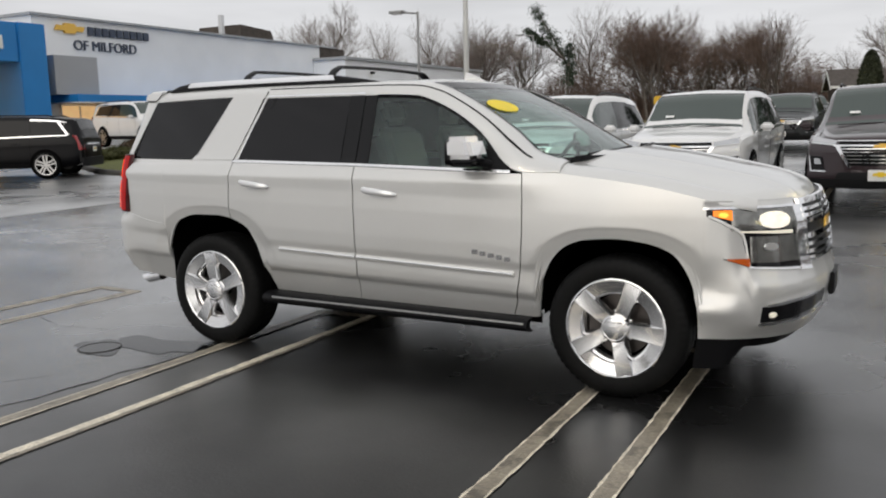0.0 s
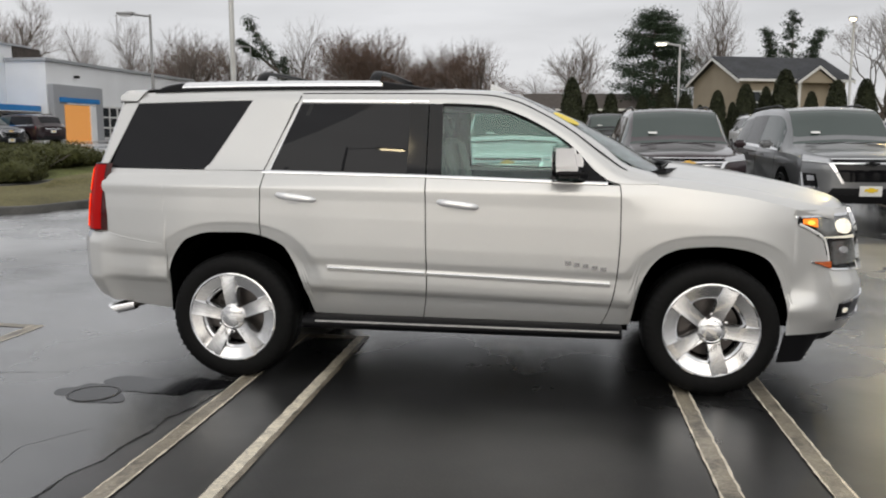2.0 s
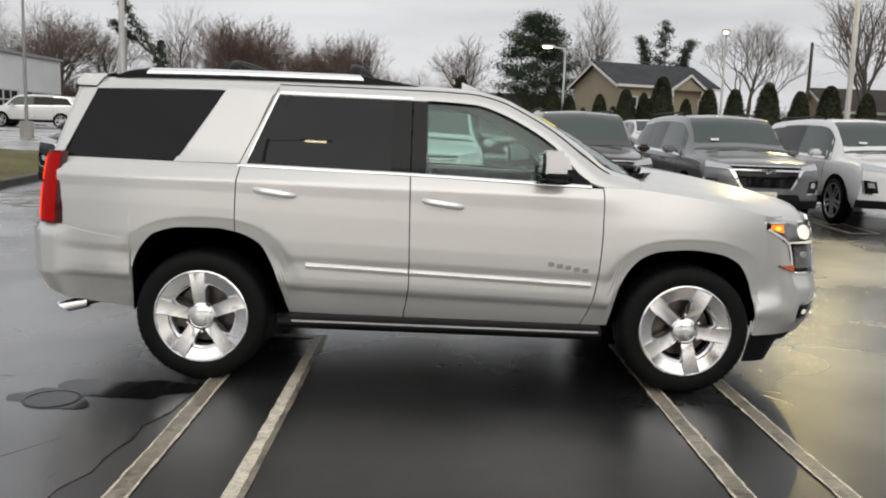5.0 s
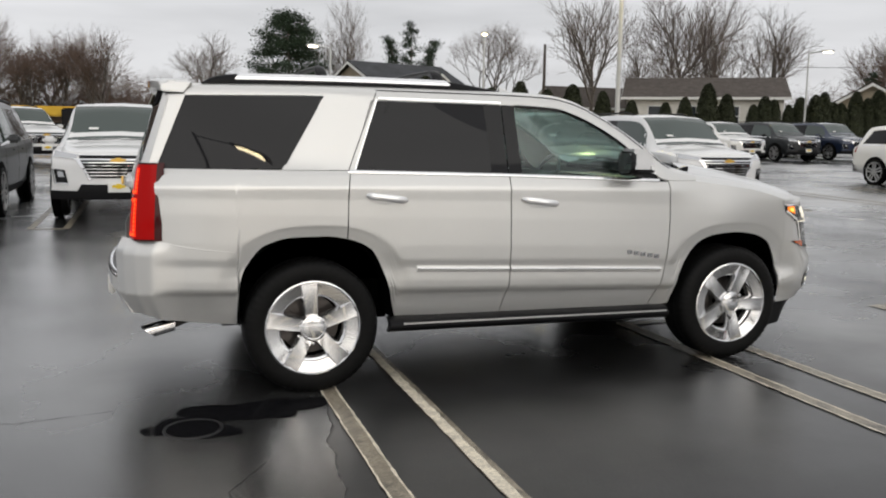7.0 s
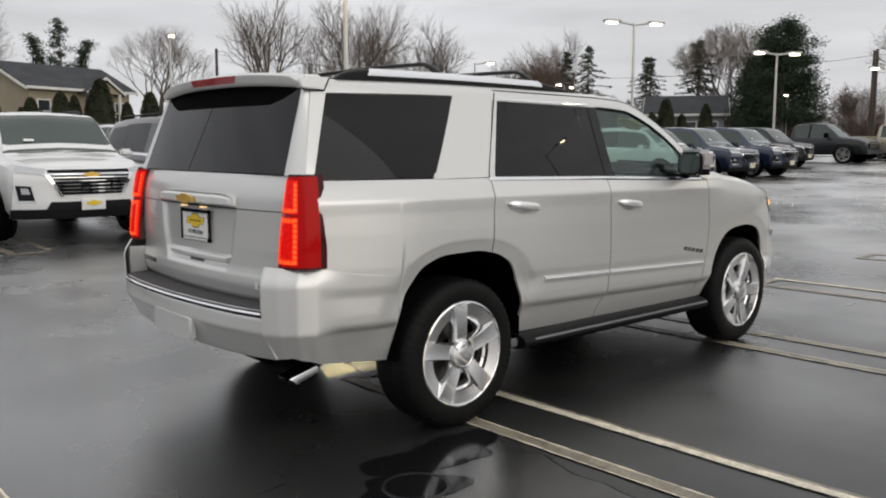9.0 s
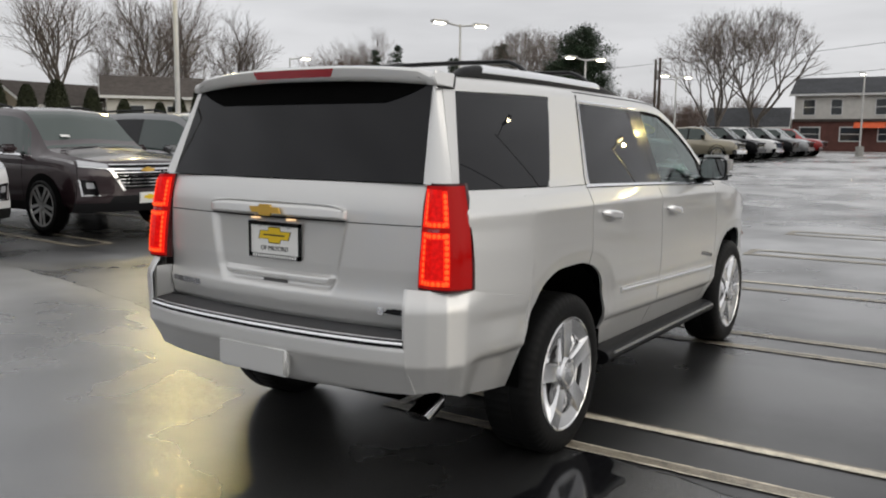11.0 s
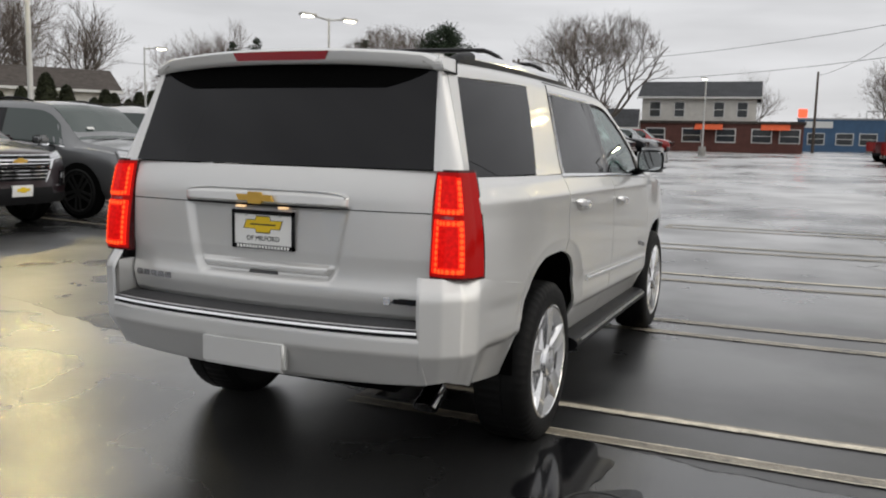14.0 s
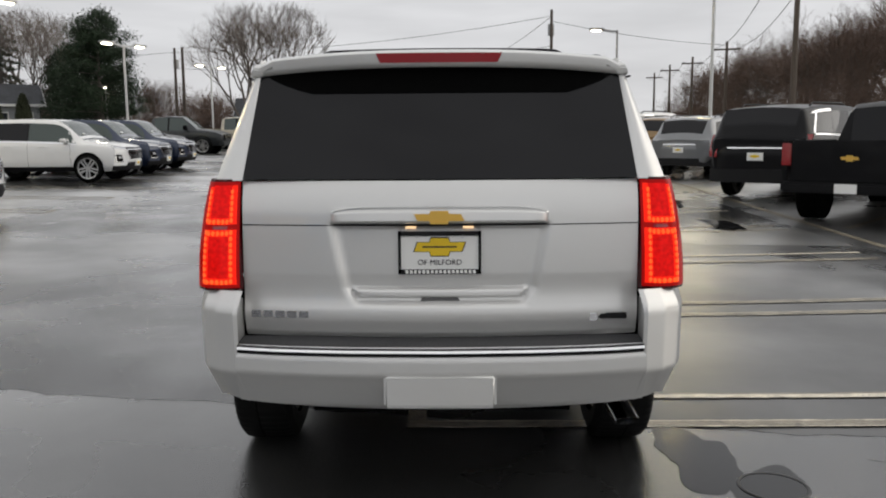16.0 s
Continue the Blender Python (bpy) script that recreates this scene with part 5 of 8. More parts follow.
sw = part("steering_wheel", lathe([(0.185 + 0.016 * math.cos(2 * math.pi * i / 8), 0.016 * math.sin(2 * math.pi * i / 8)) for i in range(9)], 36, "x"), M["seat"], suv)
sw.matrix_basis = pose(2.16, 0.40, 1.22, 0, 22, 0)
part("steering_boss", box(-0.02, 0.02, -0.17, 0.17, -0.035, 0.05, 0.015), M["seat"], sw)
part("headlining", sheet(16, 8, lambda u, v: (-0.66 + 2.25 * u, (2 * v - 1) * 0.66, roof_z(-0.66 + 2.25 * u) - 0.035 + 0.03 * (1 - (2 * v - 1) ** 2)), (0, 0, -0.01)), M["seat_light"], suv)
for s in (-1, 1):
    for i in range(5):
        x0, z0 = 2.085 + i * 0.052, 0.781 - i * 0.0085
        y0 = side(x0 + 0.02, z0 + 0.01)
        ya, yb = min(s * (y0 - 0.006), s * (y0 + 0.007)), max(s * (y0 - 0.006), s * (y0 + 0.007))
        bm = box(x0, x0 + 0.036, ya, yb, z0 - 0.002, z0 + 0.024)
        part("badge_bar", bm, M["badge_grey"], suv)

# ---- parked cars ----
M["car_glass"] = mat("car_glass", (0.045, 0.062, 0.057), 0.03, coat=0.2, spec=0.6)
M["cladding"] = mat("grey_black_cladding", (0.012, 0.012, 0.013), 0.55, bump=0.1, spec=0.18)
M["lamp_clear"] = mat("clear_lamp", (0.50, 0.51, 0.53), 0.12, 0.5, coat=1.0)
M["lamp_red"] = mat("red_lamp", (0.26, 0.012, 0.015), 0.12, coat=1.0)
M["rim_silver"] = mat("silver_rim", (0.55, 0.55, 0.55), 0.3, 0.9)
M["rim_black"] = mat("black_rim", (0.03, 0.03, 0.03), 0.3, 0.5)
PAINT = {}
for key, c, metal in (("white", (0.74, 0.74, 0.74), 0.0), ("maroon", (0.022, 0.010, 0.013), 0.3), ("grey", (0.17, 0.175, 0.18), 0.6), ("charcoal", (0.030, 0.033, 0.036), 0.4),
                      ("navy", (0.014, 0.024, 0.055), 0.4), ("black", (0.005, 0.005, 0.006), 0.0), ("tan", (0.33, 0.30, 0.23), 0.4), ("red", (0.30, 0.018, 0.016), 0.2),
                      ("silver", (0.40, 0.41, 0.42), 0.6), ("bronze", (0.20, 0.115, 0.035), 0.5), ("darkred", (0.10, 0.012, 0.014), 0.3)):
    PAINT[key] = mat(key + "_car_paint", c, 0.28, metal, coat=1.0 if key not in ("black", "charcoal") else 0.12, spots=0.03, spec=0.5 if key != "black" else 0.16)

def ring_points(st):
    x, w, zb, be, zt, wt = st
    z6 = max(be + 0.012, zt - 0.09)
    return [(0, zb), (w * 0.88, zb), (w * 0.98, zb + 0.18), (w, (zb + be) / 2 + 0.05), (w * 0.988, be - 0.05), (w * 0.962, be),
            (wt + 0.045, z6), (wt - 0.02, max(z6 + 0.005, zt - 0.03)), (wt * 0.5, max(z6 + 0.008, zt - 0.002)), (0, max(z6 + 0.01, zt + 0.008))]


def add_faces(bm, quads):
    made = {}
    for q in quads:
        vs = []
        for p in q:
            k = tuple(round(c, 5) for c in p)
            if k not in made:
                made[k] = bm.verts.new(p)
            if made[k] not in vs:
                vs.append(made[k])
        if len(vs) > 2:
            try:
                bm.faces.new(vs)
            except ValueError:
                pass


def car_shell(stations, where, car, paint):
    """Lofted shell; where(i, j) names the part that a strip belongs to."""
    groups = {}
    for i, (a, b) in enumerate(zip(stations, stations[1:])):
        pa, pb = ring_points(a), ring_points(b)
        for j in range(len(pa) - 1):
            for s in (-1, 1):
                q = [(a[0], s * pa[j][0], pa[j][1]), (b[0], s * pb[j][0], pb[j][1]), (b[0], s * pb[j + 1][0], pb[j + 1][1]), (a[0], s * pa[j + 1][0], pa[j + 1][1])]
                groups.setdefault(where(i, j) + ("" if where(i, j) != "side_window" else "_%d_%d" % (i, s)), []).append(q)
    for st in (stations[0], stations[-1]):
        p = ring_points(st)
        for j in range(len(p) - 1):
            groups["body"].append([(st[0], p[j][0], p[j][1]), (st[0], p[j + 1][0], p[j + 1][1]), (st[0], -p[j + 1][0], p[j + 1][1]), (st[0], -p[j][0], p[j][1])])
    look_of = {"body": paint, "side_window": M["car_glass"], "windscreen": M["car_glass"], "rear_window": M["privacy"], "cladding": M["cladding"], "pillar": M["gloss_black"]}
    for k, quads in groups.items():
        base = k.split("_")[0] + ("_window" if "window" in k else "")
        bm = bmesh.new()
        add_faces(bm, quads)
        part(base, bm, look_of[base], car, {"body": "painted body", "cladding": "dark plastic cladding"}.get(base, ""), 32)


# lengthwise curves of a parked crossover, nose towards +x, five metres long
CW = smooth_curve([(-2.56, 0.70), (-2.50, 0.88), (-2.30, 0.950), (-1.60, 0.985), (0.0, 0.992), (1.50, 0.985), (2.05, 0.965), (2.28, 0.930), (2.40, 0.800), (2.50, 0.600), (2.55, 0.40)])
CZB = smooth_curve([(-2.56, 0.46), (-2.30, 0.33), (-1.8, 0.29), (2.0, 0.28), (2.30, 0.31), (2.55, 0.40)])
CBELT = smooth_curve([(-2.56, 1.06), (-2.2, 1.13), (-1.0, 1.105), (0.5, 1.065), (1.3, 1.045), (1.9, 1.010), (2.25, 0.955), (2.55, 0.86)])
CTOP = smooth_curve([(-2.56, 1.08), (-2.50, 1.16), (-2.40, 1.30), (-2.24, 1.56), (-2.14, 1.66), (-1.95, 1.715), (-1.3, 1.762), (-0.4, 1.782), (0.30, 1.766), (0.62, 1.735), (0.82, 1.662), (1.10, 1.435), (1.42, 1.185), (1.52, 1.150), (2.0, 1.090), (2.35, 1.035), (2.48, 0.995), (2.55, 0.93)])
CWT = smooth_curve([(-2.56, 0.60), (-2.30, 0.66), (-1.9, 0.695), (-0.5, 0.712), (0.6, 0.700), (1.10, 0.735), (1.45, 0.800), (1.9, 0.790), (2.25, 0.740), (2.40, 0.640), (2.50, 0.47), (2.55, 0.32)])


BOXY = [0]


def hull(x, r, s=1, out=0.0):
    """A point of a parked car's skin: r runs from 0 under the sill to 9 on the centre line of the roof."""
    w, zb, be, zt, wt = CW(x), CZB(x), CBELT(x), CTOP(x), CWT(x)
    if BOXY[0] and x < 1.3:
        wt = min(wt + 0.085, w - 0.06)
        be += 0.05
        w = max(w, float(np.interp(x, [-2.56, -2.50, -2.30, -2.0], [0.86, 0.93, 0.962, 0.975])))
        zt = zt if x > -1.9 else max(zt, float(np.interp(x, [-2.56, -2.50, -2.36, -1.9], [1.10, 1.30, 1.68, 1.72])))
    z6 = max(be + 0.012, zt - 0.085)
    ys = [0, w * 0.87, w * 0.972, w, w * 0.990, w * 0.962, wt + 0.040, wt - 0.015, wt * 0.5, 0]
    zs = [zb, zb, zb + 0.14, (zb + be) / 2 + 0.03, be - 0.07, be, z6, max(z6 + 0.005, zt - 0.026), max(z6 + 0.008, zt - 0.002), max(z6 + 0.01, zt + 0.012)]
    y, z = float(np.interp(r, range(10), ys)), float(np.interp(r, range(10), zs))
    return (x, s * (y + out * (1 if r < 6.4 else 0.2)), z + out * (0 if r < 6.4 else 1))


RINGS = [0, 1, 1.5, 2, 2.5, 3, 3.5, 4, 4.5, 5, 5.5, 6, 6.5, 7, 7.5, 8, 8.5, 9]
XS = [-2.56, -2.53, -2.50, -2.45, -2.38, -2.30, -2.22, -2.12, -2.0, -1.8, -1.5, -1.2, -0.8, -0.4, 0.0, 0.3, 0.5, 0.65, 0.78, 0.92, 1.06, 1.22, 1.40, 1.48, 1.58, 1.8, 2.0, 2.15, 2.26, 2.34, 2.40, 2.46, 2.51, 2.55]


def hull_body():
    bm = bmesh.new()
    rows = []
    for x in XS:
        half = [hull(x, r) for r in RINGS]
        loop = half + [(p[0], -p[1], p[2]) for p in half[-2:0:-1]]
        rows.append([bm.verts.new(p) for p in loop])
    n = len(rows[0])
    for a, b in zip(rows, rows[1:]):
        for k in range(n):
            bm.faces.new((a[k], a[(k + 1) % n], b[(k + 1) % n], b[k]))
    bm.faces.new(rows[0])
    bm.faces.new(rows[-1][::-1])
    return bm


def skin(x0, x1, x2, x3, r0, r1, s, out, nu=12, nv=5):
    """A patch on the skin: x0 to x1 along its lower edge, x3 to x2 along its upper one."""
    return sheet(nu, nv, lambda u, v: hull((x0 + (x1 - x0) * u) * (1 - v) + (x3 + (x2 - x3) * u) * v, r0 + (r1 - r0) * v, s, out), (0, -s * 0.012, 0) if r0 < 6.4 else (0, 0, -0.01))


def car_wheel(car, x, y, r, rim_mat, s):
    w = part("wheel", lathe([(r * 0.76, 0.0), (r * 0.87, 0.004), (r * 0.96, -0.02), (r, -0.05), (r, -0.20), (r * 0.9, -0.235), (r * 0.6, -0.235)], 32), M["rubber"], car, "black tyre", 35)
    w.matrix_basis = Matrix.Translation((x, y, r)) @ (Matrix.Identity(4) if s > 0 else Matrix.Rotation(math.pi, 4, "Z"))
    bm = lathe([(r * 0.78, -0.002), (r * 0.73, -0.008), (r * 0.70, -0.03), (r * 0.68, -0.12), (0.001, -0.12)], 32)
    part("rim", bm, M["rim_black"], w, "", 30)
    bm = lathe([(r * 0.69, -0.03), (r * 0.72, -0.002), (r * 0.78, 0.004), (r * 0.78, -0.01)], 32)
    for k in range(5):
        for d in (-0.05, 0.05):
            add_box(bm, 0.03, r * 0.72, -0.030, -0.002, -0.022, 0.022, 0.0, Matrix.Rotation(2 * math.pi * k / 5 + x, 4, "Y") @ Matrix.Translation((0, 0, d * 0.55)) @ Matrix.Rotation(-d * 1.6, 4, "Y"))
    add_lathe(bm, [(0.001, -0.002), (0.06, -0.004), (0.07, -0.05)], 16)
    part("spoke", bm, rim_mat, w, "", 30)


def front_of(car, paint, kind):
    """Grille, lamps, plate on the nose of a crossover."""
    def nx(y, z, out):
        return (2.60 - 0.30 * (abs(y) / 0.96) ** 2.6 - 0.16 * max(0, (z - 0.80) / 0.25) ** 2 - 0.06 * max(0, (0.52 - z) / 0.2) ** 2 + out, y, z)

    def quad(bl, br, tr, tl, out, nu=10, nv=3):
        def fn(u, v):
            a = [bl[i] + (br[i] - bl[i]) * u for i in (0, 1)]
            b = [tl[i] + (tr[i] - tl[i]) * u for i in (0, 1)]
            return nx(a[0] + (b[0] - a[0]) * v, a[1] + (b[1] - a[1]) * v, out)
        return sheet(nu, nv, fn, (-0.04, 0, 0))
    part("front_bumper", quad((-0.955, 0.33), (0.955, 0.33), (0.90, 1.0), (-0.90, 1.0), 0.0, 36, 16), paint, car)
    part("intake", quad((-0.62, 0.36), (0.62, 0.36), (0.52, 0.535), (-0.52, 0.535), 0.008, 20, 4), M["cladding"], car)
    part("lower_cladding", quad((-0.955, 0.31), (0.955, 0.31), (0.955, 0.44), (-0.955, 0.44), 0.012, 36, 3), M["cladding"], car)
    gr = part("grille", quad((-0.38, 0.625), (0.38, 0.625), (0.52, 0.885), (-0.52, 0.885), 0.010, 20, 6), M["gloss_black"], car, "black grille with bright bars" if kind == "bars" else "black mesh grille")
    part("slot", quad((-0.54, 0.910), (0.54, 0.910), (0.53, 0.955), (-0.53, 0.955), 0.012, 20, 2), M["gloss_black"], gr)
    part("grille_bar", quad((-0.60, 0.886), (0.60, 0.886), (0.60, 0.908), (-0.60, 0.908), 0.026, 20, 2), M["chrome"], gr)
    part("grille_bar", quad((-0.55, 0.956), (0.55, 0.956), (0.55, 0.967), (-0.55, 0.967), 0.020, 20, 1), M["chrome"], gr)
    if kind == "bars":
        for z in (0.665, 0.712, 0.760, 0.808, 0.852):
            h = 0.37 + 0.14 * (z - 0.625) / 0.26
            part("grille_bar", quad((-h, z - 0.005), (h, z - 0.005), (h, z + 0.005), (-h, z + 0.005), 0.020, 16, 1), M["chrome"], gr)
    part("emblem", prism([(2.595, y, z) for y, z in bowtie(0, 0.885, 0.22, 0.075)], (0.012, 0, 0)), M["gold"] if kind == "bars" else M["chrome"], gr)
    for s in (-1, 1):
        def q(bl, br, tr, tl, out, nu=8, nv=3):
            return quad(*[(s * a, b) for a, b in (bl, br, tr, tl)], out, nu, nv)
        part("grille_side", q((0.37, 0.605), (0.41, 0.605), (0.58, 0.886), (0.52, 0.886), 0.024, 3, 4), M["chrome"], gr)
        hl = part("headlamp", q((0.57, 0.905), (0.90, 0.935), (0.88, 1.02), (0.56, 0.965), 0.010), M["lamp_clear"], car, "slim clear headlamp")
        part("trim", q((0.58, 0.895), (0.90, 0.925), (0.90, 0.936), (0.58, 0.907), 0.016), M["satin"], hl)
        fl = part("lamp_pod", q((0.70, 0.555), (0.87, 0.555), (0.90, 0.755), (0.74, 0.740), 0.010, 6, 3), M["gloss_black"], car, "black lamp pod with bright edge")
        part("lamp", q((0.75, 0.64), (0.84, 0.64), (0.85, 0.72), (0.77, 0.715), 0.016, 4, 2), M["lamp_clear"], fl)
        part("trim", q((0.68, 0.535), (0.90, 0.535), (0.90, 0.555), (0.70, 0.555), 0.018, 6, 1), M["chrome"], fl)
        part("trim", q((0.88, 0.540), (0.90, 0.540), (0.925, 0.755), (0.908, 0.755), 0.016, 2, 3), M["chrome"], fl)
    pl = part("plate", quad((-0.155, 0.42), (0.155, 0.42), (0.155, 0.57), (-0.155, 0.57), 0.028, 2, 2), M["white"], car, "white dealer plate")
    part("plate_emblem", prism([(2.632, y, z) for y, z in bowtie(0, 0.51, 0.20, 0.07)], (0.004, 0, 0)), M["yellow"], pl)


def rear_of(car, paint, boxy=0):
    def nx(y, z, out):
        return (-(2.60 - (0.11 if boxy else 0.22) * (abs(y) / 0.95) ** (5 if boxy else 3) - 0.08 * max(0, (z - 0.80) / 0.3) ** 2 + out), y, z)

    def rs(y0, y1, z0, z1, out, nu=8, nv=3):
        return sheet(nu, nv, lambda u, v: nx(y0 + (y1 - y0) * u, z0 + (z1 - z0) * v, out), (0.05, 0, 0))
    part("tailgate", rs(-0.93, 0.93, 0.40, 1.14, 0.0, 24, 10), paint, car)
    part("rear_bumper", rs(-0.94 if not boxy else -0.92, 0.94 if not boxy else 0.92, 0.36 if not boxy else 0.31, 0.56, 0.02 if not boxy else 0.05, 20, 4), M["cladding"], car)
    for s in (-1, 1):
        part("tail_lamp", rs(min(s * 0.58, s * 0.94), max(s * 0.58, s * 0.94), 0.93, 1.09, 0.012, 8, 3) if not boxy else rs(min(s * 0.78, s * 0.97), max(s * 0.78, s * 0.97), 0.78, 1.20, 0.018, 6, 6), M["lamp_red"], car, "red tail lamp")
    part("trim", rs(-0.56, 0.56, 0.94, 0.965, 0.012, 10, 1), M["chrome"], car)
    pl = part("plate", rs(-0.155, 0.155, 0.72, 0.865, 0.014, 2, 2), M["white"], car, "white dealer plate")
    part("plate_emblem", prism([(-2.616, y, z) for y, z in bowtie(0, 0.80, 0.19, 0.06)], (-0.004, 0, 0)), M["yellow"], pl)


def parked_suv(m, colour, label, group, scale=(1, 1, 1), grille="bars", rim="rim_silver", rails=True, clad=True, boxy=0):
    BOXY[0] = boxy
    car = thing("suv", label, "car", m @ Matrix.Diagonal((*scale, 1)), group)
    paint = PAINT[colour]
    part("body", hull_body(), paint, car, "painted body", 32)
    part("windscreen", sheet(16, 10, lambda u, v: hull(0.74 + 0.68 * v - 0.05 * abs(2 * u - 1) ** 2 * (1 - v), 9 - 2.05 * abs(2 * u - 1), 1 if u < 0.5 else -1, 0.005), (0, 0, -0.008)), M["car_glass"], car, "grey-green windscreen")
    part("rear_window", sheet(16, 6, lambda u, v: hull((-2.42 + 0.24 * v) if not boxy else (-2.475 + 0.115 * v), 9 - 2.0 * abs(2 * u - 1), 1 if u < 0.5 else -1, 0.006), (0, 0, -0.008)), M["privacy"], car)
    front_of(car, paint, grille)
    rear_of(car, paint, boxy)
    for x in (-1.52, 1.56):
        for s in (-1, 1):
            # no opening is cut: a near-black disc on the skin gives its shade
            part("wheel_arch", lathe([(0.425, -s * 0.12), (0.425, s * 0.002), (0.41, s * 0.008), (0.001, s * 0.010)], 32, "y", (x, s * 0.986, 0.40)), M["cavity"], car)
            car_wheel(car, x, s * 1.006, 0.378, M[rim], s)
    part("wiper", tube([(1.475, -0.62, 1.165), (1.44, 0.0, 1.190)], 0.006, 5), M["plastic"], car)
    part("wiper", tube([(1.475, 0.0, 1.175), (1.44, 0.60, 1.185)], 0.006, 5), M["plastic"], car)
    part("price_tag", box(-0.07, 0.07, -0.002, 0.002, -0.025, 0.025, 0.0, Matrix.Translation((1.24, -0.40, 1.345)) @ Matrix.Rotation(radians(90), 4, "Z") @ Matrix.Rotation(radians(-52), 4, "X")), M["white"], car, "white tag behind the screen")
    for s in (-1, 1):
        part("side_window", skin(-0.14, 1.24, 1.02, -0.14, 5.10, 5.92, s, 0.004, 18), M["car_glass"], car)
        part("side_window", skin(-1.10, -0.20, -0.20, -1.08, 5.10, 5.92, s, 0.004), M["privacy"], car)
        part("side_window", skin(-2.12, -1.18, -1.16, -1.86, 5.14, 5.88, s, 0.004), M["privacy"], car)
        part("pillar", skin(-0.20, -0.14, -0.14, -0.20, 5.10, 5.92, s, 0.006, 2), M["gloss_black"], car)
        if boxy:
            part("window_trim", skin(-2.16, -1.14, -1.14, -1.92, 5.90, 6.02, s, 0.008, 12, 1), M["chrome"], car)
            part("window_trim", skin(-2.20, -2.12, -1.86, -1.94, 5.10, 5.92, s, 0.008, 2, 5), M["chrome"], car)
        part("pillar", skin(-1.18, -1.10, -1.08, -1.16, 5.10, 5.92, s, 0.006, 2), M["gloss_black"], car)
        part("window_trim", skin(-2.14, 1.26, 1.26, -2.14, 5.02, 5.09, s, 0.008, 24, 1), M["chrome"], car)
        if clad:
            part("sill", skin(-1.10, 1.14, 1.14, -1.10, 1.0, 2.0, s, 0.008, 10, 3), M["cladding"], car)
        mi = part("mirror", box(0.84, 1.02, min(s * 0.985, s * 1.185), max(s * 0.985, s * 1.185), 1.09, 1.22, 0.04, segments=3), paint, car)
        part("mirror_face", box(0.834, 0.842, min(s * 1.02, s * 1.165), max(s * 1.02, s * 1.165), 1.11, 1.20), M["mirror"], mi)
        for hx in (-0.72, 0.26):
            part("door_handle", box(hx - 0.11, hx + 0.11, min(s * 0.975, s * 1.008), max(s * 0.975, s * 1.008), 0.965, 0.993, 0.008), paint, car)
        for gx in (-1.12, -0.17, 1.06):
            part("door_gap", sheet(1, 8, lambda u, v: hull(gx + 0.008 * u, 1.6 + 3.35 * v, s, 0.002), (0, -s * 0.004, 0)), M["cavity"], car)
        if rails:
            part("roof_rail", tube([(-1.75, s * 0.66, 1.725), (-1.6, s * 0.665, 1.785), (0.0, s * 0.665, 1.805), (0.30, s * 0.655, 1.755)], 0.018, 6), M["plastic"], car)
    return car


PICK_FRONT = [(-0.72, 0.93, 0.40, 1.18, 1.22, 0.70), (-0.66, 0.96, 0.38, 1.18, 1.78, 0.68), (-0.50, 0.97, 0.38, 1.18, 1.86, 0.69), (0.15, 0.98, 0.38, 1.17, 1.90, 0.69), (0.25, 0.98, 0.38, 1.17, 1.90, 0.69),
              (0.85, 0.98, 0.38, 1.16, 1.86, 0.68), (1.15, 0.98, 0.38, 1.16, 1.62, 0.70), (1.62, 0.98, 0.38, 1.15, 1.24, 0.80), (2.15, 0.98, 0.38, 1.13, 1.20, 0.80), (2.55, 0.96, 0.40, 1.08, 1.14, 0.74), (2.80, 0.90, 0.44, 0.98, 1.02, 0.66), (2.88, 0.82, 0.48, 0.80, 0.82, 0.60)]


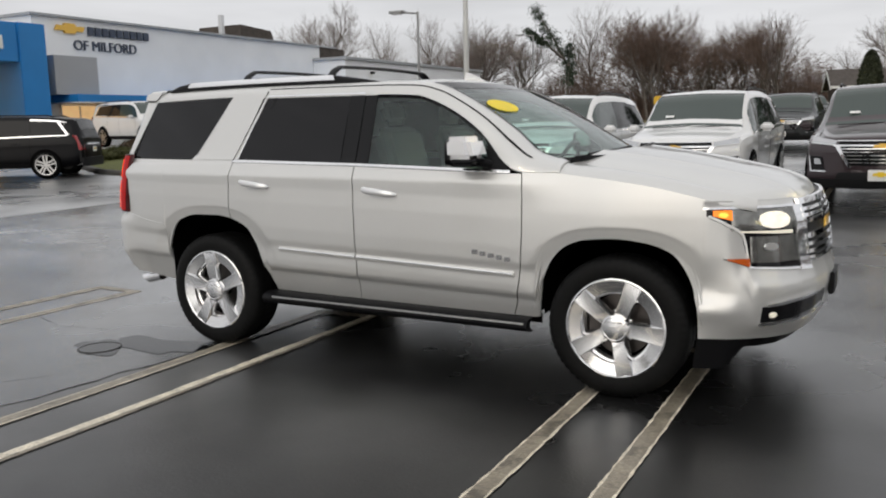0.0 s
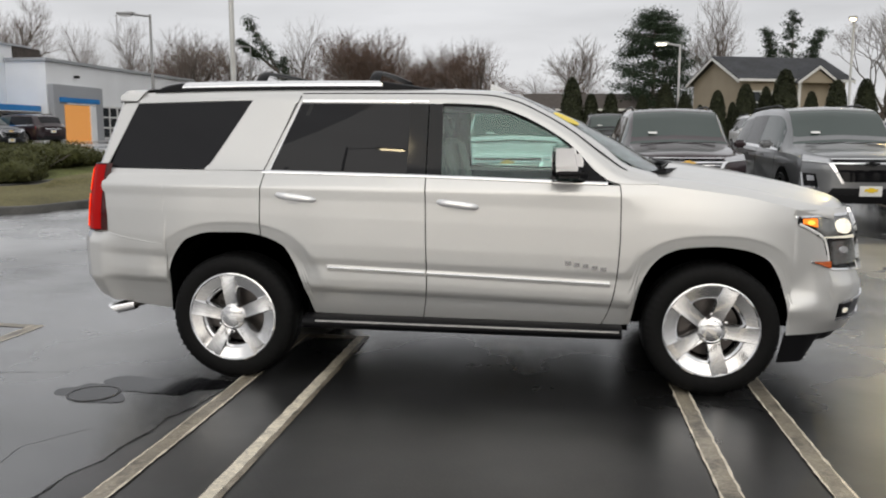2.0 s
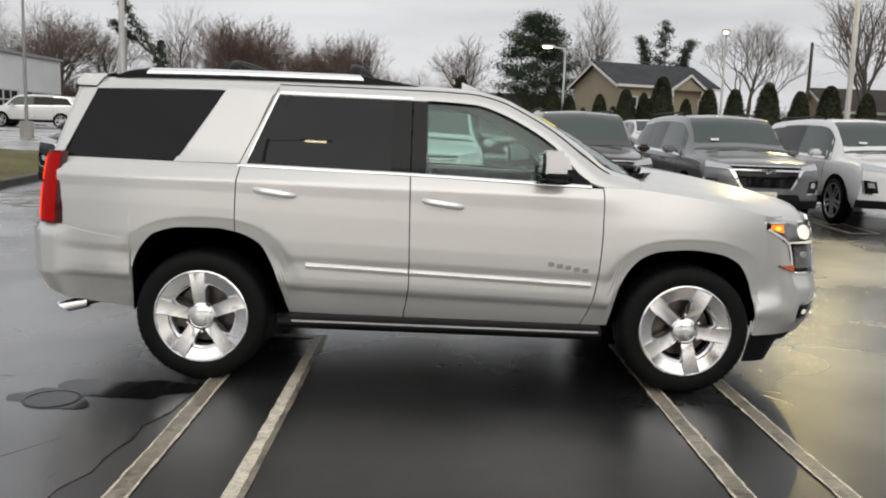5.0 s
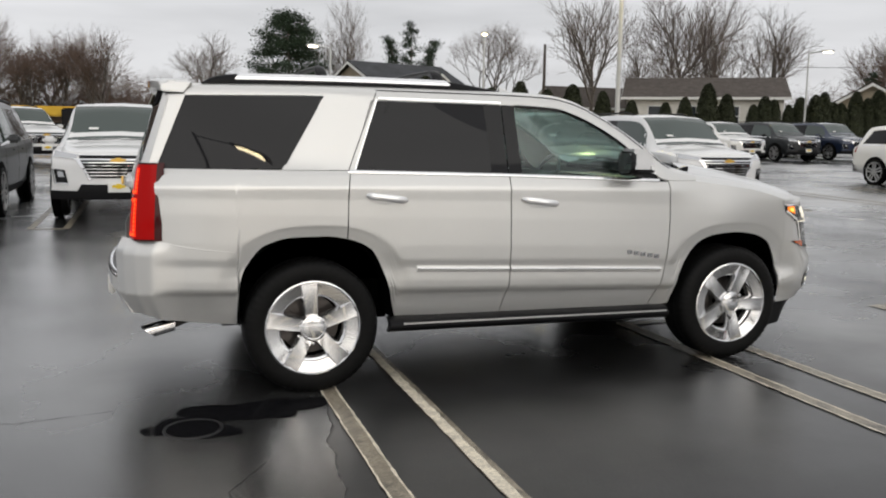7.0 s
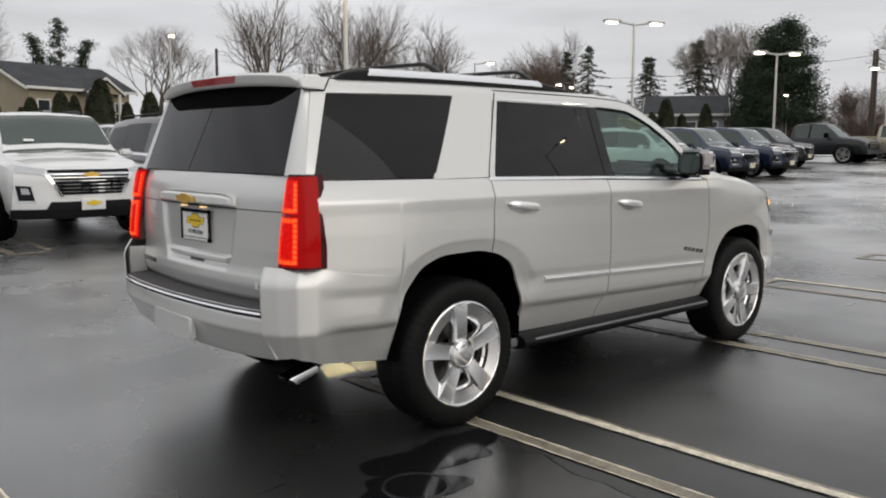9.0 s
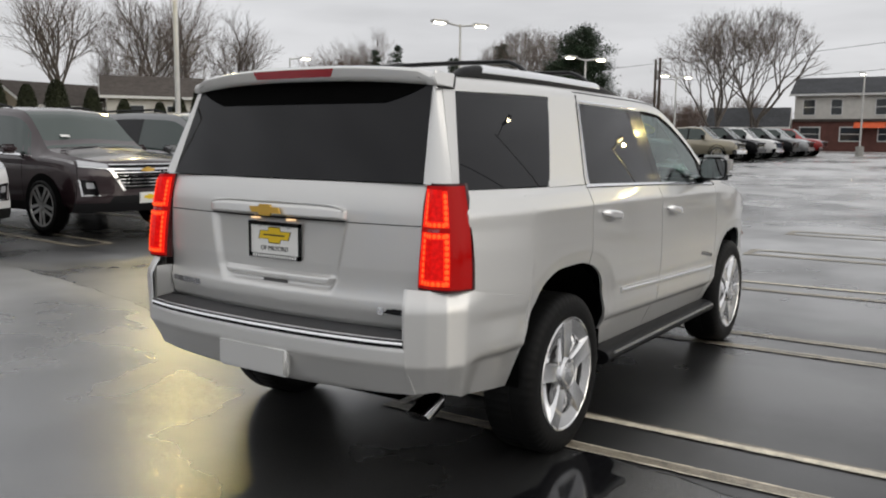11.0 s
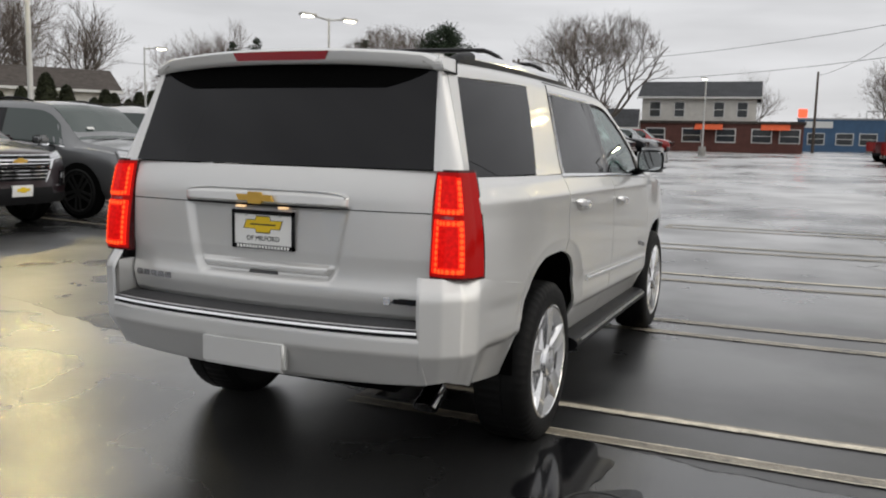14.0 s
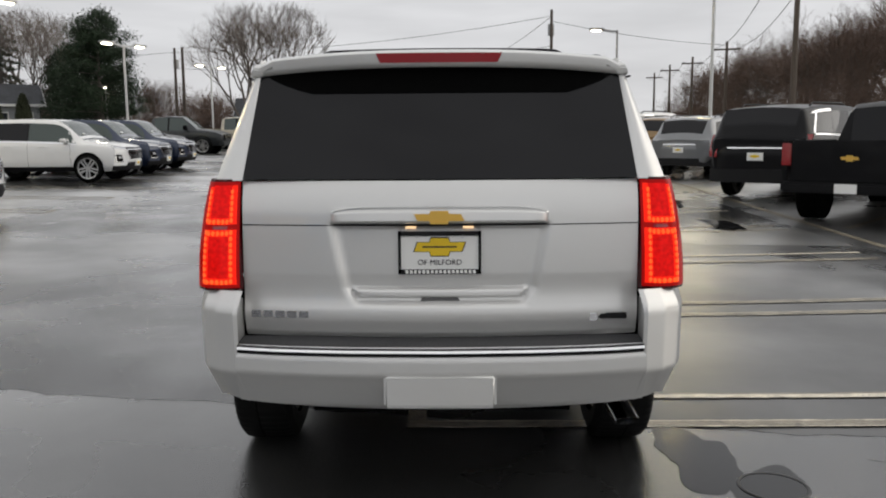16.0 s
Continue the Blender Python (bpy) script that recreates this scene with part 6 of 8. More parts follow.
def parked_pickup(m, colour, label, group):
    car = thing("pickup_truck", label, "pickup truck", m, group)
    paint = PAINT[colour]

    def where(i, j):
        if j == 5 and i in (2, 4, 5):
            return "side_window"
        if j == 5 and i == 3:
            return "pillar"
        if j in (7, 8) and i in (5, 6):
            return "windscreen"
        if j in (7, 8) and i == 0:
            return "rear_window"
        return "cladding" if j == 0 else "body"
    car_shell(PICK_FRONT, where, car, paint)
    for s in (-1, 1):
        part("bed_side", sheet(20, 8, lambda u, v: (-2.92 + 2.18 * u, s * (0.97 + 0.012 * math.sin(math.pi * v)), 0.52 + 0.72 * v), (0, -s * 0.07, 0)), paint, car)
        part("tail_lamp", box(-2.965, -2.90, min(s * 0.84, s * 0.985), max(s * 0.84, s * 0.985), 0.86, 1.20, 0.01), M["lamp_red"], car, "red tail lamp")
        part("mirror", box(1.02, 1.20, min(s * 1.0, s * 1.22), max(s * 1.0, s * 1.22), 1.18, 1.42, 0.03), M["gloss_black"], car)
        a, b = min(s * 0.52, s * 0.92), max(s * 0.52, s * 0.92)
        part("headlamp", box(2.80, 2.90, a, b, 0.92, 1.02, 0.02), M["lamp_clear"], car, "clear headlamp")
        for x in (-1.85, 1.88):
            # near-black drum stands in for the shaded wheel opening
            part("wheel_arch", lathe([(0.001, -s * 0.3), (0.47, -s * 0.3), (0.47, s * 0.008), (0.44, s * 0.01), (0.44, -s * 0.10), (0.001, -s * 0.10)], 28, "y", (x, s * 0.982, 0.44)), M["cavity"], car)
            car_wheel(car, x, s * 0.985, 0.405, M["rim_silver"], s)
    part("bed_floor", box(-2.90, -0.75, -0.90, 0.90, 0.60, 0.70), M["cladding"], car)
    part("tailgate", box(-2.96, -2.89, -0.84, 0.84, 0.62, 1.24, 0.02), paint, car)
    part("rear_bumper", box(-3.08, -2.92, -0.95, 0.95, 0.46, 0.62, 0.03), M["chrome"] if colour in ("red", "tan") else M["plastic"], car)
    part("emblem", prism([(-2.965, y, z) for y, z in bowtie(0, 0.98, 0.26, 0.09)], (-0.008, 0, 0)), M["gold"], car)
    part("plate", box(-3.09, -3.08, -0.155, 0.155, 0.47, 0.61), M["white"], car, "white dealer plate")
    part("grille", box(2.82, 2.915, -0.62, 0.62, 0.66, 0.98, 0.02), M["gloss_black"], car, "black grille")
    for z in (0.72, 0.82, 0.92):
        part("grille_bar", box(2.90, 2.93, -0.60, 0.60, z - 0.015, z + 0.015), M["chrome"], car)
    part("front_bumper", box(2.70, 2.96, -0.95, 0.95, 0.42, 0.64, 0.04), M["chrome"] if colour in ("red", "tan", "white") else paint, car)
    return car


ROW = "cars parked in the facing row"
for x, y, colour, turn, label, gr, rim in (
        (-4.15, 10.35, "charcoal", -90, "dark grey crossover parked nose out in a bay", "bars", "rim_silver"),
        (-1.40, 10.45, "white", -90, "white crossover parked nose out, bright grille bars", "bars", "rim_silver"),
        (1.30, 10.4, "white", -91, "white crossover with silver wheels parked nose out", "bars", "rim_silver"),
        (4.12, 10.35, "maroon", -90, "dark maroon crossover with bright grille bars", "bars", "rim_silver"),
        (6.70, 10.0, "grey", -89, "grey crossover with black grille and wheels", "mesh", "rim_black"),
        (9.45, 10.2, "white", -90, "white crossover with bright grille, parked nose out", "bars", "rim_silver")):
    parked_suv(at(x, y, turn), colour, label, ROW, (1.02, 1.03, 1.04), gr, rim)
LOW = (0.935, 0.975, 0.955)
for x, y, colour, turn, label in (
        (19.2, 11.2, "white", -90, "white crossover with black lower cladding"),
        (22.1, 11.3, "navy", -90, "dark blue crossover parked nose out"),
        (25.0, 11.4, "navy", -89, "dark blue crossover, second of a pair"),
        (29.3, 13.6, "darkred", -90, "dark red crossover further along the row"),
        (32.2, 14.0, "charcoal", -90, "charcoal crossover further along the row")):
    parked_suv(at(x, y, turn), colour, label, ROW, LOW, "mesh", "rim_silver", rails=False)
parked_pickup(at(38.6, 14.3, -90), "charcoal", "dark green-black pickup truck parked side on", ROW)
for i, (colour, label) in enumerate((("tan", "tan pickup truck at the end of a row"), ("black", "black pickup truck in a row"), ("white", "white pickup truck in a row"), ("black", "black pickup truck, fourth in a row"), ("silver", "silver pickup truck in a row"), ("red", "red pickup truck closing the row"))):
    parked_pickup(at(43.8 + 3.0 * i, 12.2 - 0.35 * i, -92), colour, label, "pickups along the far row")

BACK = "cars in the second row"
for x, y, colour, turn, label, sc in (
        (-5.2, 24.5, "white", -62, "white suv in the second row", (1, 1, 1)),
        (1.2, 24.6, "charcoal", -90, "dark crossover in the second row", (1, 1, 0.99)),
        (4.0, 25.6, "black", -90, "black crossover in the second row", (1, 1, 0.99)),
        (10.2, 28.6, "white", -90, "white crossover in the second row", LOW),
        (13.0, 28.2, "charcoal", -90, "charcoal crossover in the second row", LOW),
        (22.0, 25.0, "white", -88, "white compact crossover in the second row", LOW),
        (25.4, 25.6, "charcoal", -88, "charcoal compact crossover in the second row", LOW),
        (28.9, 26.2, "navy", -88, "dark blue compact crossover in the second row", LOW),
        (-0.4, 50.0, "charcoal", -70, "dark car far behind the rows", LOW),
        (-17.2, 9.2, "black", -146, "black suv with bright window frame beside the island", (0.93, 0.93, 0.92)),
        (-24.1, 29.1, "charcoal", -18, "dark grey crossover in front of the showroom", (1, 1, 1)),
        (-22.7, 22.6, "white", -13, "white car in front of the showroom", LOW),
        (-28.0, 38.6, "maroon", 160, "dark maroon suv by the showroom", (1, 1, 0.98)),
        (-21.35, 42.9, "white", 190, "white suv standing by the service entrance", (1.03, 1.02, 1.05))):
    parked_suv(at(x, y, turn), colour, label, BACK, sc, boxy=1 if sc[2] > 1.03 or colour == "black" and x < -10 else 0)
parked_pickup(at(2.6, 51.5, 5), "white", "white pickup truck far behind the rows", BACK)
parked_suv(at(-23.2, 19.6, -11), "white", "white boxy suv with clear windows by the showroom", BACK, (0.97, 0.98, 1.03), boxy=1)

SIDE = "cars parked at an angle beyond the white line"
for i, (kind, colour, x, label) in enumerate((
        ("p", "black", 10.3, "black pickup truck with gold emblem, seen from behind"), ("s", "black", 14.4, "black full-size suv seen from behind"), ("s", "grey", 20.6, "grey compact crossover seen from behind"),
        ("s", "bronze", 24.6, "bronze crossover seen from behind"), ("s", "white", 29.3, "white suv seen from behind"), ("p", "black", 34.0, "black pickup truck with open bed"),
        ("p", "red", 39.5, "red pickup truck seen from behind"), ("p", "red", 46.0, "red pickup truck far down the row"), ("p", "darkred", 53.0, "dark red pickup truck far down the row"), ("p", "red", 61.0, "red pickup truck at the end of the row"))):
    m = at(x, -7.8, -42)
    if kind == "p":
        parked_pickup(m, colour, label, SIDE)
    else:
        parked_suv(m, colour, label, SIDE, (1.05, 1.03, 1.06) if colour in ("black", "white") else LOW, clad=colour != "black", boxy=1 if colour in ("black", "white") else 0)

# ---- lamps, poles ----
M["pole"] = mat("painted_pole", (0.30, 0.30, 0.30), 0.45, 0.3, spots=0.1)
M["pole_white"] = mat("pale_pole", (0.55, 0.55, 0.54), 0.45, 0.2, spots=0.1)
M["wood_pole"] = mat("weathered_pole_wood", (0.10, 0.08, 0.065), 0.85, grain=0.3, bump=0.3)
M["concrete"] = mat("concrete", (0.32, 0.31, 0.29), 0.85, grain=0.15, spots=0.15, bump=0.2)
M["lamp_white"] = mat("street_lamp_light", (0.9, 0.9, 0.85), 0.3, emit=(1.0, 0.90, 0.66), strength=16.0)
M["lamp_warm"] = mat("warm_street_lamp_light", (0.9, 0.85, 0.6), 0.3, emit=(1.0, 0.80, 0.42), strength=16.0)


M["lamp_near"] = mat("strong_street_lamp_light", (0.9, 0.85, 0.6), 0.3, emit=(1.0, 0.84, 0.55), strength=45.0)


def street_lamp(x, y, h, arms, label, warm=False, lit=True, pale=False, watts=0.0, post=0.07, soft=0.2, lens=(0.14, 0.64, 0.11), glow=1.0, half=0.19):
    la = thing("street_lamp", label, "street lamp", at(x, y), "car park lamps")
    body = M["pole_white"] if pale else M["pole"]
    part("base", lathe([(0.001, 0.7), (0.24, 0.7), (0.27, 0.65), (0.27, -0.1)], 20, "z"), M["concrete"], la, "round concrete foot")
    part("pole", lathe([(0.001, h), (post * 0.72, h), (post, 0.68)], 14, "z"), body, la)
    for a in arms:
        c, s = math.cos(radians(a)), math.sin(radians(a))
        part("arm", tube([(0, 0, h - 0.08), (0.75 * c, 0.75 * s, h + 0.02)], 0.045 if half > 0.1 else 0.014, 8), body, la)
        rot = Matrix.Translation((0.70 * c, 0.70 * s, h)) @ Matrix.Rotation(radians(a), 4, "Z")
        hd = part("head", box(0.0, 0.75, -half, half, 0.0, 0.11 if half > 0.1 else 0.05, 0.03 if half > 0.1 else 0.015, rot), body, la, "flat lamp head")
        part("lens", box(lens[0], lens[1], -lens[2], lens[2], -0.055, -0.004, 0.02, rot), (M["lamp_near"] if glow > 1 else M["lamp_warm"] if warm else M["lamp_white"]) if lit else M["satin"], hd, "glowing lens" if lit else "")
        if watts:
            li = new("street_light", bpy.data.lights.new("street_light", "POINT"))
            li.data.energy, li.data.shadow_soft_size = watts, soft
            li.data.color = (1.0, 0.80, 0.30)
            li.matrix_world = at(x + 1.05 * c, y + 1.05 * s, 0, h - 0.35)
    return la


street_lamp(-15.1, 28.6, 5.9, (180,), "grey single-arm car park lamp, unlit", lit=False)
street_lamp(-7.2, 17.6, 8.6, (0,), "tall pale car park lamp pole", lit=False, pale=True, post=0.085)
street_lamp(-23.0, 62.0, 7.5, (180,), "grey lamp pole near the low wing", lit=False)
street_lamp(9.0, 44.0, 5.7, (190,), "single-arm car park lamp, lit", pale=True)
street_lamp(16.2, 37.6, 6.1, (250,), "single-arm car park lamp with bright lens", warm=True, pale=True)
street_lamp(13.4, 18.5, 8.2, (225,), "tall pale lamp pole lighting the wet asphalt", warm=True, pale=True, watts=480.0, post=0.085)
street_lamp(37.9, 37.4, 6.1, (330,), "single-arm car park lamp, lit", pale=True)
street_lamp(53.2, 40.9, 5.1, (200,), "small lit lamp near the houses")
street_lamp(43.8, 34.4, 4.7, (200,), "small lit lamp by the hedge")
street_lamp(28.3, 17.8, 6.2, (155, 335), "double-headed car park lamp, lit", pale=True)
street_lamp(39.5, 16.8, 5.5, (155, 335), "double-headed car park lamp, lit", pale=True)
street_lamp(53.0, 16.2, 5.3, (155, 335), "double-headed car park lamp far off, lit", pale=True)
street_lamp(65.2, 28.4, 4.4, (200,), "small lit lamp in front of the pine")
street_lamp(61.7, 5.8, 5.6, (180,), "lit lamp by the restaurant", pale=True)
street_lamp(40.4, -8.6, 6.2, (90,), "lit lamp over the angled row")
street_lamp(58.6, -8.7, 6.3, (90,), "lit lamp further down the angled row")
street_lamp(28.0, -9.8, 8.5, (90,), "tall pale lamp pole in the angled row, lit", warm=True, pale=True, watts=240.0, soft=0.10)
street_lamp(-2.0, -9.2, 8.1, (0,), "single-arm car park lamp across the lane", warm=True, pale=True, lens=(0.10, 0.62, 0.035), glow=2.8, half=0.06, post=0.045)
street_lamp(13.2, -9.5, 8.0, (90,), "car park lamp at the end of the angled row, lit", warm=True, pale=True, lens=(0.36, 0.58, 0.04), glow=2.8, half=0.06, post=0.045)


def utility_pole(x, y, h, label, arm_turn=0.0, box_on=False):
    p = thing("utility_pole", label, "utility pole", at(x, y), "roadside utility poles")
    part("post", lathe([(0.001, h), (0.11, h), (0.17, -0.1)], 10, "z"), M["wood_pole"], p)
    if arm_turn is not None:
        part("crossarm", box(-1.1, 1.1, -0.06, 0.06, h - 0.75, h - 0.60, 0.0, Matrix.Rotation(radians(arm_turn), 4, "Z")), M["wood_pole"], p)
    if box_on:
        part("transformer", lathe([(0.001, h - 1.1), (0.24, h - 1.1), (0.26, h - 1.2), (0.26, h - 2.0), (0.001, h - 2.05)], 14, "z", (0.35, 0, 0)), M["pole"], p)


POLES = [(37.6, -16.7, 9.5), (71.1, -24.1, 8.3), (86.3, -25.4, 8.2), (97.6, -25.9, 8.2), (112.0, -27.5, 8.2)]
for x, y, h in POLES:
    utility_pole(x, y, h, "weathered wooden utility pole beside the road", 80)
utility_pole(65.6, -8.1, 10.5, "tall wooden utility pole with transformer", None, True)
utility_pole(93.0, -1.6, 8.4, "wooden utility pole by the blue building", None)
utility_pole(31.0, 61.0, 8.2, "bare wooden utility pole behind the hedge", None)
utility_pole(72.0, 24.1, 8.3, "bare wooden pole behind the car park", None)
utility_pole(80.6, 27.6, 9.0, "wooden utility pole behind the pine", 20, True)


def cable(a, b, sag, label="overhead cable between poles"):
    a, b = Vector(a), Vector(b)
    pts = [a.lerp(b, i / 12) - Vector((0, 0, sag * 4 * (i / 12) * (1 - i / 12))) for i in range(13)]
    tagged(link("cable", tube(pts, 0.022, 4), M["crack"]), label, "cable")


tops = [(x, y, g(x, y) + h - 0.5) for x, y, h in POLES]
for a, b in zip(tops, tops[1:]):
    for off in (-0.9, 0.9):
        cable((a[0], a[1] + off, a[2]), (b[0], b[1] + off, b[2]), 0.9)
cable((65.6, -8.1, g(65.6, -8.1) + 10), (93, -1.6, g(93, -1.6) + 8), 0.6)
cable((65.6, -8.1, g(65.6, -8.1) + 9.6), (71.1, -24.1, g(71, -24) + 8), 0.3)
cable((65.6, -8.1, g(65.6, -8.1) + 10.0), (80.6, 27.6, g(80, 27) + 8.6), 0.8)
cable((65.6, -8.1, g(65.6, -8.1) + 7.6), (80.6, 27.6, g(80, 27) + 7.0), 0.8)
cable((80.6, 27.6, g(80, 27) + 8.6), (72.0, 60.0, 9.2), 0.8)
cable((31.0, 61.0, g(31, 61) + 8.0), (72.0, 60.0, 9.2), 0.8)
cable((37.6, -16.7, g(37, -16) + 9.2), (10.0, -14.0, 10.0), 0.8)

# ---- verges ----
M["lawn"] = mat("dull_winter_grass", (0.13, 0.115, 0.045), 0.9, grain=0.35, grain_scale=18, spots=0.3, spot_scale=0.5, bump=0.5, bump_scale=40)
M["kerb"] = mat("worn_kerb", (0.10, 0.098, 0.092), 0.75, grain=0.2, spots=0.2, bump=0.2)
M["leaf_dark"] = mat("dark_evergreen", (0.022, 0.040, 0.018), 0.75, grain=0.3, grain_scale=3, spots=0.25, spot_scale=0.7)
M["leaf_hedge"] = mat("hedge_green", (0.034, 0.040, 0.018), 0.8, grain=0.35, grain_scale=5, spots=0.2)
M["leaf_shrub"] = mat("shrub_green", (0.062, 0.066, 0.019), 0.8, grain=0.4, grain_scale=6)
M["leaf_rust"] = mat("winter_shrub", (0.066, 0.045, 0.025), 0.85, grain=0.4, grain_scale=6)
M["bark"] = mat("grey_bark", (0.125, 0.108, 0.094), 0.9, grain=0.3, grain_scale=8, bump=0.4)
M["twig"] = mat("brown_twigs", (0.150, 0.122, 0.104), 0.9, grain=0.25, grain_scale=2)
M["twig_red"] = mat("russet_twigs", (0.125, 0.085, 0.066), 0.9, grain=0.3, grain_scale=2)

draped("verge", [(-70, 70), (-70, 150), (160, 150), (160, 46), (70, 33), (58, 35), (40, 41), (22, 44), (4, 47), (-4, 56), (-22, 68)], M["lawn"], 0.03, "dull winter grass behind the car park", "grass", step=9)
draped("verge", [(78, -14), (160, -14), (160, -70), (30, -70), (30, -21), (60, -22)], M["lawn"], 0.03, "dull winter grass along the road", "grass", step=9)


def island(pts, label, h=0.13, turf="lawn", words="dull yellow-green grass"):
    isl = thing("traffic_island", label, "traffic island", pose(0, 0, 0), kind="structure")
    n = len(pts)
    cx, cy = sum(p[0] for p in pts) / n, sum(p[1] for p in pts) / n
    dense = []
    for i in range(n):
        (x0, y0), (x1, y1) = pts[i], pts[(i + 1) % n]
        dense += [(x0 + (x1 - x0) * k / 8, y0 + (y1 - y0) * k / 8) for k in range(8)]

    def inset(p, d):
        v = Vector((cx - p[0], cy - p[1])).normalized() * d
        return (p[0] + v.x, p[1] + v.y)
    bm = bmesh.new()
    rows = []
    for d, z in ((0.0, -0.02), (0.0, h - 0.02), (0.02, h), (0.16, h), (0.17, h - 0.03)):
        rows.append([bm.verts.new((*inset(p, d), g(*p) + z)) for p in dense])
    for a, b in zip(rows, rows[1:]):
        for k in range(len(dense)):
            bm.faces.new((a[k], a[(k + 1) % len(dense)], b[(k + 1) % len(dense)], b[k]))
    part("kerb", bm, M["kerb"], isl, "worn dark kerb")
    bm = bmesh.new()
    prev = None
    for f in (0.165, 1.2, 2.5, 4.0):
        row = [bm.verts.new((*inset(p, min(f, 0.96 * math.hypot(cx - p[0], cy - p[1]))), g(*p) + h - 0.015 + 0.12 * (1 - 0.165 / f))) for p in dense]
        if prev:
            for k in range(len(dense)):
                bm.faces.new((prev[k], prev[(k + 1) % len(dense)], row[(k + 1) % len(dense)], row[k]))
        prev = row
    bm.faces.new(prev)
    part("grass", bm, M[turf], isl, words)


M["bed_turf"] = mat("green_winter_turf", (0.105, 0.115, 0.034), 0.9, grain=0.4, grain_scale=14, spots=0.4, spot_scale=0.6, bump=0.5, bump_scale=40)
island([(-6.9, 12.4), (-6.7, 9.0), (-7.1, 7.7), (-8.1, 6.9), (-9.3, 6.8), (-10.3, 7.6), (-10.7, 8.9), (-10.2, 10.3), (-9.9, 11.6), (-9.9, 14.0), (-9.8, 18.5), (-7.4, 18.5)], "narrow grassed traffic island with dark kerb")
island([(-10.1, 18.8), (-10.2, 13.6), (-10.4, 11.8), (-11.2, 10.7), (-12.9, 10.4), (-15.6, 10.9), (-18.6, 12.4), (-20.2, 14.6), (-19.6, 17.0), (-15.0, 19.4)], "planted traffic island with low shrubs and dark kerb", 0.13, "bed_turf", "rough green grass between the shrubs")


def tuft_mesh(rnd, n, size, shape, up=0.3):
    """Many small leaf faces whose centres come from shape()."""
    verts, faces = [], []
    for _ in range(n):
        c = Vector(shape(rnd))
        d = Vector((rnd.gauss(0, 1), rnd.gauss(0, 1), rnd.gauss(0, 1) + up)).normalized()
        e = d.orthogonal().normalized()
        e.rotate(Matrix.Rotation(rnd.uniform(0, 6.28), 3, d))
        f = d.cross(e)
        s = size * rnd.uniform(0.5, 1.3)
        k = len(verts)
        verts += [c - e * s * 0.45, c + f * s, c + e * s * 0.45, c - f * s * 0.7]
        faces.append((k, k + 1, k + 2, k + 3))
    return verts, faces


def mesh_from(name, verts, faces, material):
    me = bpy.data.meshes.new(name)
    me.from_pydata([tuple(v) for v in verts], [], faces)
    me.materials.append(material)
    return me


rnd = random.Random(11)


def shrub(x, y, r, h, material, label, seed):
    rnd = random.Random(seed)
    lumps = [(rnd.uniform(-0.5, 0.5) * r, rnd.uniform(-0.5, 0.5) * r, rnd.uniform(0.3, 0.65) * h, rnd.uniform(0.4, 0.65)) for _ in range(6)]

    def shape(q):
        lx, ly, lz, k = lumps[q.randrange(6)]
        v = Vector((q.gauss(0, 1), q.gauss(0, 1), q.gauss(0, 1))).normalized() * (0.75 + 0.3 * q.random())
        return (lx + v.x * r * k, ly + v.y * r * k, max(0.04, lz + v.z * h * k))
    sh = thing("shrub", label, "shrub", at(x, y, rnd.uniform(0, 360), 0.14), "shrubs on the island")
    ob = new("foliage", mesh_from("foliage", *tuft_mesh(rnd, 9000, 0.045, shape), material))
    ob.parent = sh
    bm = bmesh.new()
    for lx, ly, lz, k in lumps:
        made = bmesh.ops.create_icosphere(bm, subdivisions=2, radius=1)["verts"]
        for v in made:
            q = 0.80 + 0.12 * math.sin(7 * v.co.x + 5 * v.co.y + lx * 9) * math.cos(6 * v.co.z)
            v.co = Vector((lx + v.co.x * r * k * q, ly + v.co.y * r * k * q, max(0.02, lz + v.co.z * h * k * q)))
    part("inner_foliage", bm, material, sh)
    bm = bmesh.new()
    for _ in range(7):
        a = rnd.uniform(0, 6.28)
        add_tube(bm, [(0, 0, -0.1), (0.3 * r * math.cos(a), 0.3 * r * math.sin(a), 0.4 * h), (0.6 * r * math.cos(a), 0.6 * r * math.sin(a), 0.8 * h)], 0.02, 4, 0.006)
    part("stem", bm, M["bark"], sh)


GREEN, RUST = "clipped olive green shrub on the planted island", "russet winter shrub on the planted island"
for x, y, r, h, mt, lb in ((-10.9, 12.4, 1.1, 0.58, "leaf_shrub", GREEN), (-11.4, 14.3, 1.5, 0.66, "leaf_shrub", GREEN), (-12.0, 16.6, 1.6, 0.68, "leaf_shrub", GREEN),
                           (-12.4, 11.5, 0.8, 0.40, "leaf_shrub", "small green shrub near the kerb"), (-13.6, 11.9, 0.9, 0.34, "leaf_shrub", "small green shrub near the kerb"), (-15.0, 12.4, 0.8, 0.32, "leaf_rust", "small russet shrub near the kerb"),
                           (-13.2, 13.7, 1.3, 0.66, "leaf_rust", RUST), (-15.3, 14.2, 1.1, 0.46, "leaf_rust", RUST), (-14.4, 16.2, 1.4, 0.60, "leaf_rust", RUST), (-16.4, 15.6, 1.2, 0.54, "leaf_shrub", GREEN), (-18.2, 15.3, 1.2, 0.50, "leaf_rust", RUST), (-17.2, 13.4, 0.9, 0.36, "leaf_shrub", "small green shrub near the kerb"), (-16.4, 17.3, 1.3, 0.60, "leaf_rust", RUST), (-18.6, 16.6, 1.1, 0.52, "leaf_shrub", GREEN)):
    shrub(x, y, r, h, M[mt], lb, int(x * 10))
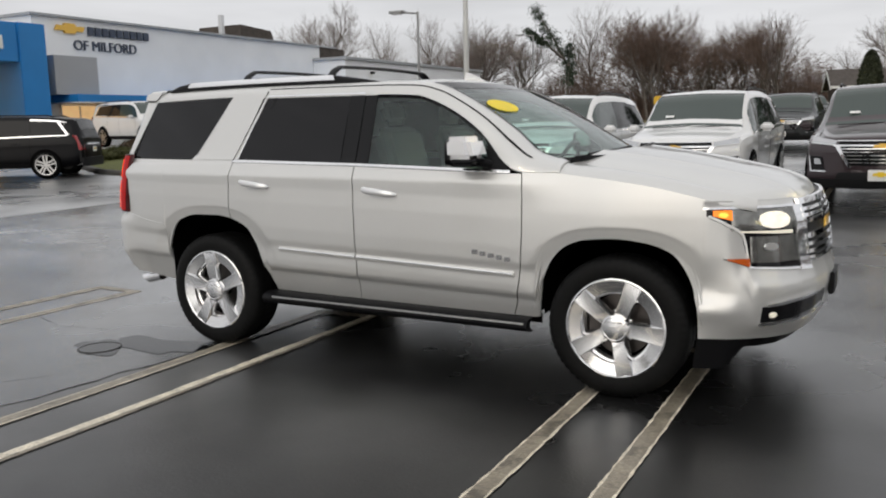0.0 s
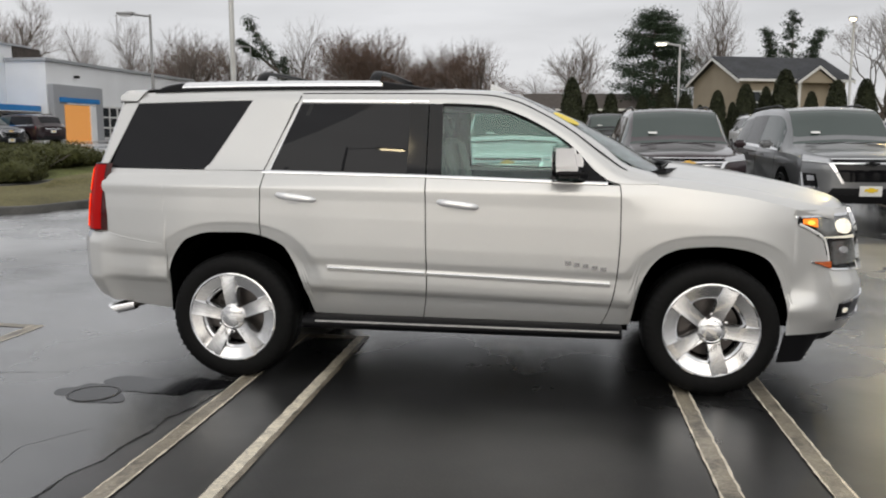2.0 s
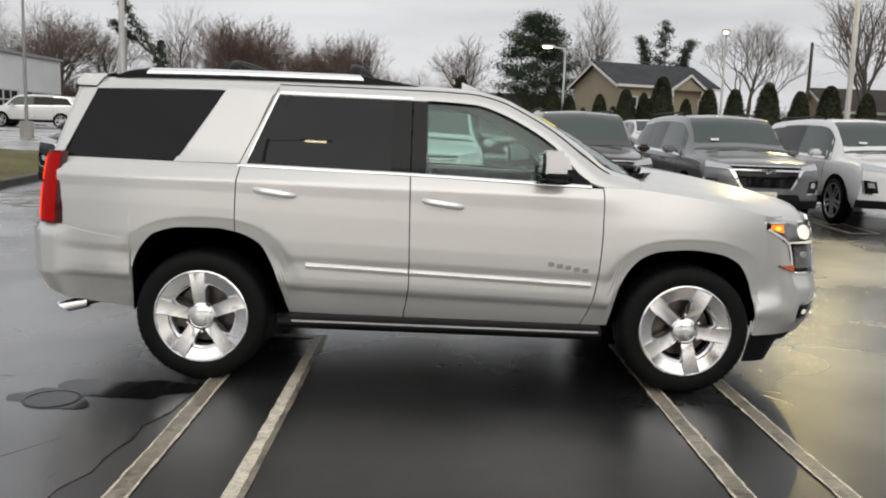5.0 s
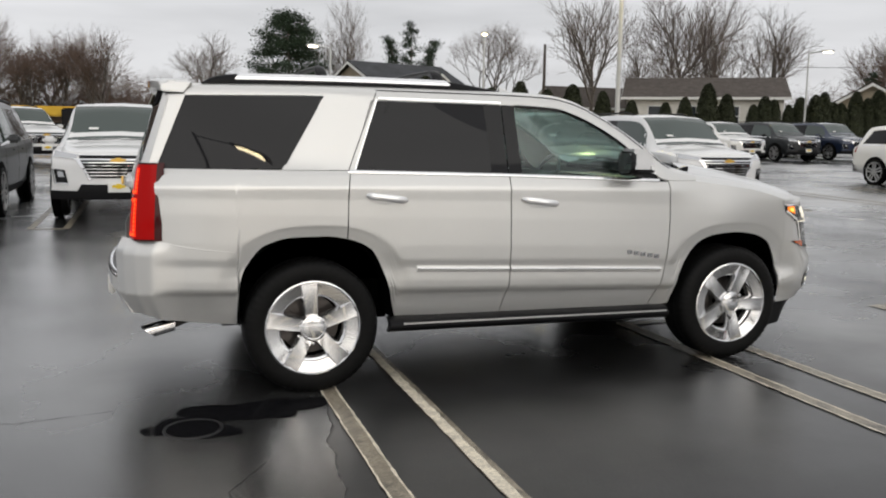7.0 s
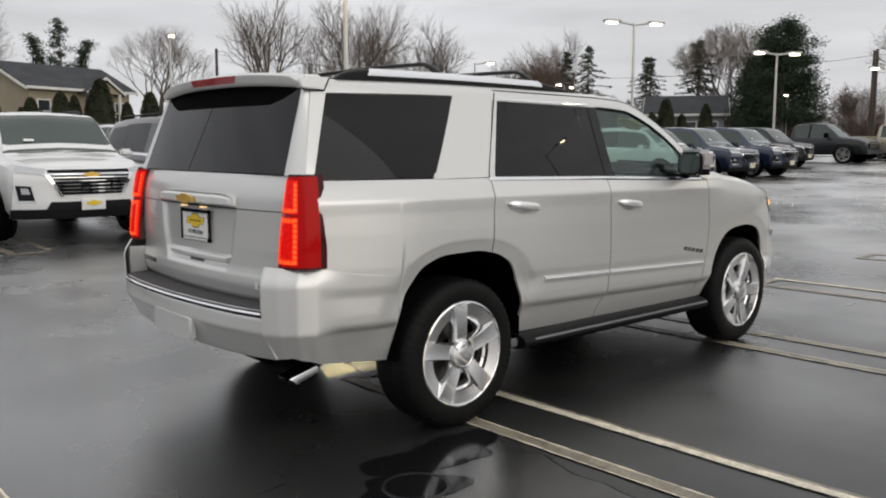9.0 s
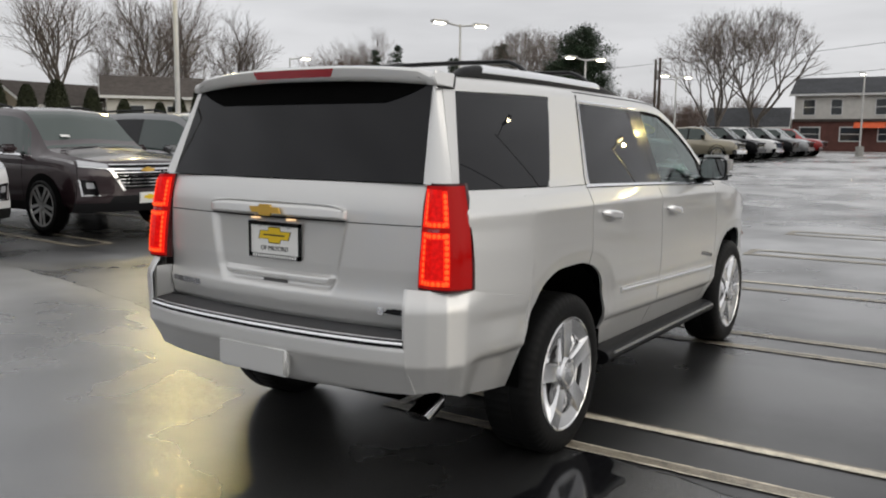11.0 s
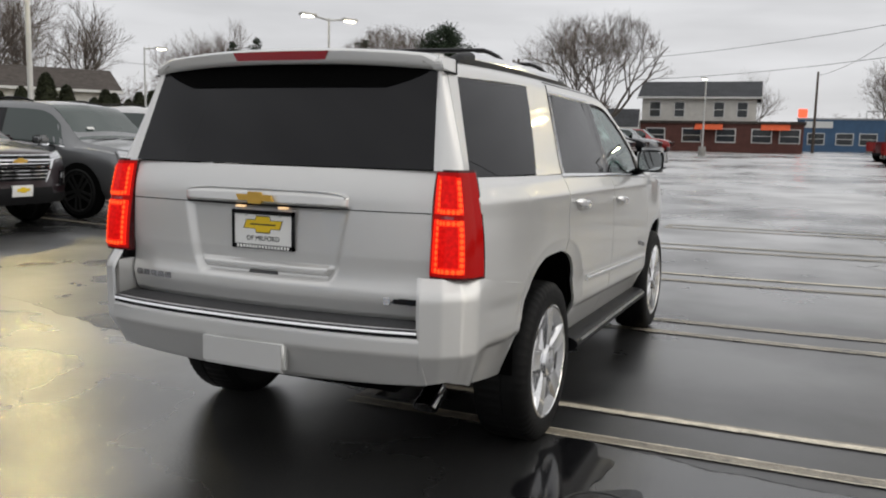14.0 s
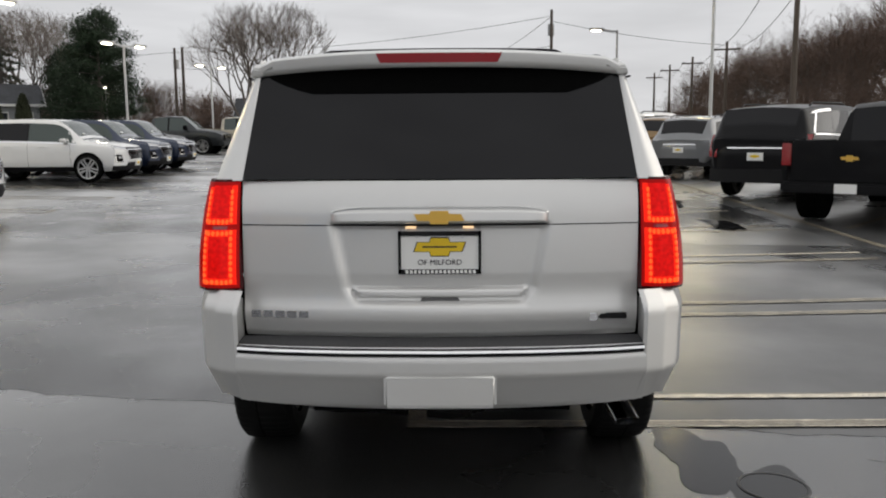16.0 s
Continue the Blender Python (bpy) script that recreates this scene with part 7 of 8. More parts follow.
for i in range(6):
    wandering("bay_line", [(-5.9 - 0.05 * i, 7.4 + 0.55 * i), (-3.9, 8.6 + 0.55 * i)], 0.10, M["line"], 0.007, "white hatched line beside the island", "line", seed=130 + i, jitter=0.006)
wandering("bay_line", [(4.5, -5.45), (14, -5.75), (28, -6.0), (48, -6.3)], 0.11, M["line"], 0.007, "long white line along the angled row", "line", seed=150, jitter=0.006)
for i in range(9):
    x0 = 8.2 + 4.3 * i
    wandering("bay_line", [(x0, -5.9), (x0 + 3.9, -9.6)], 0.09, M["line"], 0.007, "white angled bay line", "line", seed=160 + i, jitter=0.006)


# ---- trees ----
def branch(bm, twigs, p, d, length, r, level, rnd, spread, bend):
    n = (5, 4, 3, 2, 2)[level]
    pts = [p]
    q = p.copy()
    dd = d.copy()
    for i in range(n):
        dd = (dd + Vector((rnd.gauss(0, bend), rnd.gauss(0, bend), rnd.gauss(0.05, bend * 0.6)))).normalized()
        q = q + dd * (length / n)
        pts.append(q.copy())
    add_tube(bm if level < 3 else twigs, pts, r, (7, 5, 4, 3, 3)[level], r * 0.5)
    kids = (6, 5, 5, 4, 5)[level]
    for k in range(kids):
        t = (0.34 + 0.66 * (k + 0.6) / kids) if level == 0 else 0.18 + 0.82 * (k + 0.6) / kids
        i = min(int(t * n), n - 1)
        base = pts[i].lerp(pts[i + 1], t * n - i)
        side_d = dd.orthogonal().normalized()
        side_d.rotate(Matrix.Rotation(k * 2.4 + rnd.uniform(-0.6, 0.6), 3, dd))
        sp = spread * rnd.uniform(0.7, 1.3)
        nd = (dd * (1 - sp * 0.45) + side_d * sp + Vector((0, 0, 0.14))).normalized()
        ln = length * rnd.uniform(0.62, 0.92) * (1.05 - 0.30 * t if level else 1.0)
        if level < 4:
            branch(bm, twigs, base, nd, ln, max(0.0065, r * (0.48 if level else 0.56)), level + 1, rnd, spread, bend)
        else:
            w = dd.orthogonal().normalized() * 0.0065
            tip = base + nd * ln
            twigs.faces.new([twigs.verts.new(v) for v in (base - w, base + w, tip)])


def bare_tree(seed, spread, twig_mat, trunk=0.42, bend=0.10, girth=0.15, stems=1):
    """A leafless tree ten metres high, at the origin."""
    rnd = random.Random(seed)
    bm, tw = bmesh.new(), bmesh.new()
    for k in range(stems):
        lean = Vector((rnd.uniform(-0.1, 0.1) + (0.14 * (2 * k - 1) if stems == 2 else 0), rnd.uniform(-0.08, 0.08), 1)).normalized()
        branch(bm, tw, Vector((0.12 * k, 0, -0.1)), lean, 10 * trunk, girth, 0, rnd, spread, bend)
    top = max(v.co.z for v in tw.verts)
    for b in (bm, tw):
        for v in b.verts:
            v.co *= 10.0 / top
    tree = thing("tree", "bare grey-brown deciduous tree in winter", "tree", None, "bare trees behind the car park")
    part("trunk", bm, M["bark"], tree, "grey forked trunk")
    part("crown", tw, twig_mat, tree, "fine bare twigs", 0)
    return tree


def needle_tree(seed, wide, sparse, n, label):
    """An evergreen ten metres high, at the origin."""
    rnd = random.Random(seed)
    tree = thing("tree", label, "tree", None, "evergreens behind the car park")
    bm = bmesh.new()
    add_tube(bm, [(0, 0, -0.1), (0.05, 0, 5), (0, 0.05, 9.8)], 0.20, 7, 0.03)
    tips = []
    for k in range(58 if not sparse else 90):
        z = (1.6 if sparse else 3.0) + (8.0 if sparse else 6.4) * (k / 58 if not sparse else k / 90) ** 0.95
        a = k * 2.4 + rnd.uniform(-0.3, 0.3)
        taper_k = (1 - (z - 1.2) / 9.2)
        reach = wide * (taper_k ** (0.45 if not sparse else 1.0)) * (rnd.uniform(0.65, 1.2) if not sparse else rnd.uniform(0.18, 1.25))
        if not sparse:
            z = 1.9 + 7.6 * (k / 57) + rnd.uniform(-0.3, 0.3)
            reach = wide * min(1.0, 0.62 + 0.16 * z) * max(0.07, 1 - ((z - 1.5) / 8.6) ** 2.0) ** 0.62 * rnd.uniform(0.72, 1.12)
        e = Vector((reach * math.cos(a), reach * math.sin(a), z + reach * (rnd.uniform(-0.10, 0.22) if not sparse else rnd.uniform(-0.38, -0.05))))
        add_tube(bm, [(0, 0, z), tuple(e * 0.5 + Vector((0, 0, z * 0.5 + 0.08))), tuple(e)], 0.05, 4, 0.012)
        tips.append((Vector((0, 0, z)), e))

    def shape(q):
        a, b = tips[q.randrange(len(tips))]
        t = (0.25 if not sparse else 0.12) + (0.80 if not sparse else 0.90) * q.random() ** 0.7
        w = 0.34 if not sparse else 0.12
        return a.lerp(b, t) + Vector((q.gauss(0, w), q.gauss(0, w), q.gauss(0.05, w * (0.75 if not sparse else 0.55))))
    part("trunk", bm, M["bark"], tree)
    ob = new("crown", mesh_from("crown", *tuft_mesh(rnd, n, 0.085, shape, 0.6), M["leaf_dark"]))
    ob.parent = tree
    return tree


def vase_tree(seed):
    """A leafless tree with forked stems and a wide, fine, rounded crown, ten metres high."""
    rnd = random.Random(seed)
    bm, tw = bmesh.new(), bmesh.new()

    def grow(p, d, r, level, room):
        n = 4 if level < 3 else 3
        ln = (2.5, 2.5, 2.0, 1.6, 1.2, 0.95, 0.75)[level] * (rnd.uniform(0.75, 1.25) if level else 1.0)
        pts = [p]
        shell = 0.0
        for i in range(n):
            d = (d + Vector((rnd.gauss(0, 0.10), rnd.gauss(0, 0.10), 0.05))).normalized()
            q = pts[-1] + d * (ln / n)
            shell = (q.x / 4.7) ** 2 + (q.y / 4.7) ** 2 + ((q.z - 5.7) / 4.3) ** 2
            if level > 1 and shell > rnd.uniform(0.9, 1.12) and i > 0:
                break
            pts.append(q)
        end = pts[-1]
        n = len(pts) - 1
        if level > 2:
            for _ in range(2):
                i = rnd.randrange(n)
                e = (d + Vector((rnd.gauss(0, 0.7), rnd.gauss(0, 0.7), rnd.gauss(0.15, 0.5)))).normalized()
                w = d.orthogonal().normalized() * 0.006
                tw.faces.new([tw.verts.new(v) for v in (pts[i] - w, pts[i] + w, pts[i] + e * rnd.uniform(0.4, 1.0))])
        if level < 6:
            add_tube(bm if level < 4 else tw, pts, r, (7, 6, 5, 4, 3, 3)[level], r * 0.72)
        else:
            w = d.orthogonal().normalized() * 0.007
            tw.faces.new([tw.verts.new(v) for v in (p - w, p + w, end)])
        if level == 6 or (shell > 1.0 and level > 2):
            return
        kids = (5, 3, 3, 3, 4, 4)[level]
        for k in range(kids):
            sd = d.orthogonal().normalized()
            sd.rotate(Matrix.Rotation(6.28 * k / kids + rnd.uniform(-0.6, 0.6), 3, d))
            a = rnd.uniform(0.70, 1.05) if level == 0 and k else (rnd.uniform(0.42, 0.80) if level < 3 else rnd.uniform(0.40, 0.75))
            at_p = end if k < 2 else pts[max(0, len(pts) - 2 - (k == 4))]
            grow(at_p, (d + sd * a + Vector((0, 0, 0.09))).normalized(), max(0.006, r * 0.55), level + 1, room)
    grow(Vector((0, 0, -0.1)), Vector((0.05, 0.03, 1)).normalized(), 0.20, 0, 0)
    top = max(v.co.z for v in tw.verts)
    for b in (bm, tw):
        for v in b.verts:
            v.co *= 10.0 / top
    tree = thing("tree", "bare broad-crowned tree with a rounded dome of fine twigs", "tree", None, "bare trees behind the car park")
    part("trunk", bm, M["bark"], tree, "grey forked trunk")
    part("crown", tw, M["twig"], tree, "fine bare twigs", 0)
    return tree


KINDS = [bare_tree(1, 0.50, M["twig"], 0.42), bare_tree(2, 0.44, M["twig"], 0.44, 0.13), vase_tree(3), bare_tree(4, 0.50, M["twig_red"], 0.30, 0.12, 0.11, 2), bare_tree(5, 0.56, M["twig_red"], 0.28, 0.13, 0.10, 2)]
PINE = needle_tree(6, 3.1, False, 46000, "dark green broad pine")
FIR = needle_tree(7, 5.2, True, 8500, "dark green ragged conifer")


def ragged_conifer(seed, spires, n, label):
    """An evergreen of loose dark sprays; each spire runs from a foot to a tip and is so many metres wide."""
    rnd = random.Random(seed)
    tree = thing("tree", label, "tree", None, "evergreens behind the car park")
    bm = bmesh.new()
    sprays = []
    for foot, tip, wide, low in spires:
        a, b = Vector(foot), Vector(tip)
        add_tube(bm, [tuple(a), tuple(a.lerp(b, 0.5) + Vector((0.10, 0, 0))), tuple(b)], 0.14, 6, 0.02)
        for k in range(26):
            f = low + (1 - low) * k / 25
            p = a.lerp(b, f)
            t = rnd.uniform(0, 6.28)
            reach = wide * (1.05 - f) ** 0.7 * rnd.uniform(0.25, 1.15)
            e = p + Vector((reach * math.cos(t), reach * math.sin(t), reach * rnd.uniform(-0.1, 0.35)))
            add_tube(bm, [tuple(p), tuple(p.lerp(e, 0.5)), tuple(e)], 0.035, 4, 0.01)
            sprays.append((p, e, rnd.uniform(0.12, 0.30)))

    def shape(q):
        p, e, w = sprays[q.randrange(len(sprays))]
        return p.lerp(e, 0.35 + 0.7 * q.random() ** 0.6) + Vector((q.gauss(0, w), q.gauss(0, w), q.gauss(0, w * 0.7)))
    part("trunk", bm, M["bark"], tree)
    ob = new("crown", mesh_from("crown", *tuft_mesh(rnd, n, 0.085, shape, 0.6), M["leaf_dark"]))
    ob.parent = tree
    return tree


LEANING = ragged_conifer(31, (((0.6, 0, -0.1), (1.0, 0, 6.6), 1.3, 0.5), ((1.0, 0, 4.6), (-1.9, 0, 9.9), 1.5, 0.25), ((0.4, 0, 5.6), (-2.6, 0.3, 8.0), 0.8, 0.5)), 9000, "ragged dark green conifer leaning to one side")
TRIPLE = ragged_conifer(32, (((0, 0, -0.1), (0.1, 0, 9.9), 1.4, 0.45), ((-0.3, 0, 3.0), (-1.7, 0, 8.6), 1.1, 0.35), ((0.3, 0, 3.0), (1.9, 0.2, 8.4), 1.1, 0.35)), 13000, "ragged dark green conifer with three tips")
FIRST = set()


def plant(proto, x, y, h, turn, wide=1.0):
    m = at(x, y, turn) @ Matrix.Diagonal((h / 10 * wide, h / 10 * wide, h / 10, 1))
    if proto.name not in FIRST:
        FIRST.add(proto.name)
        proto.matrix_basis = m
        return proto
    c = copy_thing(proto, Matrix.Identity(4))
    c.matrix_basis = m
    return c


BARE = [(-40.7, 58.3, 11.3), (-38.5, 63.0, 10.0), (-32.3, 71.3, 10.2), (-42.4, 78.2, 12.2), (-31.0, 77.9, 9.8), (-24.1, 80.3, 12.6), (4.8, 84.0, 10.2), (16.7, 72.6, 12.9),
        (33.5, 57.1, 11.6), (37.5, 57.1, 9.2), (41.5, 57.8, 12.0), (45.5, 57.4, 12.4), (52.0, 57.2, 11.0), (47.5, 60.2, 9.6), (67.9, 54.8, 11.0), (125.6, 6.9, 10.2), (125.6, -10.1, 11.2), (-0.1, 86.5, 6.8)]
for i, (x, y, h) in enumerate(BARE):
    plant(KINDS[i % 2], x, y, h * (1.18 if x > 30 else 1.05), 47 * i, 0.95)
ROUND = [(28.0, 65.0, 10.8), (80.5, 41.2, 13.6), (65.8, 17.2, 11.8), (70.4, 15.4, 12.5), (71.9, 38.7, 11.6)]
for i, (x, y, h) in enumerate(ROUND):
    plant(KINDS[2], x, y, h, 70 * i, 1.0)
DENSE = [(-17.0, 76.9, 10.6), (-12.0, 78.0, 9.1), (-5.5, 75.0, 9.7), (-35.3, 76.1, 11.5), (-18.5, 80.7, 11.5), (-15.2, 81.3, 10.6), (-9.5, 80.9, 9.9), (61.9, 51.8, 9.8), (65.4, 56.4, 10.1),
         (69.9, -31.3, 11.5), (63.8, -32.7, 11.0), (85.6, -32.0, 11.2), (57.0, -34.0, 11.6), (77.0, -33.0, 10.8), (121.2, -35.5, 9.6), (104.0, -34.5, 10.4), (50.0, -31.0, 11.4), (94.0, -34.0, 10.2),
         (45.0, -33.0, 11.0), (60.0, -36.5, 12.0), (73.0, -37.0, 11.8), (66.5, -36.0, 12.2), (81.0, -36.5, 11.0), (53.0, -37.0, 11.8), (90.0, 33.0, 7.0), (92.0, 27.5, 6.2), (94.0, 22.0, 6.6)]
for i, (x, y, h) in enumerate(DENSE):
    plant(KINDS[3 + i % 2], x, y, h, 33 * i, 1.05)
for i, (x, y, h, k) in enumerate(((10.6, 71.5, 10.9, 1.2), (64.7, 28.6, 10.4, 1.15), (69.5, 31.0, 9.4, 1.1), (74.0, 36.0, 8.0, 1.0))):
    plant(PINE, x, y, h, 80 * i, k)
plant(LEANING, -25.5, 74.6, 11.3, 19, 1.0)
plant(TRIPLE, 23.4, 76.2, 11.2, -18, 1.15)
for i, (x, y, h, k) in enumerate(((64.1, 48.1, 10.2, 0.9), (70.2, 45.0, 9.3, 0.8), (66.0, 52.4, 10.1, 0.9), (75.6, 49.2, 9.9, 0.9), (70.4, 39.8, 10.5, 1.2), (58.0, 52.0, 6.5, 1.3))):
    plant(FIR, x, y, h, 66 * i, k)

# brown undergrowth along the edges of the car park
rnd = random.Random(21)
verts, faces = [], []


def brush(x0, y0, x1, y1, depth, h, n):
    for _ in range(n):
        t = rnd.random()
        x, y = x0 + (x1 - x0) * t + rnd.uniform(-1, 1), y0 + (y1 - y0) * t + rnd.uniform(0, depth)
        top = h * (0.55 + 0.45 * abs(math.sin(x * 0.31) * math.cos(y * 0.23 + x * 0.11))) * rnd.uniform(0.35, 1.0)
        z = g(x, y)
        lx, ly = rnd.gauss(0, 0.5), rnd.gauss(0, 0.5)
        k = len(verts)
        w = rnd.uniform(0.012, 0.04)
        verts.extend(((x - w, y, z), (x + w, y, z), (x + lx, y + ly, z + top)))
        faces.append((k, k + 1, k + 2))
        for _ in range(7):
            f = rnd.uniform(0.3, 1.0)
            bx, by, bz = x + lx * f, y + ly * f, z + top * f
            k = len(verts)
            sx, sz = rnd.gauss(0, 0.5), rnd.uniform(0.0, 0.7)
            verts.extend(((bx, by, bz - 0.02), (bx, by + 0.02, bz + 0.02), (bx + sx, by + rnd.gauss(0, 0.3), bz + sz)))
            faces.append((k, k + 1, k + 2))


brush(-44, 76, 8, 82, 5, 7.0, 6500)
brush(-44, 66, -30, 72, 4, 4.5, 700)
brush(28, 66, 60, 60, 5, 4.5, 1500)
brush(56, 50, 84, 50, 5, 5.0, 1500)
brush(40, -30, 125, -36, 5, 7.2, 5600)
brush(84, 30, 90, 16, 4, 4.5, 900)
brush(60, 64, 112, 44, 6, 7.0, 3200)
brush(96, 46, 126, -12, 6, 6.0, 3200)
brush(84, 48, 92, 16, 5, 7.5, 2600)
tagged(new("undergrowth", mesh_from("undergrowth", verts, faces, M["twig_red"])), "brown leafless undergrowth and brushwood", "undergrowth", kind="stuff")
M["far_wood"] = mat("distant_winter_wood", (0.085, 0.070, 0.062), 0.95, grain=0.3, grain_scale=1.2, spots=0.25, spot_scale=0.15)


def far_wood(pts, h, seed, label):
    """A distant wooded ridge with an uneven top."""
    rnd = random.Random(seed)
    bm = bmesh.new()
    prev = None
    for (x0, y0), (x1, y1) in zip(pts, pts[1:]):
        n = int(math.hypot(x1 - x0, y1 - y0) / 0.6)
        for i in range(n):
            x, y = x0 + (x1 - x0) * i / n, y0 + (y1 - y0) * i / n
            hh = h * (0.7 + 0.3 * math.sin(x * 0.13 + y * 0.09) * math.sin(x * 0.05 + 1)) + rnd.uniform(-0.5, 0.5)
            row = [bm.verts.new((x, y, -1)), bm.verts.new((x, y, hh)), bm.verts.new((x * 1.04, y * 1.04, hh * 0.9)), bm.verts.new((x * 1.04, y * 1.04, -1))]
            if prev:
                for j in range(3):
                    bm.faces.new((prev[j], row[j], row[j + 1], prev[j + 1]))
            prev = row
    tagged(link("backdrop", bm, M["far_wood"], smooth=0), label, "distant wood", kind="structure")


far_wood([(-130, 60), (-90, 110), (-40, 125), (20, 125), (70, 105), (110, 90), (150, 60), (180, 20)], 5.5, 1, "low distant wood along the horizon")
far_wood([(180, 10), (190, -20), (180, -40), (140, -48), (90, -50), (40, -46), (0, -60), (-60, -80), (-120, -60), (-140, 0), (-130, 60)], 6.5, 2, "low distant wood along the road")

# arborvitae hedge
hedge = []
for v in range(3):
    rnd = random.Random(60 + v)
    tr = thing("hedge_conifer", "clipped dark green columnar hedge conifer", "hedge", None, "row of hedge conifers")

    def shape(q):
        z = q.random() ** 0.8
        r = 0.84 * (1 - z) ** 0.42 * min(1, 0.5 + z * 3) * (0.85 + 0.2 * q.random())
        a = q.uniform(0, 6.28)
        return (r * math.cos(a), r * math.sin(a), 0.05 + 3.7 * z)
    ob = new("foliage", mesh_from("foliage", *tuft_mesh(rnd, 4200, 0.08, shape, 1.5), M["leaf_hedge"]))
    ob.parent = tr
    part("inner_foliage", lathe([(0.25, -0.1)] + [(max(0.01, 0.74 * (1 - i / 12) ** 0.42 * min(1, 0.5 + i / 4)), 0.05 + 3.6 * i / 12) for i in range(13)], 14, "z"), M["leaf_hedge"], tr)
    hedge.append(tr)
rnd = random.Random(77)
line = [(3.0, 44.5), (10, 43.6), (18, 42.4), (27, 40.8), (36, 38.8), (44, 37.4), (52, 35.0), (60, 31.5)]
for hx, hy, sc in ((10.6, 46.2, 0.62), (11.5, 46.6, 0.70), (12.5, 46.4, 0.66), (13.6, 46.8, 0.82), (14.5, 46.9, 0.90), (15.4, 46.5, 1.0)):
    copy_thing(hedge[0], Matrix.Identity(4)).matrix_basis = at(hx, hy, hx * 90) @ Matrix.Diagonal((sc * 0.85, sc * 0.85, sc, 1))
i = 0
d = 0.0
total = 58.5
gaps = [1.2, 1.3, 1.9, 1.4, 1.35, 2.1, 1.5, 1.9, 1.3]
while d < total:
    k = min(int(d / total * 7), 6)
    f = d / total * 7 - k
    x, y = line[k][0] + (line[k + 1][0] - line[k][0]) * f, line[k][1] + (line[k + 1][1] - line[k][1]) * f
    sc = rnd.uniform(0.75, 1.12)
    m = at(x, y, rnd.uniform(0, 360)) @ Matrix.Diagonal((sc * rnd.uniform(0.9, 1.15), sc * 1.05, sc, 1))
    if i < 3:
        hedge[i].matrix_basis = m
    else:
        copy_thing(hedge[i % 3], Matrix.Identity(4)).matrix_basis = m
    d += gaps[i % len(gaps)] * rnd.uniform(0.85, 1.15) * (0.55 if 35 < x < 44 else 1.0)
    i += 1


# ---- buildings ----
M["siding_beige"] = mat("beige_siding", (0.34, 0.29, 0.22), 0.75, grain=0.06, spots=0.08, spot_scale=0.6)
M["siding_grey"] = mat("grey_siding", (0.26, 0.27, 0.28), 0.75, grain=0.06, spots=0.08)
M["siding_white"] = mat("white_siding", (0.62, 0.60, 0.56), 0.75, grain=0.06, spots=0.08)
M["shingle"] = mat("dark_roof_shingle", (0.045, 0.047, 0.052), 0.9, grain=0.25, grain_scale=6, spots=0.2, spot_scale=0.8)
M["shingle_brown"] = mat("brown_roof_shingle", (0.070, 0.058, 0.050), 0.9, grain=0.25, grain_scale=6, spots=0.2)
M["trim_white"] = mat("white_trim", (0.70, 0.70, 0.68), 0.6, grain=0.05)
M["pane"] = mat("window_pane", (0.03, 0.035, 0.04), 0.05, spec=0.6)
M["brick"] = mat("red_brick", (0.125, 0.052, 0.042), 0.85, grain=0.25, grain_scale=14, spots=0.15)
M["awning"] = mat("orange_awning", (0.62, 0.10, 0.03), 0.7, spots=0.1)
M["neon"] = mat("red_sign", (0.8, 0.1, 0.05), 0.4, emit=(1.0, 0.12, 0.05), strength=1.2)
M["blue_wall"] = mat("blue_cladding", (0.055, 0.12, 0.22), 0.5, grain=0.06, spots=0.1)
M["panel_white"] = mat("white_metal_panel", (0.84, 0.85, 0.86), 0.45, grain=0.03, spots=0.05, spot_scale=0.4)
M["panel_grey"] = mat("grey_metal_panel", (0.36, 0.37, 0.385), 0.45, grain=0.03, spots=0.05, spot_scale=0.4)
M["portal_blue"] = mat("blue_portal_panel", (0.02, 0.21, 0.54), 0.35, spots=0.06, spot_scale=0.5)
M["warm_room"] = mat("lit_showroom", (0.5, 0.35, 0.2), 0.6, emit=(1.0, 0.62, 0.28), strength=0.55, spots=0.4, spot_scale=0.8)
M["shutter_orange"] = mat("lit_service_door", (0.55, 0.22, 0.05), 0.5, emit=(1.0, 0.45, 0.12), strength=0.35)
M["letters"] = mat("slate_letters", (0.060, 0.075, 0.11), 0.4)


def window(parent, x, z, w, h, y, grid_bars=True, face=-1):
    """A framed window on a wall that faces along y (face: the sign)."""
    wi = part("window", box(x - w / 2, x + w / 2, y - 0.02, y + 0.02, z, z + h), M["pane"], parent)
    bm = bmesh.new()
    for a in ((x - w / 2 - 0.09, x - w / 2, z - 0.09, z + h + 0.09), (x + w / 2, x + w / 2 + 0.09, z - 0.09, z + h + 0.09), (x - w / 2, x + w / 2, z + h, z + h + 0.09), (x - w / 2, x + w / 2, z - 0.09, z)):
        add_box(bm, a[0], a[1], y - 0.06, y + 0.03, a[2], a[3])
    if grid_bars:
        add_box(bm, x - w / 2, x + w / 2, y - 0.045, y + 0.02, z + h / 2 - 0.03, z + h / 2 + 0.03)
    part("window_frame", bm, M["trim_white"], wi)
    return wi


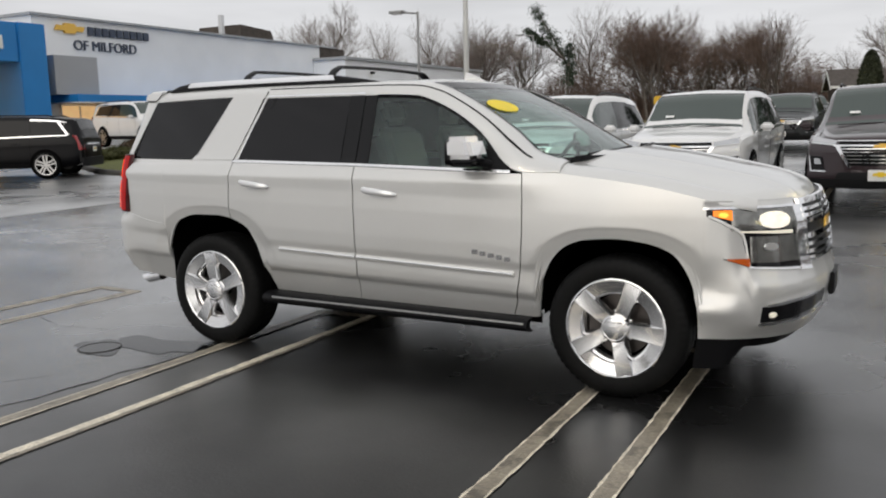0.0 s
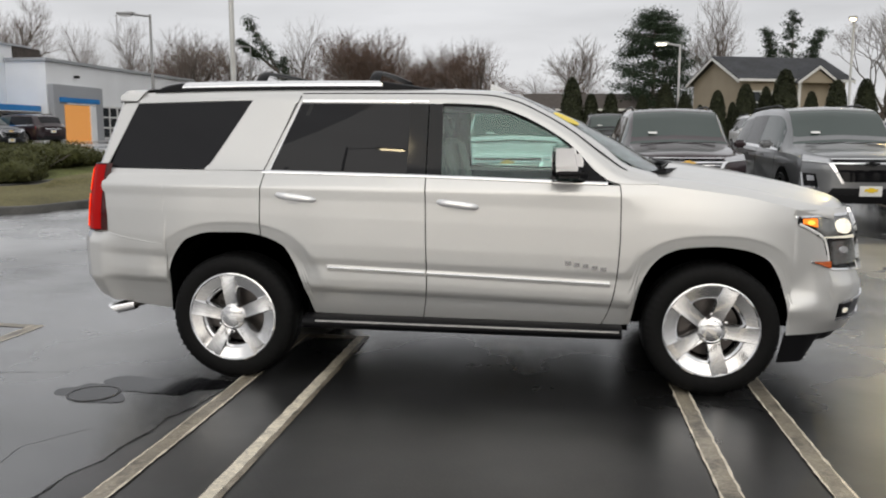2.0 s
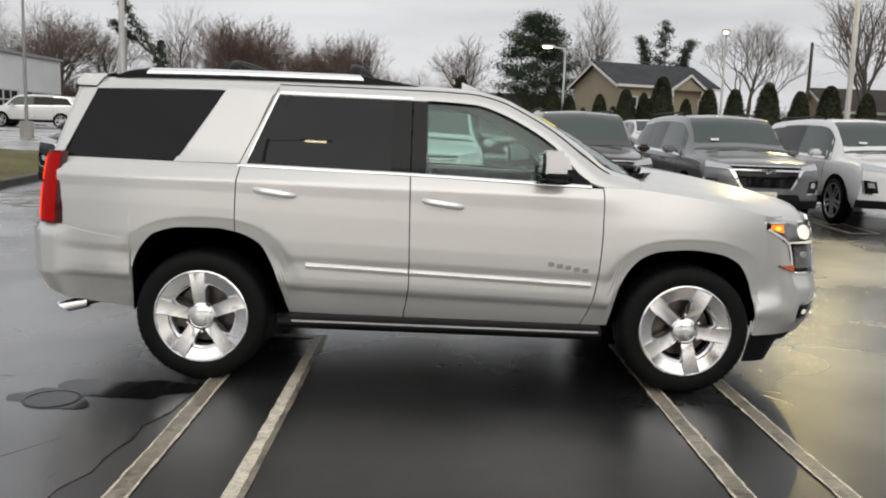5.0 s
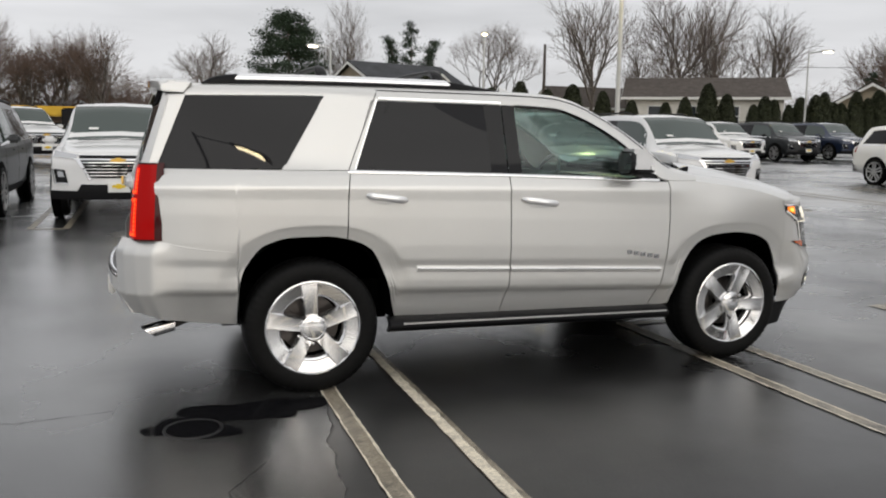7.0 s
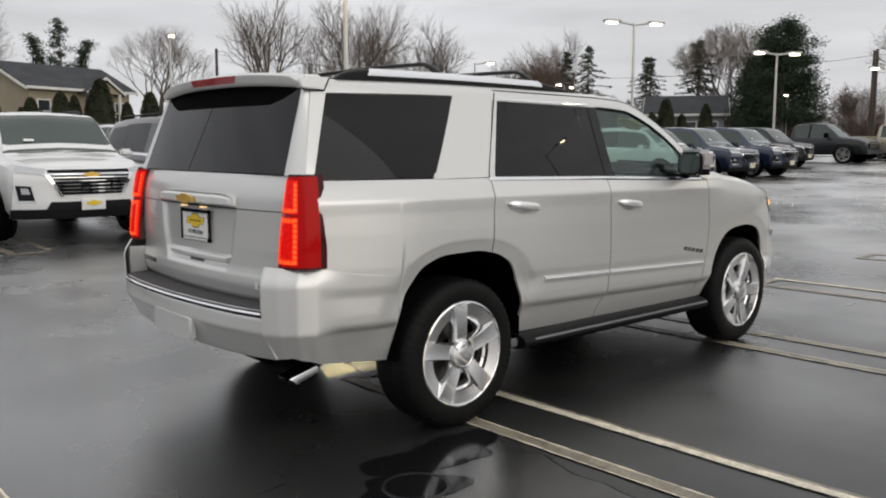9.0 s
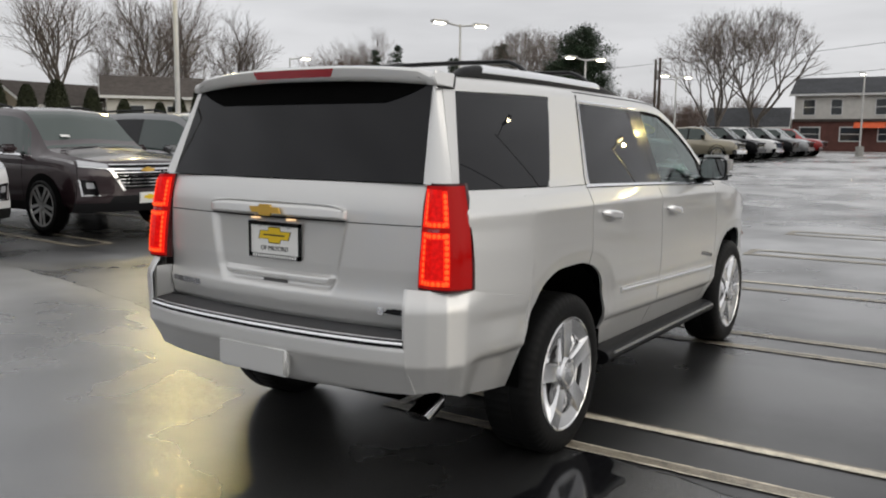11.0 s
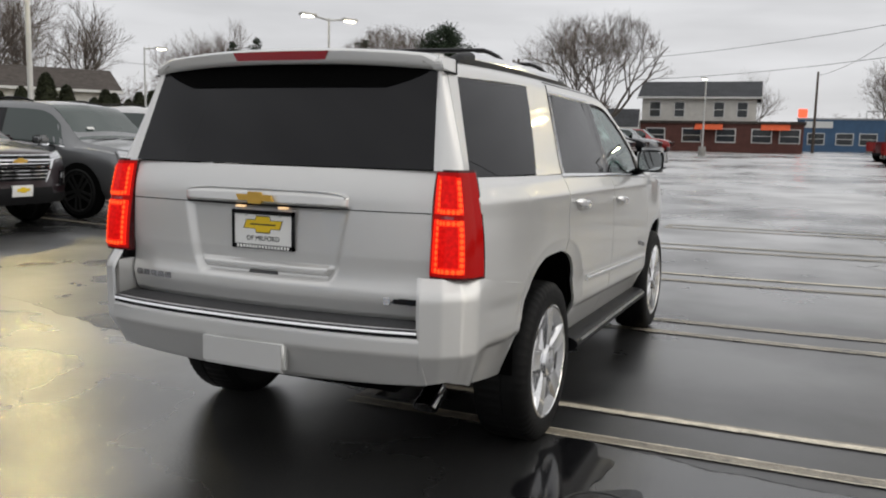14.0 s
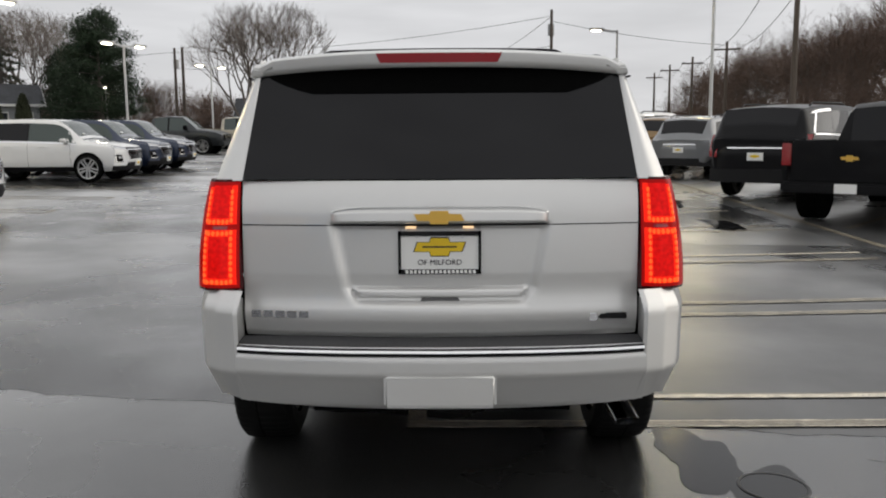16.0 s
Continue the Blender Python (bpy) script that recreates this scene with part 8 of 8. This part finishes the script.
def house(x, y, turn, w, d, eave, ridge, wall, roof, label, windows=(), up=0.0, portico=None, chimney=None):
    """Gabled house, its front along local -y, its ridge along x."""
    ho = thing("house", label, "house", at(x, y, turn, up), "houses behind the hedge")
    bm = bmesh.new()
    prof_ = [(-d / 2, -0.5), (d / 2, -0.5), (d / 2, eave), (0, ridge - 0.1), (-d / 2, eave)]
    add_prism(bm, [(-w / 2, a, b) for a, b in prof_], (w, 0, 0))
    part("wall", bm, wall, ho)
    ov = 0.45
    for s in (-1, 1):
        sl = (ridge - eave) / (d / 2)
        bm = bmesh.new()
        add_prism(bm, [(-w / 2 - ov, s * (d / 2 + ov), eave - ov * sl), (-w / 2 - ov, 0, ridge), (-w / 2 - ov, 0, ridge + 0.16), (-w / 2 - ov, s * (d / 2 + ov), eave - ov * sl + 0.16)], (w + 2 * ov, 0, 0))
        part("roof", bm, roof, ho, "dark shingled roof slope", 0)
        part("fascia", box(-w / 2 - ov, w / 2 + ov, min(s * (d / 2 + ov), s * (d / 2 + ov + 0.06)), max(s * (d / 2 + ov), s * (d / 2 + ov + 0.06)), eave - ov * sl - 0.05, eave - ov * sl + 0.14), M["trim_white"], ho)
        for e in (-1, 1):
            bm = bmesh.new()
            xx = e * (w / 2 + ov)
            add_prism(bm, [(xx, s * (d / 2 + ov), eave - ov * sl - 0.16), (xx, 0, ridge - 0.16), (xx, 0, ridge + 0.05), (xx, s * (d / 2 + ov), eave - ov * sl + 0.05)], (e * 0.05, 0, 0))
            part("bargeboard", bm, M["trim_white"], ho, "", 0)
    for wx, wz, ww, wh in windows:
        window(ho, wx, wz, ww, wh, -d / 2)
    if portico:
        px, pw, ph = portico
        bm = bmesh.new()
        add_prism(bm, [(px - pw / 2, -d / 2 - 0.9, eave - 0.35), (px + pw / 2, -d / 2 - 0.9, eave - 0.35), (px, -d / 2 - 0.9, eave - 0.35 + ph)], (0, 1.6, 0))
        part("portico_gable", bm, wall, ho)
        for s in (-1, 1):
            bm = bmesh.new()
            add_prism(bm, [(px + s * (pw / 2 + 0.2), -d / 2 - 1.1, eave - 0.48), (px, -d / 2 - 1.1, eave - 0.30 + ph), (px, -d / 2 - 1.1, eave - 0.10 + ph), (px + s * (pw / 2 + 0.2), -d / 2 - 1.1, eave - 0.28)], (0, 3.4, 0))
            part("portico_roof", bm, roof, ho, "", 0)
            bm = bmesh.new()
            add_prism(bm, [(px + s * (pw / 2 + 0.22), -d / 2 - 1.1, eave - 0.50), (px, -d / 2 - 1.1, eave - 0.32 + ph), (px, -d / 2 - 1.1, eave - 0.12 + ph), (px + s * (pw / 2 + 0.22), -d / 2 - 1.1, eave - 0.30)], (0, -0.06, 0))
            part("portico_trim", bm, M["trim_white"], ho, "", 0)
            part("column", box(px + s * (pw / 2 - 0.1) - 0.09, px + s * (pw / 2 - 0.1) + 0.09, -d / 2 - 0.9, -d / 2 - 0.72, 0, eave - 0.35), M["trim_white"], ho)
        part("front_door", box(px - 0.5, px + 0.5, -d / 2 - 0.05, -d / 2 + 0.02, 0.2, 2.3), M["trim_white"], ho)
    if chimney:
        part("chimney", box(chimney - 0.4, chimney + 0.4, 0.3, 1.1, ridge - 1.0, ridge + 1.0), M["brick"], ho)
    return ho


house(18.4, 63.3, 19, 8.6, 7.1, 4.4, 6.1, M["siding_beige"], M["shingle"], "beige house with dark shingle roof and white trim", ((-3.2, 1.9, 0.9, 1.5), (-1.3, 1.9, 0.9, 1.5), (3.4, 1.9, 0.9, 1.5)), portico=(1.3, 3.0, 1.0))
house(39.6, 50.4, -34, 11.0, 8.0, 3.5, 5.0, M["siding_white"], M["shingle_brown"], "long pale house with brown roof", ((-3.5, 1.4, 0.9, 1.4), (-1.0, 1.4, 0.9, 1.4), (2.0, 1.4, 0.9, 1.4), (4.2, 1.4, 0.9, 1.4)))
house(52.0, 45.6, -140, 7.5, 4.6, 3.3, 4.6, M["siding_beige"], M["shingle_brown"], "small beige gabled house", ((0, 1.2, 1.0, 1.2),))
house(65.5, 38.0, -58, 6.4, 6.0, 3.1, 4.6, M["siding_grey"], M["shingle"], "grey house with dark roof and white windows", ((-1.8, 1.0, 0.9, 1.3), (0.4, 1.0, 0.9, 1.3), (2.2, 1.0, 0.9, 1.3)))
house(36.5, 62.0, 0, 9.0, 7.0, 2.9, 4.6, M["siding_beige"], M["shingle_brown"], "tan house with brown roof behind the hedge", ((-2, 1.3, 0.9, 1.3), (2, 1.3, 0.9, 1.3)))
house(5.5, 72.0, 8, 12.0, 8.0, 2.4, 3.7, M["shingle_brown"], M["shingle_brown"], "low brown building among the trees")
house(74.6, 16.6, -80, 6.0, 5.6, 2.2, 3.7, M["siding_white"], M["shingle"], "small white garage with dark roof", ((0, 0.8, 0.9, 1.0),))
# two-storey house over a brick restaurant
hw = house(88.0, 9.4, -86, 11.0, 8.0, 5.4, 7.0, M["siding_white"], M["shingle"], "white two-storey house over a brick ground floor", ((-4.2, 3.4, 1.0, 1.4), (-1.8, 3.4, 0.9, 1.4), (2.0, 3.4, 0.9, 1.4), (4.2, 3.4, 0.9, 1.4)))
re = thing("restaurant", "red brick restaurant with orange awnings", "restaurant", at(82.6, 5.4, -88), "roadside shops")
part("wall", box(-10.0, 6.2, 0, 6.0, -0.5, 2.75), M["brick"], re)
part("parapet", box(-10.2, 6.4, -0.15, 6.1, 2.75, 3.0), M["shingle_brown"], re)
for x in (-7.5, -4.0, -0.8, 2.5, 5.0):
    window(re, x, 1.0, 1.7, 1.2, 0.0)
for x in (-2.4, 3.7):
    part("awning", prism([(x - 1.3, -0.9, 2.15), (x - 1.3, 0, 2.75), (x - 1.3, 0, 2.2)], (2.6, 0, 0)), M["awning"], re, "orange awning")
part("sign", box(5.6, 6.4, -0.3, -0.1, 3.4, 4.2, 0.05), M["neon"], re, "glowing red sign panel")
bl = thing("shop_building", "blue flat-roofed shop building", "shop", at(110, -4.6, -90), "roadside shops")
part("wall", box(-5.0, 4.8, 0, 8, -0.5, 3.9), M["blue_wall"], bl)
part("roof_edge", box(-5.1, 4.9, -0.1, 8.1, 3.9, 4.1), M["panel_grey"], bl)
part("sign_band", box(-4.2, -1.0, -0.08, 0.0, 2.9, 3.7), M["white"], bl)
for x in (-2.8, 0.4, 3.0):
    window(bl, x, 0.9, 1.8, 1.3, 0.0)
sg = thing("pole_sign", "lit yellow sign board on a tall pole", "sign", at(116, -13.4), "roadside shops")
part("pole", lathe([(0.001, 5.0), (0.15, 5.0), (0.18, -0.1)], 10, "z"), M["pole"], sg)
part("board", box(-0.15, 0.15, -1.2, 1.2, 5.0, 6.1, 0.05), mat("yellow_sign_panel", (0.8, 0.5, 0.1), 0.4, emit=(1.0, 0.62, 0.15), strength=0.35), sg)
part("board", box(-0.15, 0.15, -0.6, 0.6, 6.2, 6.9, 0.05), mat("white_sign_panel", (0.8, 0.75, 0.6), 0.4, emit=(1.0, 0.85, 0.5), strength=0.9), sg)
ts = thing("traffic_light", "traffic signals hanging over the far road", "traffic light", at(150, -12.0), "traffic signals")
part("mast", tube([(0, 3, -0.2), (0, 3, 6.4), (0, -6, 6.6)], 0.10, 6), M["pole"], ts)
for y, c in ((-2.0, (0.1, 1.0, 0.6)), (-5.2, (0.1, 1.0, 0.6))):
    hd = part("signal_head", box(-0.2, 0.2, y - 0.25, y + 0.25, 5.4, 6.5), M["plastic"], ts)
    part("signal_lamp", lathe([(0.001, -0.26), (0.20, -0.24), (0.22, -0.2)], 12, "x", (0, y, 5.65)), mat("green_signal", (0.1, 0.8, 0.5), 0.4, emit=c, strength=4.0), hd)
yl = thing("lift_truck", "yellow and black work truck far behind the cars", "truck", at(-8.0, 54.0, 5), "vehicles far off")
part("boom", box(-2.6, 2.6, -0.6, 0.6, 1.35, 2.0, 0.08), mat("work_yellow", (0.62, 0.38, 0.02), 0.5, spots=0.1), yl)
part("cab", box(1.4, 2.7, -0.9, 0.9, 0.5, 1.9, 0.1), M["plastic"], yl)
part("chassis", box(-2.7, 2.7, -0.8, 0.8, 0.45, 0.95, 0.05), M["plastic"], yl)
for x in (-1.8, 1.8):
    for s in (-1, 1):
        car_wheel(yl, x, s * 0.9, 0.45, M["rim_black"], s)

# dealership
dl = thing("dealership", "white panelled car dealership with blue portal and canopy", "dealership", pose(0, 0, g(-33, 34)), "")
part("wall", box(-60, -33.4, 22.4, 47.6, -0.5, 6.40), M["panel_white"], dl)
part("coping", box(-60.1, -33.2, 22.2, 47.8, 6.40, 6.52), M["panel_grey"], dl)
part("low_wall", box(-56, -30.6, 45.2, 67.5, -0.5, 5.35), M["panel_white"], dl)
part("coping", box(-33.3, -30.4, 45.0, 67.7, 5.35, 5.55), M["panel_grey"], dl)
part("bay", box(-33.4, -31.6, 22.1, 24.6, 2.48, 4.35), M["panel_grey"], dl, "grey projecting bay")
part("canopy", box(-33.4, -31.0, 22.8, 45.1, 2.12, 2.48, 0.02), M["portal_blue"], dl, "blue canopy edge")
part("canopy_trim", box(-33.4, -30.95, 22.8, 45.1, 2.06, 2.12), M["trim_white"], dl)
for k in range(9):
    y = 23.6 + 2.6 * k
    sh = part("shop_window", box(-33.38, -33.34, y, y + 2.2, 0.25, 1.98), M["warm_room"] if k % 3 == 0 else M["pane"], dl)
    part("mullion", box(-33.36, -33.28, y - 0.06, y + 0.02, 0.2, 2.05), M["satin"], sh)
    part("mullion", box(-33.36, -33.28, y + 1.08, y + 1.14, 0.25, 1.98), M["satin"], sh)
po = part("portal", box(-34.2, -31.4, 20.2, 21.6, -0.5, 5.7, 0.03), M["portal_blue"], dl, "tall blue entrance portal")
part("portal_leg", box(-34.2, -31.4, 12.4, 13.8, -0.5, 5.7, 0.03), M["portal_blue"], po)
part("portal_head", box(-34.2, -31.5, 13.8, 20.2, 3.9, 5.68, 0.03), M["portal_blue"], po)
part("back_wall", box(-60, -34.2, 8.0, 22.4, -0.5, 5.2), M["panel_grey"], dl)
for z in (0.1, 2.1):
    for y in (14.0, 16.3, 18.6):
        part("entrance_glass", box(-33.9, -33.86, y, y + 2.1, z, z + 1.8), M["warm_room"], po)
for k, wd_ in enumerate((0.62, 0.62, 0.62, 0.62)):
    part("sign_bar", box(-31.48, -31.38, 15.0 + 1.25 * k, 15.0 + 1.25 * k + wd_, 4.45, 5.05), M["white"], po)
part("emblem", prism([(-33.38, y, z) for y, z in bowtie(24.5, 5.90, 1.8, 0.50)], (0.12, 0, 0)), M["gold"], dl, "gold emblem sign")
for k in range(9):
    y0 = 25.6 + 0.465 * k
    bm = box(-33.38, -33.26, y0, y0 + 0.37, 5.64, 6.08, 0.02)
    part("sign_bar", bm, M["letters"], dl)
lettering("sign_words", "OF MILFORD", 0.72, M["letters"], dl, Matrix.Translation((-33.36, 26.75, 5.08)) @ pose(0, 0, 0, 90, 0, 90), 0.05)
hv = part("roof_unit", prism([(-42, 42.6, 6.4), (-42, 46.8, 6.4), (-42, 46.2, 7.9), (-42, 42.8, 8.1)], (4.0, 0, 0)), M["shingle_brown"], dl, "brown roof plant screen")
part("flue", box(-39, -38.7, 41.6, 41.9, 6.4, 8.7), M["satin"], hv)
part("side_wall", box(-36.5, -33.3, 46.0, 49.0, 5.0, 6.4), M["shingle_brown"], dl, "brown wall step")
# service entrance on the low wing
sv = part("service_portal", box(-30.6, -30.2, 45.3, 51.3, -0.5, 3.90, 0.02), M["panel_grey"], dl, "grey portal round a lit door")
sd = part("service_door", box(-30.2, -30.14, 46.45, 49.4, -0.3, 2.60), M["shutter_orange"], sv)
for z in (0.35, 0.92, 1.49, 2.06):
    part("door_rail", box(-30.14, -30.11, 46.45, 49.4, z, z + 0.05), M["shutter_orange"], sd)
part("door_post", box(-30.2, -30.05, 49.4, 50.1, -0.4, 2.60, 0.01), M["panel_white"], sv)
part("sign_bar", box(-30.2, -30.08, 45.9, 50.7, 2.76, 3.08, 0.02), M["portal_blue"], sv)
part("sign_strip", box(-30.2, -30.09, 46.7, 50.2, 2.64, 2.72, 0.01), M["white"], sv)
part("wall_lamp", box(-30.6, -30.35, 48.4, 48.75, 4.45, 4.62, 0.02), M["plastic"], dl)
for y0 in (51.6, 56.4, 61.2):
    wn = part("wing_window", box(-30.6, -30.56, y0, y0 + 3.4, 0.40, 2.62), M["pane"], dl)
    bm = bmesh.new()
    for k in range(4):
        add_box(bm, -30.58, -30.50, y0 + 1.133 * k - 0.06, y0 + 1.133 * k + 0.06, 0.34, 2.68)
    for z in (0.38, 1.13, 1.88, 2.62):
        add_box(bm, -30.58, -30.50, y0 - 0.06, y0 + 3.46, z - 0.06, z + 0.06)
    part("window_frame", bm, M["trim_white"], wn)
